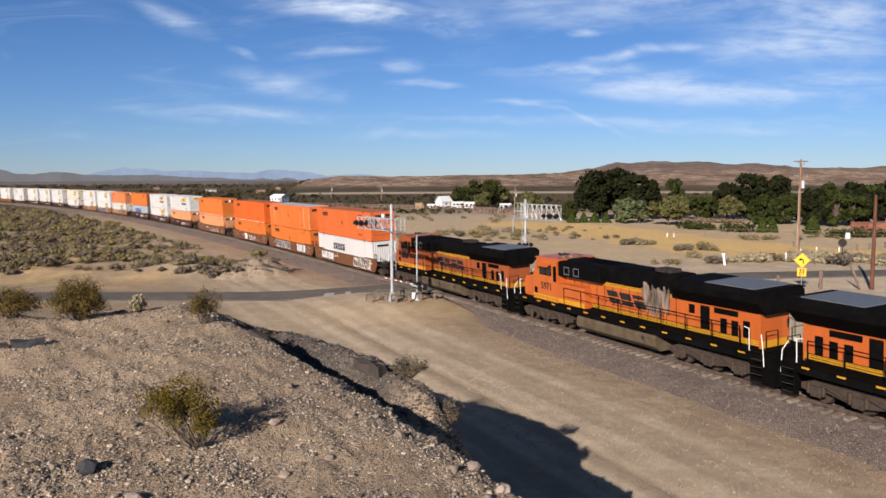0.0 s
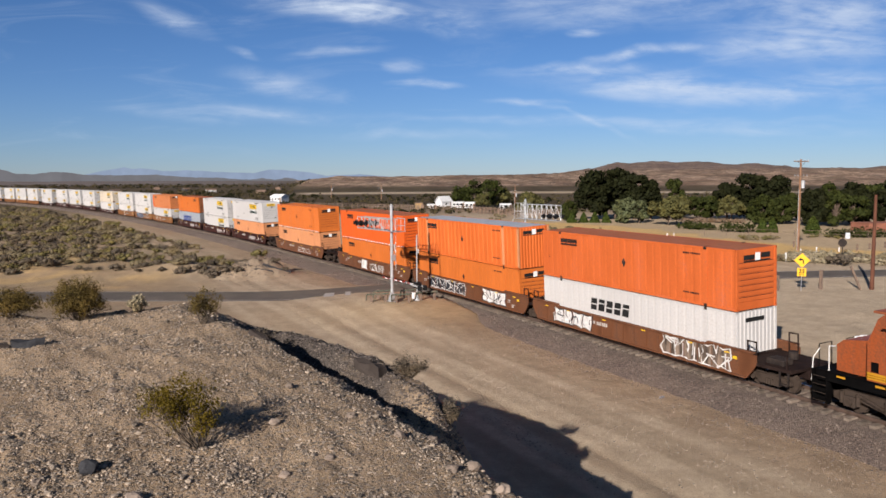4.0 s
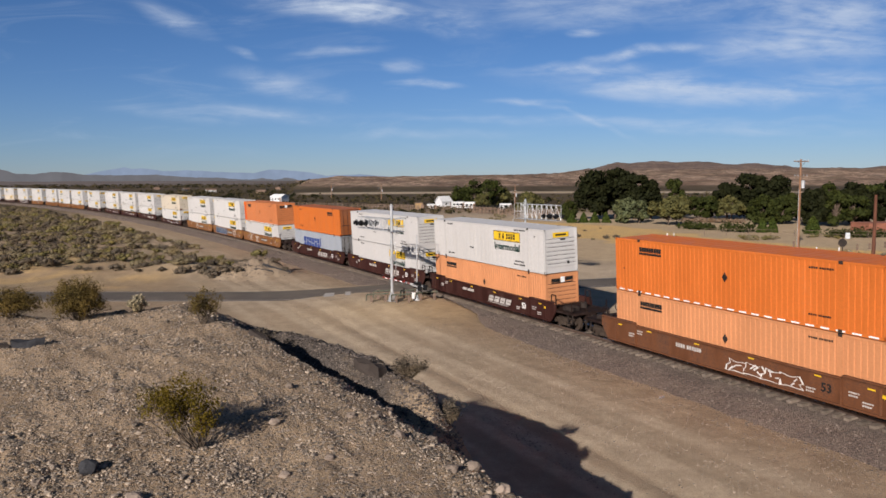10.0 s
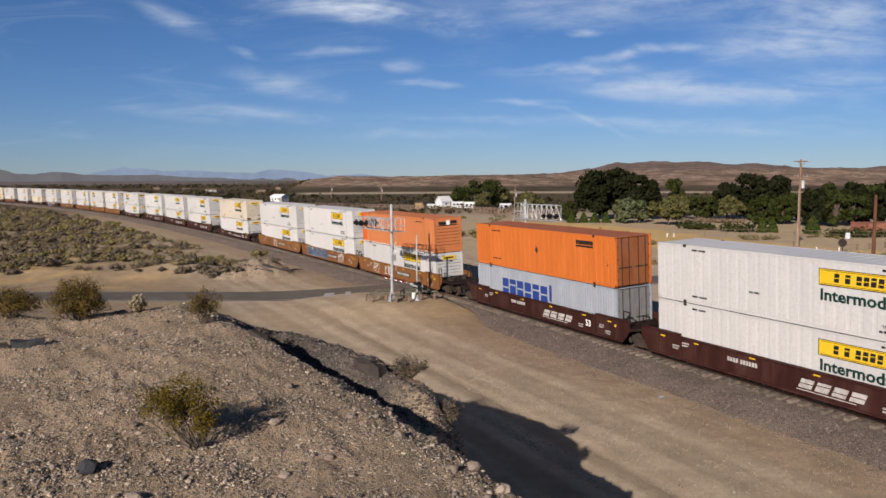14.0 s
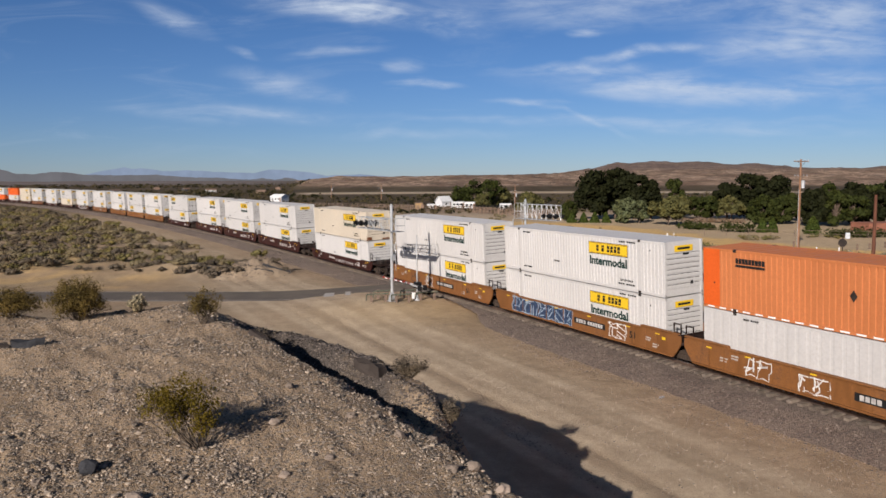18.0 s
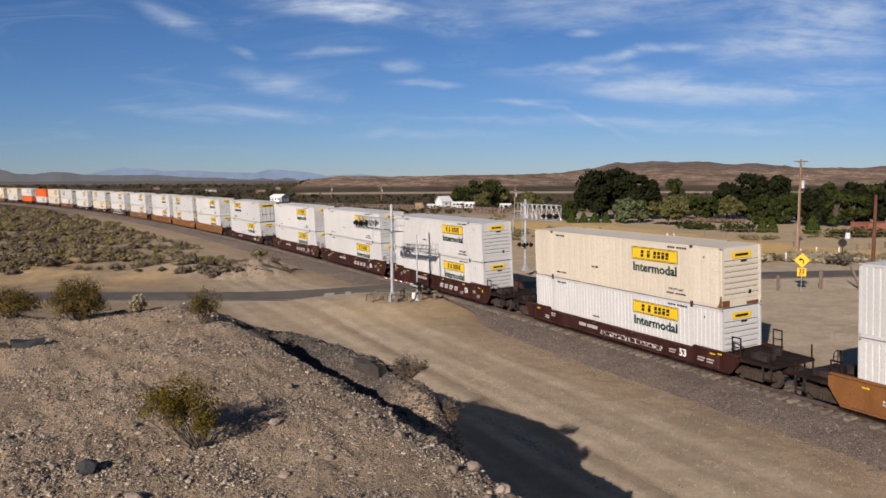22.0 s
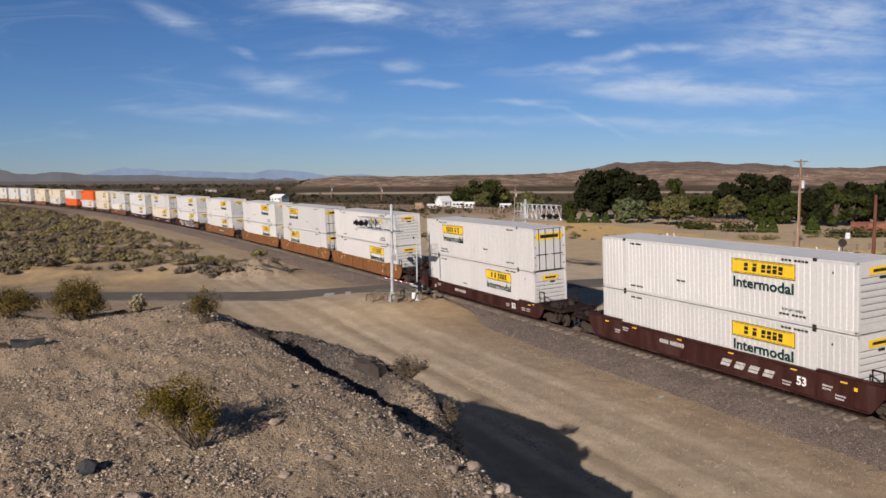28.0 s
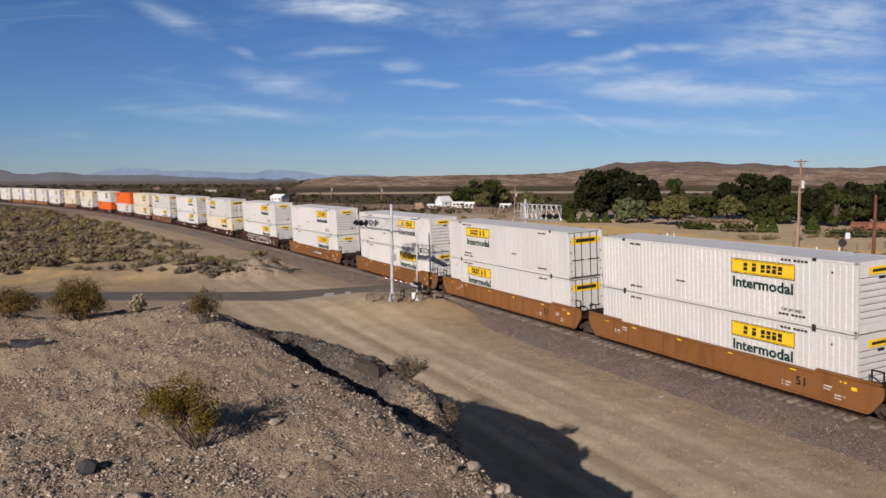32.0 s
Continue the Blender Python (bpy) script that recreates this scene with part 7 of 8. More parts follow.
# ---- level crossing ----
def crossing_signal(m, name_label, boards=True):
    """A mast with a lamp-carrying truss arm that reaches out along +x, 5.5 m above the road, with a railed ladder basket."""
    g = thing("crossing_signal", name_label, "crossing signal", "signals of the level crossing")
    g.matrix_basis = m
    part("mast", Shape().cyl((0, 0, 0.3), (0, 0, 7.35), 0.125, 0.11, n=16), "galvanised", g)
    part("pedestal", Shape().cyl((0, 0, 0.02), (0, 0, 0.10), 0.42, n=4).cyl((0, 0, 0.10), (0, 0, 0.75), 0.34, 0.14, n=4), "galvanised", g, "flared cast pedestal")
    part("mast_cap", Shape().cyl((0, 0, 7.35), (0, 0, 7.5), 0.14, 0.05, n=12), "galvanised", g)
    L, z0, z1 = 5.2, 5.45, 6.35 if boards else 6.95
    arm = Shape()
    for y in (-0.32, 0.32):
        arm.cyl((-0.15, y, z0), (L, y, z0), 0.04, n=8).cyl((-0.15, y, z1), (L, y, z1), 0.035, n=8)
        n = 7
        for k in range(n + 1):
            x = L * k / n
            arm.cyl((x, y, z0), (x, y, z1), 0.022, n=6)
            if k < n:
                a, b = (z0, z1) if k % 2 else (z1, z0)
                arm.cyl((x, y, a), (x + L / n, y, b), 0.02, n=6)
    for k in range(9):
        x = L * k / 8
        arm.cyl((x, -0.32, z0), (x, 0.32, z0), 0.02, n=6).cyl((x, -0.32, z1), (x, 0.32, z1), 0.02, n=6)
    part("truss_arm", arm, "galvanised", g, "galvanised lattice arm over the road")
    part("arm_walkway", Shape().box(0.1, L, -0.22, 0.22, z0 + 0.03, z0 + 0.06), "grille", g)
    bas = Shape()
    for x in (-0.15, -0.75, -1.35):
        for y in (-0.4, 0.4):
            bas.cyl((x, y, z0), (x, y, z1 + 0.1), 0.02, n=6)
    for z in (z0, (z0 + z1) / 2, z1 + 0.1):
        bas.tube([(-0.15, -0.4, z), (-1.35, -0.4, z), (-1.35, 0.4, z), (-0.15, 0.4, z)], 0.018)
    part("ladder_basket", bas, "galvanised", g)
    part("basket_floor", Shape().box(-1.35, -0.12, -0.4, 0.4, z0 - 0.02, z0 + 0.01), "grille", g)
    lad = Shape()
    for y in (-0.2, 0.2):
        lad.cyl((-0.28, y, 2.4), (-0.28, y, 6.3), 0.016, n=6)
    for k in range(12):
        lad.cyl((-0.28, -0.2, 2.5 + 0.32 * k), (-0.28, 0.2, 2.5 + 0.32 * k), 0.012, n=5)
    part("ladder", lad, "galvanised", g)

    def lamp_pair(x, z, facing, parent):
        bar = part("lamp_bar", Shape().cyl((x - 0.4, facing * 0.36, z), (x + 0.4, facing * 0.36, z), 0.025, n=6), "signal_black", parent)
        for q in (-0.38, 0.38):
            y0 = facing * 0.40
            lamp = part("lamp_hood", Shape().cyl((x + q, y0, z), (x + q, y0 + facing * 0.03, z), 0.25, n=20).cyl((x + q, y0 + facing * 0.03, z), (x + q, y0 + facing * 0.24, z), 0.14, 0.15, n=14), "signal_black", bar, "round black lamp backing and hood")
    for x in (L - 0.35, L - 1.35):
        for facing in (-1, 1):
            lamp_pair(x, z0 + 0.42, facing, g)
    for facing in (-1, 1):
        if not boards:
            lamp_pair(0.0, 2.75, facing, g)
            continue
        if facing > 0:
            continue
        xb = Shape()
        for e in (-1, 1):
            xb.beam((-0.30 * e, facing * 0.20, 3.78), (0.30 * e, facing * 0.20, 4.62), 0.02, 0.07, (1, 0, 0))
        part("crossbuck", xb, "mark_white", g, "white crossed boards")
    part("bell", Shape().cyl((0, 0, 7.5), (0, 0, 7.62), 0.09, 0.02, n=10), "signal_black", g)
    part("junction_box", Shape().cbox(-0.32, -0.12, -0.16, 0.16, 3.2, 3.65, 0.02), "galvanised", g)
    return g


ARM_TURN = math.degrees(math.atan2(4.6, -2.9))
crossing_signal(pose(-3.95, 59.5, 0.02, 0, 0, ARM_TURN), "galvanised cantilever crossing signal mast beside the road")
crossing_signal(pose(8.5, 80.6, -0.18, 0, 0, ARM_TURN + 180), "galvanised cantilever crossing signal mast across the line", False)


def crossing_gate(m):
    g = thing("crossing_gate", "lowered red and white crossing gate beside its mast", "crossing gate", "gates of the level crossing")
    g.matrix_basis = m
    part("mast", Shape().cyl((0, 0, 0.1), (0, 0, 5.1), 0.055, 0.05, n=12), "galvanised", g)
    part("base", Shape().cyl((0, 0, 0.0), (0, 0, 0.12), 0.25, n=8).cyl((0, 0, 0.12), (0, 0, 0.5), 0.13, 0.07, n=10), "galvanised", g)
    part("mechanism", Shape().cbox(-0.25, 0.25, -0.28, 0.18, 0.95, 1.45, 0.04), "signal_black", g)
    part("counterweight", Shape().cbox(-0.95, -0.45, -0.34, -0.24, 0.85, 1.25, 0.03).cbox(-0.95, -0.45, 0.14, 0.24, 0.85, 1.25, 0.03), "signal_black", g)
    part("support_arm", Shape().beam((-0.6, -0.29, 1.1), (0.8, -0.29, 1.22), 0.03, 0.14).beam((-0.6, 0.19, 1.1), (0.8, 0.19, 1.22), 0.03, 0.14), "galvanised", g)
    n = 12
    for k in range(n):
        part("gate_stripe", Shape().box(0.7 + k * 0.42, 0.7 + (k + 1) * 0.42, -0.03, 0.0, 1.17, 1.25), "red_paint" if k % 2 else "mark_white", g)
    for x in (2.0, 3.6, 5.5):
        part("gate_lamp", Shape().cyl((x, -0.015, 1.26), (x, -0.015, 1.36), 0.05, n=10), "red_glass", g)
    part("cable_box", Shape().cbox(0.35, 0.60, -0.12, 0.12, 0.05, 0.55, 0.02), "mark_white", g)
    return g


crossing_gate(pose(-2.05, 60.0, 0.02, 0, 0, ARM_TURN))


def guard_hoop(x, y, turn, length):
    g = thing("guard_rail", "low dark pipe guard rail on wooden posts", "guard rail", "guard rails at the crossing")
    g.matrix_basis = pose(x, y, float(ground_level(x, y)), 0, 0, turn)
    part("pipe", Shape().tube([(-length / 2 - 0.2, 0.3, 0.1), (-length / 2 - 0.2, 0, 0.62), (length / 2, 0, 0.66)], 0.055, 8), "guard_rail", g)
    for e in (-0.38, 0.36):
        part("post", Shape().cbox(e * length - 0.09, e * length + 0.09, 0.07, 0.25, -0.2, 0.74, 0.015), "post_wood", g)
    return g


for x, y, turn, L in ((-4.95, 59.2, 12, 1.5), (-3.1, 58.9, 8, 1.3), (-4.6, 60.9, 14, 1.4), (-1.2, 60.0, 15, 1.5), (-2.6, 61.2, 14, 1.2)):
    guard_hoop(x, y, turn, L)


# ---- posts, poles and signs ----
def utility_pole(x, y, h, mat, label, arms=True):
    g = thing("utility_pole", label, "utility pole", "utility poles")
    z0 = float(ground_level(x, y)) - 0.2
    g.matrix_basis = pose(x, y, z0, 0, 0, 12)
    part("pole", Shape().cyl((0, 0, 0), (0, 0, h), 0.19, 0.12, n=14), mat, g)
    if arms:
        for z, L in ((h - 0.25, 2.3), (h - 2.3, 2.0)):
            a = part("crossarm", Shape().cbox(-L / 2, L / 2, -0.16, -0.04 if z > h - 1 else -0.05, z - 0.07, z + 0.07, 0.01), "post_wood", g)
            for q in (-0.92, -0.45, 0.45, 0.92):
                part("insulator", Shape().cyl((q * L / 2, -0.1, z + 0.06), (q * L / 2, -0.1, z + 0.24), 0.055, 0.03, n=8), "galvanised", a)
        part("brace", Shape().beam((-0.6, -0.12, h - 0.3), (0, -0.14, h - 0.9), 0.03).beam((0.6, -0.12, h - 0.3), (0, -0.14, h - 0.9), 0.03), "steel_dark", g)
        part("transformer", Shape().cyl((0.42, 0, h - 3.9), (0.42, 0, h - 2.9), 0.26, n=14).cyl((0.42, 0, h - 2.9), (0.42, 0, h - 2.8), 0.22, 0.1, n=12).box(0.1, 0.3, -0.06, 0.06, h - 3.6, h - 3.1), "galvanised", g, "pale grey pole transformer")
        part("conduit", Shape().cyl((-0.2, -0.06, 0), (-0.2, -0.06, h - 4), 0.03, n=6), "galvanised", g)
    return g


utility_pole(48.6, 106.5, 12.6, "pole_wood", "tall brown wooden utility pole with crossarms")
utility_pole(38.5, 69.5, 8.7, "pole_rust", "plain reddish-brown pole beside the road", False)
_lean = thing("leaning_post", "dark leaning timber brace beside a pole", "post")
_lean.matrix_basis = pose(37.7, 69.9, float(ground_level(37.7, 69.9)), 0, -24, 0)
part("timber", Shape().cbox(-0.09, 0.09, -0.09, 0.09, -0.1, 2.3, 0.015), "post_wood", _lean)
for x, y, h in ((9, 300, 8.5), (23, 250, 8.5), (-30, 380, 8), (-60, 420, 8), (60, 300, 8)):
    utility_pole(x, y, h, "pole_wood", "distant wooden utility pole with crossarms")


def post(name, label, x, y, w, h, mat, cap=None):
    g = thing(name, label, "post")
    g.matrix_basis = pose(x, y, float(ground_level(x, y)) - 0.1, 0, 0, 20)
    part("shaft", Shape().cbox(-w / 2, w / 2, -w / 2, w / 2, 0, h + 0.1, w * 0.12), mat, g)
    if cap:
        part("cap", Shape().cbox(-w * 0.8, w * 0.8, -w * 0.8, w * 0.8, h + 0.1, h + 0.25, 0.02), cap, g)
    return g


post("wooden_post", "short dark wooden post beside the road", 33.9, 69.5, 0.24, 1.75, "post_wood")
post("wooden_post", "short dark wooden post beside the road", 29.7, 68.7, 0.18, 1.35, "post_wood")
post("wooden_post", "short dark wooden post beside the road", 44.5, 72.5, 0.2, 1.3, "post_wood")
for x, y in ((56.5, 106), (59.0, 107.5), (50.5, 112), (62, 109)):
    post("wooden_post", "short dark wooden post in the brush", x, y, 0.2, 0.9, "post_wood")
for x, y, h in ((40.7, 92.2, 1.4), (46.5, 101, 0.9), (49.5, 103, 0.9), (38.0, 132, 0.8), (39.2, 132.2, 0.8), (53.0, 104, 0.8)):
    post("marker_post", "white marker post in the brush", x, y, 0.10, h * 0.8, "mark_white")
mark = post("marker_post", "leaning white marker post beside the field", 32.5, 89.5, 0.2, 1.25, "mark_white", "mark_white")
mark.matrix_basis = pose(32.5, 89.5, float(ground_level(32.5, 89.5)) - 0.1, 0, -10, 20)
post("marker_post", "slim pale post in the dry field", 12.1, 135, 0.14, 3.0, "galvanised")


def road_sign():
    g = thing("road_sign", "yellow diamond curve sign with a 25 plate", "road sign")
    x, y = 31.45, 68.0
    g.matrix_basis = pose(x, y, float(ground_level(x, y)) - 0.1, 0, 0, -24)
    part("post", Shape().cyl((0, 0, 0), (0, 0, 3.35), 0.025, n=8), "galvanised", g)
    d, zc = 0.64, 2.86
    dia = part("diamond", Shape().prism([(0, zc - d), (d, zc), (0, zc + d), (-d, zc)], -0.05, -0.035), "sign_yellow", g)
    arrow = Shape().prism([(0.05, zc - 0.30), (0.16, zc - 0.30), (0.16, zc + 0.02), (0.05, zc + 0.13), (-0.08, zc + 0.13), (-0.08, zc + 0.25), (-0.30, zc + 0.07), (-0.08, zc - 0.11), (-0.08, zc + 0.01), (0.05, zc + 0.01)], -0.058, -0.051)
    part("arrow", arrow, "mark_black", dia)
    plate = part("speed_plate", Shape().cbox(-0.36, 0.36, -0.05, -0.035, 1.46, 2.18, 0.004), "sign_yellow", g)
    lettering("25", 0.52, "mark_black", plate, Matrix.Translation((0, -0.056, 1.74)) @ Matrix.Rotation(math.pi / 2, 4, "X"), "painted_number")
    lettering("M.P.H.", 0.16, "mark_black", plate, Matrix.Translation((0, -0.056, 1.54)) @ Matrix.Rotation(math.pi / 2, 4, "X"), "painted_word")


road_sign()


def stop_back():
    g = thing("stop_sign", "grey back of an octagonal sign on a steel post", "road sign")
    x, y = 47.0, 91.5
    g.matrix_basis = pose(x, y, float(ground_level(x, y)) - 0.1, 0, 0, -20)
    part("post", Shape().cyl((0, 0, 0), (0, 0, 3.0), 0.06, n=8), "steel_dark", g)
    part("panel", Shape().prism([(0.5 * math.cos(radians(22.5 + 45 * k)), 2.4 + 0.5 * math.sin(radians(22.5 + 45 * k))) for k in range(8)], -0.02, 0.02), "steel_dark", g, "dark octagonal panel")
    part("box", Shape().cbox(0.25, 0.75, -0.2, 0.2, 2.9, 3.6, 0.03), "galvanised", g, "pale metal box")


stop_back()


M["hay"] = surf("hay", (0.34, 0.22, 0.10), 0.95, var=0.25, scale=2, bump=0.5)


# ---- farm and houses beyond the line ----
def house(name, label, x, y, w, d, h, turn, wall_mat, roof_mat, windows=2, pitch=0.35, category="house"):
    g = thing(name, label, category, "buildings of the settlement")
    g.matrix_basis = pose(x, y, float(ground_level(x, y)) - 0.1, 0, 0, turn)
    wall = part("wall", Shape().cbox(-w / 2, w / 2, -d / 2, d / 2, 0, h, 0.02), wall_mat, g)
    r = d * pitch
    if pitch > 0.05:
        roof = part("roof", Shape().section([(-d / 2 - 0.3, h - 0.05), (0, h + r), (d / 2 + 0.3, h - 0.05), (d / 2 + 0.3, h + 0.08), (0, h + r + 0.14), (-d / 2 - 0.3, h + 0.08)], -w / 2 - 0.25, w / 2 + 0.25), roof_mat, g)
        part("gable", Shape().section([(-d / 2, h - 0.02), (d / 2, h - 0.02), (0, h + r)], -w / 2, w / 2), wall_mat, g)
    else:
        part("roof", Shape().cbox(-w / 2 - 0.08, w / 2 + 0.08, -d / 2 - 0.08, d / 2 + 0.08, h, h + 0.15, 0.04), roof_mat, g)
    for k in range(windows):
        xx = -w / 2 + w * (k + 0.7) / (windows + 0.6)
        wd = part("window", Shape().cbox(xx - 0.5, xx + 0.5, -d / 2 - 0.04, -d / 2 + 0.02, h * 0.42, h * 0.80, 0.01), "mark_white", g)
        part("pane", Shape().box(xx - 0.42, xx + 0.42, -d / 2 - 0.05, -d / 2 - 0.03, h * 0.46, h * 0.76), "glass_dark", wd)
    part("door", Shape().cbox(w * 0.32, w * 0.32 + 0.9, -d / 2 - 0.05, -d / 2 + 0.02, 0.1, min(2.1, h * 0.85), 0.01), "shed_brown", g)
    return g


house("farmhouse", "small white house with a pale gabled roof", -74.5, 356, 6.5, 5, 2.4, -30, "plaster_white", "mark_white", 3, 0.22)
house("travel_trailer", "white travel trailer parked at the farm", 5.0, 274, 4.2, 2.2, 2.1, 8, "plaster_white", "plaster_white", 3, 0, "trailer")
house("travel_trailer", "white travel trailer parked at the farm", 9.3, 271, 3.6, 2.2, 2.1, -10, "plaster_white", "plaster_white", 2, 0, "trailer")
house("travel_trailer", "white box trailer behind a fence", 20.4, 256, 3.6, 2.3, 1.9, 5, "plaster_white", "plaster_white", 1, 0, "trailer")
house("shed", "white-roofed shed among the trees", 0.2, 285, 4.6, 4.2, 1.9, 35, "plaster_white", "plaster_white", 1, 0.45, "shed")
house("shed", "small white shed beside the corral", -4.2, 268, 2.6, 2.2, 1.5, 5, "plaster_white", "plaster_white", 1, 0, "shed")
house("shed", "tan stacked hay under a low roof", -8.2, 262, 2.3, 2.6, 2.2, 5, "hay", "shed_brown", 0, 0, "shed")
house("brick_wall_house", "low red-brown building behind the hedge", 83, 146, 11, 5, 1.5, 10, "brick_red", "brick_red", 0, 0)
for k, (x, y, w, c) in enumerate(((-130, 560, 16, "shed_brown"), (-190, 640, 20, "plaster_white"), (-230, 700, 14, "roof_dark"), (-260, 620, 24, "roof_dark"), (-160, 760, 16, "shed_brown"), (-300, 820, 30, "shed_brown"))):
    house("far_house", "low house far across the valley", x, y, w * 0.4, 5, 1.7, k * 23, c, "shed_brown", 2, 0.2)


def corral(label, pts, h, spacing, mat, rails=2, thick=0.18):
    g = thing("fence", label, "fence", "fences of the farm")
    for (ax, ay), (bx, by) in zip(pts, pts[1:]):
        n = max(1, int(math.dist((ax, ay), (bx, by)) / spacing))
        za, zb = float(ground_level(ax, ay)), float(ground_level(bx, by))
        for k in range(n + 1):
            t = k / n
            x, y = ax + (bx - ax) * t, ay + (by - ay) * t
            z = float(ground_level(x, y))
            part("post", Shape().box(x - thick / 2, x + thick / 2, y - thick / 2, y + thick / 2, z - 0.2, z + h), mat, g)
        for q in range(rails):
            f = (q + 1) / rails * 0.92
            part("rail", Shape().beam((ax, ay, za + h * f), (bx, by, zb + h * f), thick / 3, thick * 0.55), mat, g)
    return g


corral("dark wooden corral fence on dry ground", [(-26, 262), (-6, 250), (8, 240), (18, 226), (30, 216)], 1.7, 2.4, "post_wood", 3)
corral("brown wooden corral fence with close rails", [(8, 232), (20, 208), (30, 203)], 1.8, 2.0, "shed_brown", 4)
corral("low wire fence on wooden posts", [(46, 137), (56, 133), (66, 128), (80, 125)], 1.2, 3.0, "post_wood", 2, 0.07)
corral("dark wooden corral fence on dry ground", [(-58, 296), (-34, 276), (-8, 258)], 1.6, 2.4, "post_wood", 3)
corral("dark pipe corral pens beside the farm", [(-44, 292), (-22, 286), (-4, 276), (-12, 266)], 1.7, 2.0, "steel_dark", 3, 0.14)
corral("long black plank fence before the trailers", [(5, 252), (14, 246), (24, 240)], 1.9, 1.5, "signal_black", 5, 0.2)


def far_scrub():
    """Trees and scrub across the valley, too far to tell apart."""
    rng = random.Random(61)
    sh, dark, spots = Shape(), Shape(), []
    for _ in range(3600):
        d = 225 + 480 * rng.random() ** 1.3
        x = rng.uniform(-0.56, 0.6) * d
        r = rng.uniform(0.6, 1.3) if d < 420 else rng.uniform(0.9, 2.1)
        if float(track_coords(x, d)[1]) > 20 and not (d > 450 and x / d > -0.19):
            spots.append((x, d, r))
    for _ in range(520):
        d = rng.uniform(880, 1500)
        spots.append((rng.uniform(-0.60, -0.17) * d, d, rng.uniform(1.6, 3.4)))
    for (x, d, r), z in zip(spots, ground_levels(spots)):
        leaf_cloud(dark if rng.random() < 0.4 else sh, (x, d, z + r * 0.5), r, 16, 0.28 * r + 0.15, rng, 0.6)
    tagged(quick("far_scrub", sh, "leaf_far"), "brown scrub across the far valley", "scrub", kind="stuff")
    tagged(quick("far_trees", dark, "leaf_dark"), "dark trees across the far valley", "trees", kind="stuff")


far_scrub()


# ---- far mountains, a glowing backdrop at the world's edge with haze in its colours ----
def haze_glow_mat(name, col):
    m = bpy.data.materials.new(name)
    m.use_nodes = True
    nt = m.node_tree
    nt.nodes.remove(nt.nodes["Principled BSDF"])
    # the range glows by itself: its daylight and haze are this one colour
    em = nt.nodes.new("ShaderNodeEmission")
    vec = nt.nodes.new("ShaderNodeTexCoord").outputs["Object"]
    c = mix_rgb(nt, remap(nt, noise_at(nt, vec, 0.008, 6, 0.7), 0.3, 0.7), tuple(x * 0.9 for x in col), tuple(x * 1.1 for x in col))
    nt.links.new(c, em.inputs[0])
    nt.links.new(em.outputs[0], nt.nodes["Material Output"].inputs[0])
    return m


def mountains(dist, peaks, col, seed, label, name):
    M[name] = haze_glow_mat(name, col)
    rng = np.random.RandomState(seed)
    az = np.linspace(peaks[0][0], peaks[-1][0], 420)
    h = np.interp(az, [p[0] for p in peaks], [p[1] for p in peaks])
    jag = np.interp(az, np.linspace(az[0], az[-1], 90), rng.uniform(-1, 1, 90)) + 0.4 * rng.uniform(-1, 1, 420)
    h = h + 1.6 * jag
    vs, fs = [], []
    for a, q in zip(az.tolist(), h.tolist()):
        vs += [(dist * math.sin(a), dist * math.cos(a), -20.0), (dist * math.sin(a), dist * math.cos(a), q)]
    fs = [(2 * k, 2 * k + 2, 2 * k + 3, 2 * k + 1) for k in range(len(az) - 1)]
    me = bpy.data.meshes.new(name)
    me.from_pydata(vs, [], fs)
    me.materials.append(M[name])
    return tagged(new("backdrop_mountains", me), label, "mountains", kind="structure")


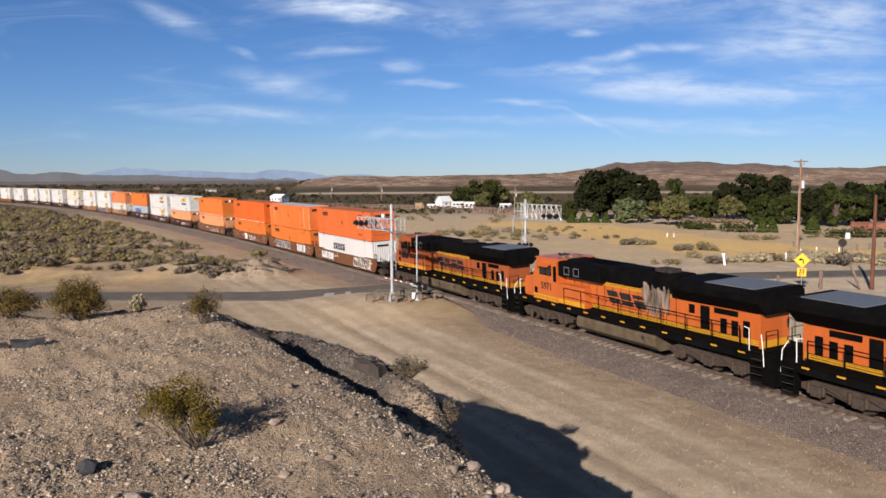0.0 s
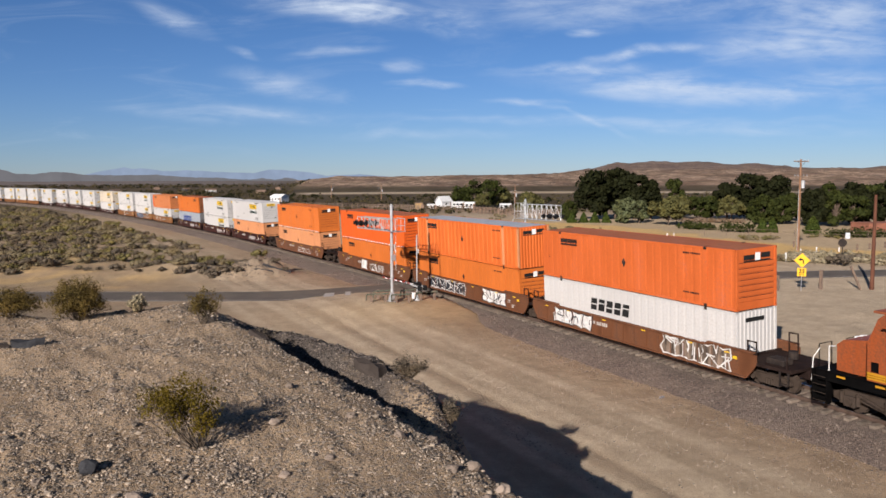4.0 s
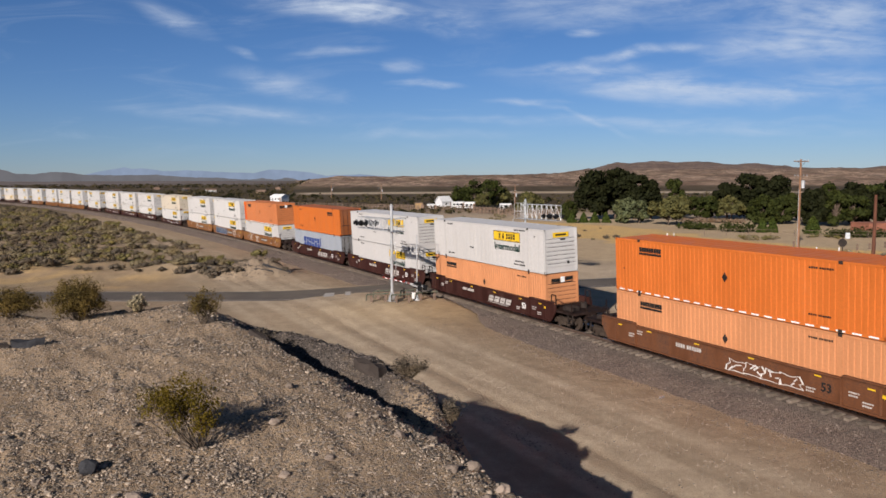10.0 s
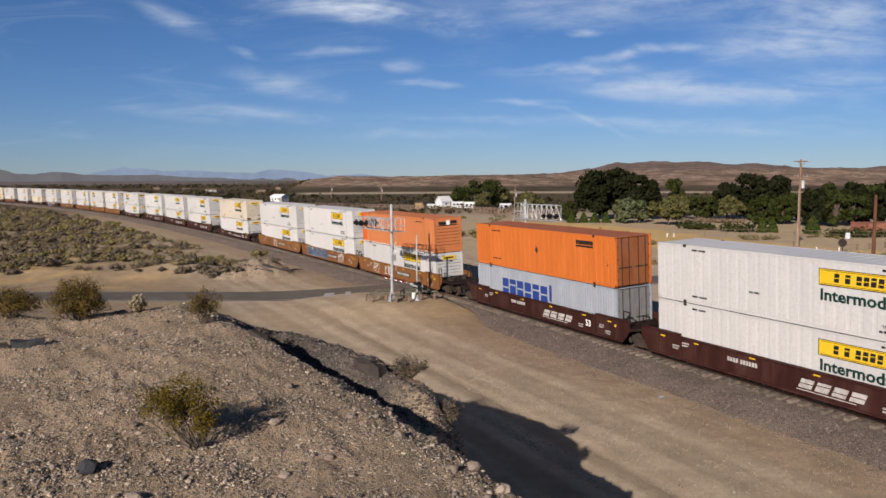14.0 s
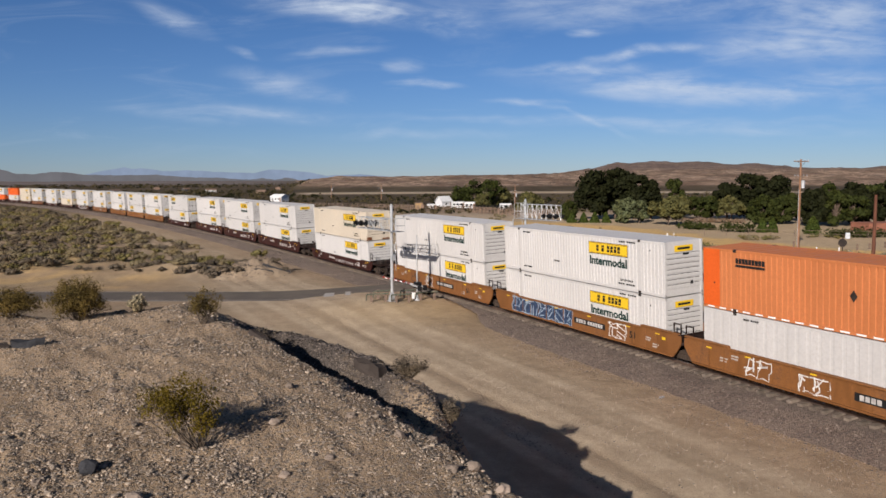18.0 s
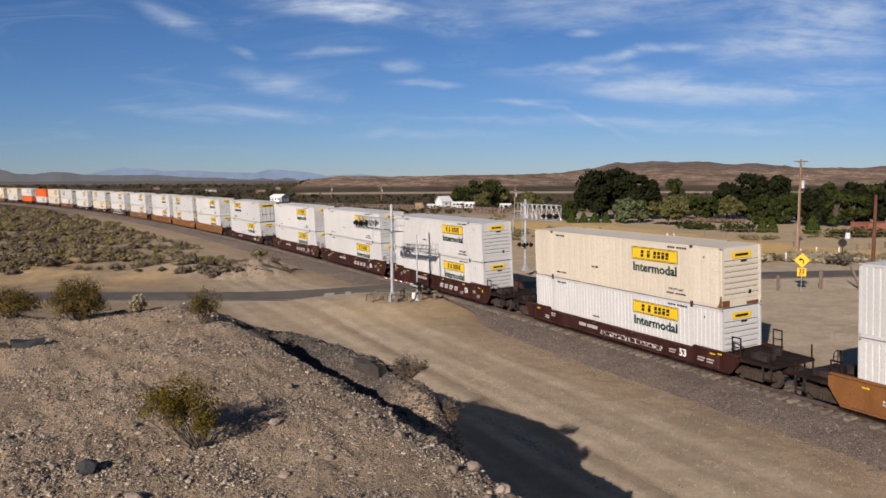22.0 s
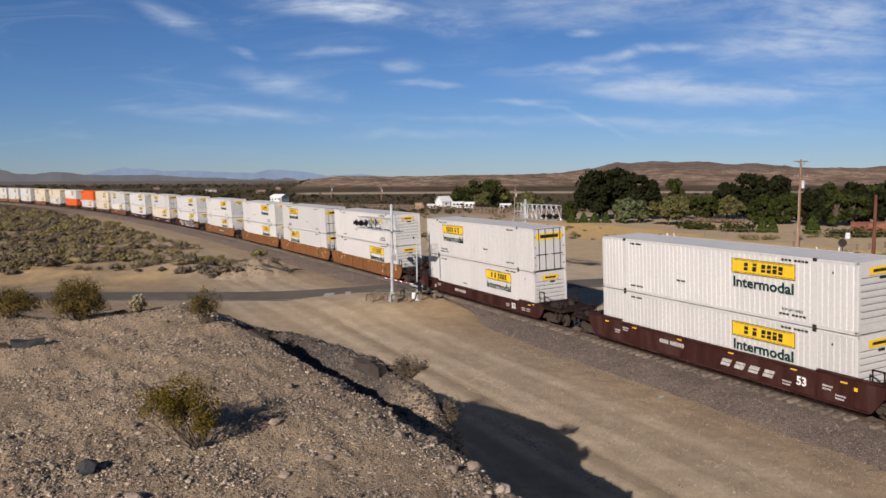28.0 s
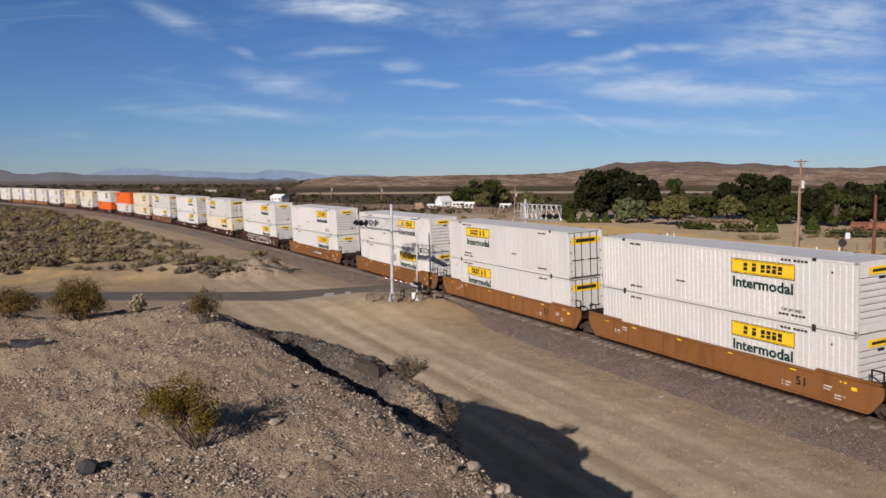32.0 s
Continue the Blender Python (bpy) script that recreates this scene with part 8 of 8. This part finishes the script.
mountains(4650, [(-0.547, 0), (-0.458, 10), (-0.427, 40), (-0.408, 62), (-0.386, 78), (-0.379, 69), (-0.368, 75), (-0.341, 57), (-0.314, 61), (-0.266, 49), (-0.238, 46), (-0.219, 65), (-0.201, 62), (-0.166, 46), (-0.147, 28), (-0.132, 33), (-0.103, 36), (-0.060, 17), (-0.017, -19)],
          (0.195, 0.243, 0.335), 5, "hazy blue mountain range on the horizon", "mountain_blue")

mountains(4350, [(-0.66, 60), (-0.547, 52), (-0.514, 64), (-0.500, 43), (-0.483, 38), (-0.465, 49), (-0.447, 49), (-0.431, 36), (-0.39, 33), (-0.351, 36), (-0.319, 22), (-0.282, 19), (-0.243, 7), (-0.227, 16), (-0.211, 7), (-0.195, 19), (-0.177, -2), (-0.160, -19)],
          (0.124, 0.121, 0.132), 6, "desert hills greyed by haze beyond the valley", "hills_grey")

# ---- railway ties, the nearest one by one ----
_t = random.Random(21)
_far = Shape()
_s = S0
while _s < S1:
    m = tie_pose(_s, _t)
    if -45 < _s < 118:
        share("tie", TIE_MESH, railway, m)
    elif -130 < _s < 330:
        _far.add([m @ Vector(v) for v in TIE_BOX.v], TIE_BOX.f)
    _s += 0.56
tagged(part("far_ties", _far, "tie_wood", railway), kind="stuff")


def crossing_panels():
    """Concrete planks between and beside the rails, where the road goes over."""
    for lo, hi in ((-1.75, -0.86), (-0.62, 0.62), (0.86, 1.75)):
        for k in range(4):
            a = 7.6 + k * 1.75
            part("crossing_panel", rail_band([(lo, -0.2), (lo, -0.02), (hi, -0.02), (hi, -0.2)], a, a + 1.7, 0.85), "asphalt", railway, "dark concrete crossing panel")


crossing_panels()


def motions():
    """The train rolls by at an even speed, from start to end."""
    times = [float(t) for t in range(33)]
    for car, s in cars:
        walk(car, [(t, ride(s - gone(t))) for t in times])
    for box, s, z, turned in boxes:
        walk(box, [(t, ride(s - gone(t), z, turned)) for t in times])
    for engine, s, turned in locos:
        walk(engine, [(t, ride(s - gone(t), 0.0, turned, 7.1)) for t in times])


motions()
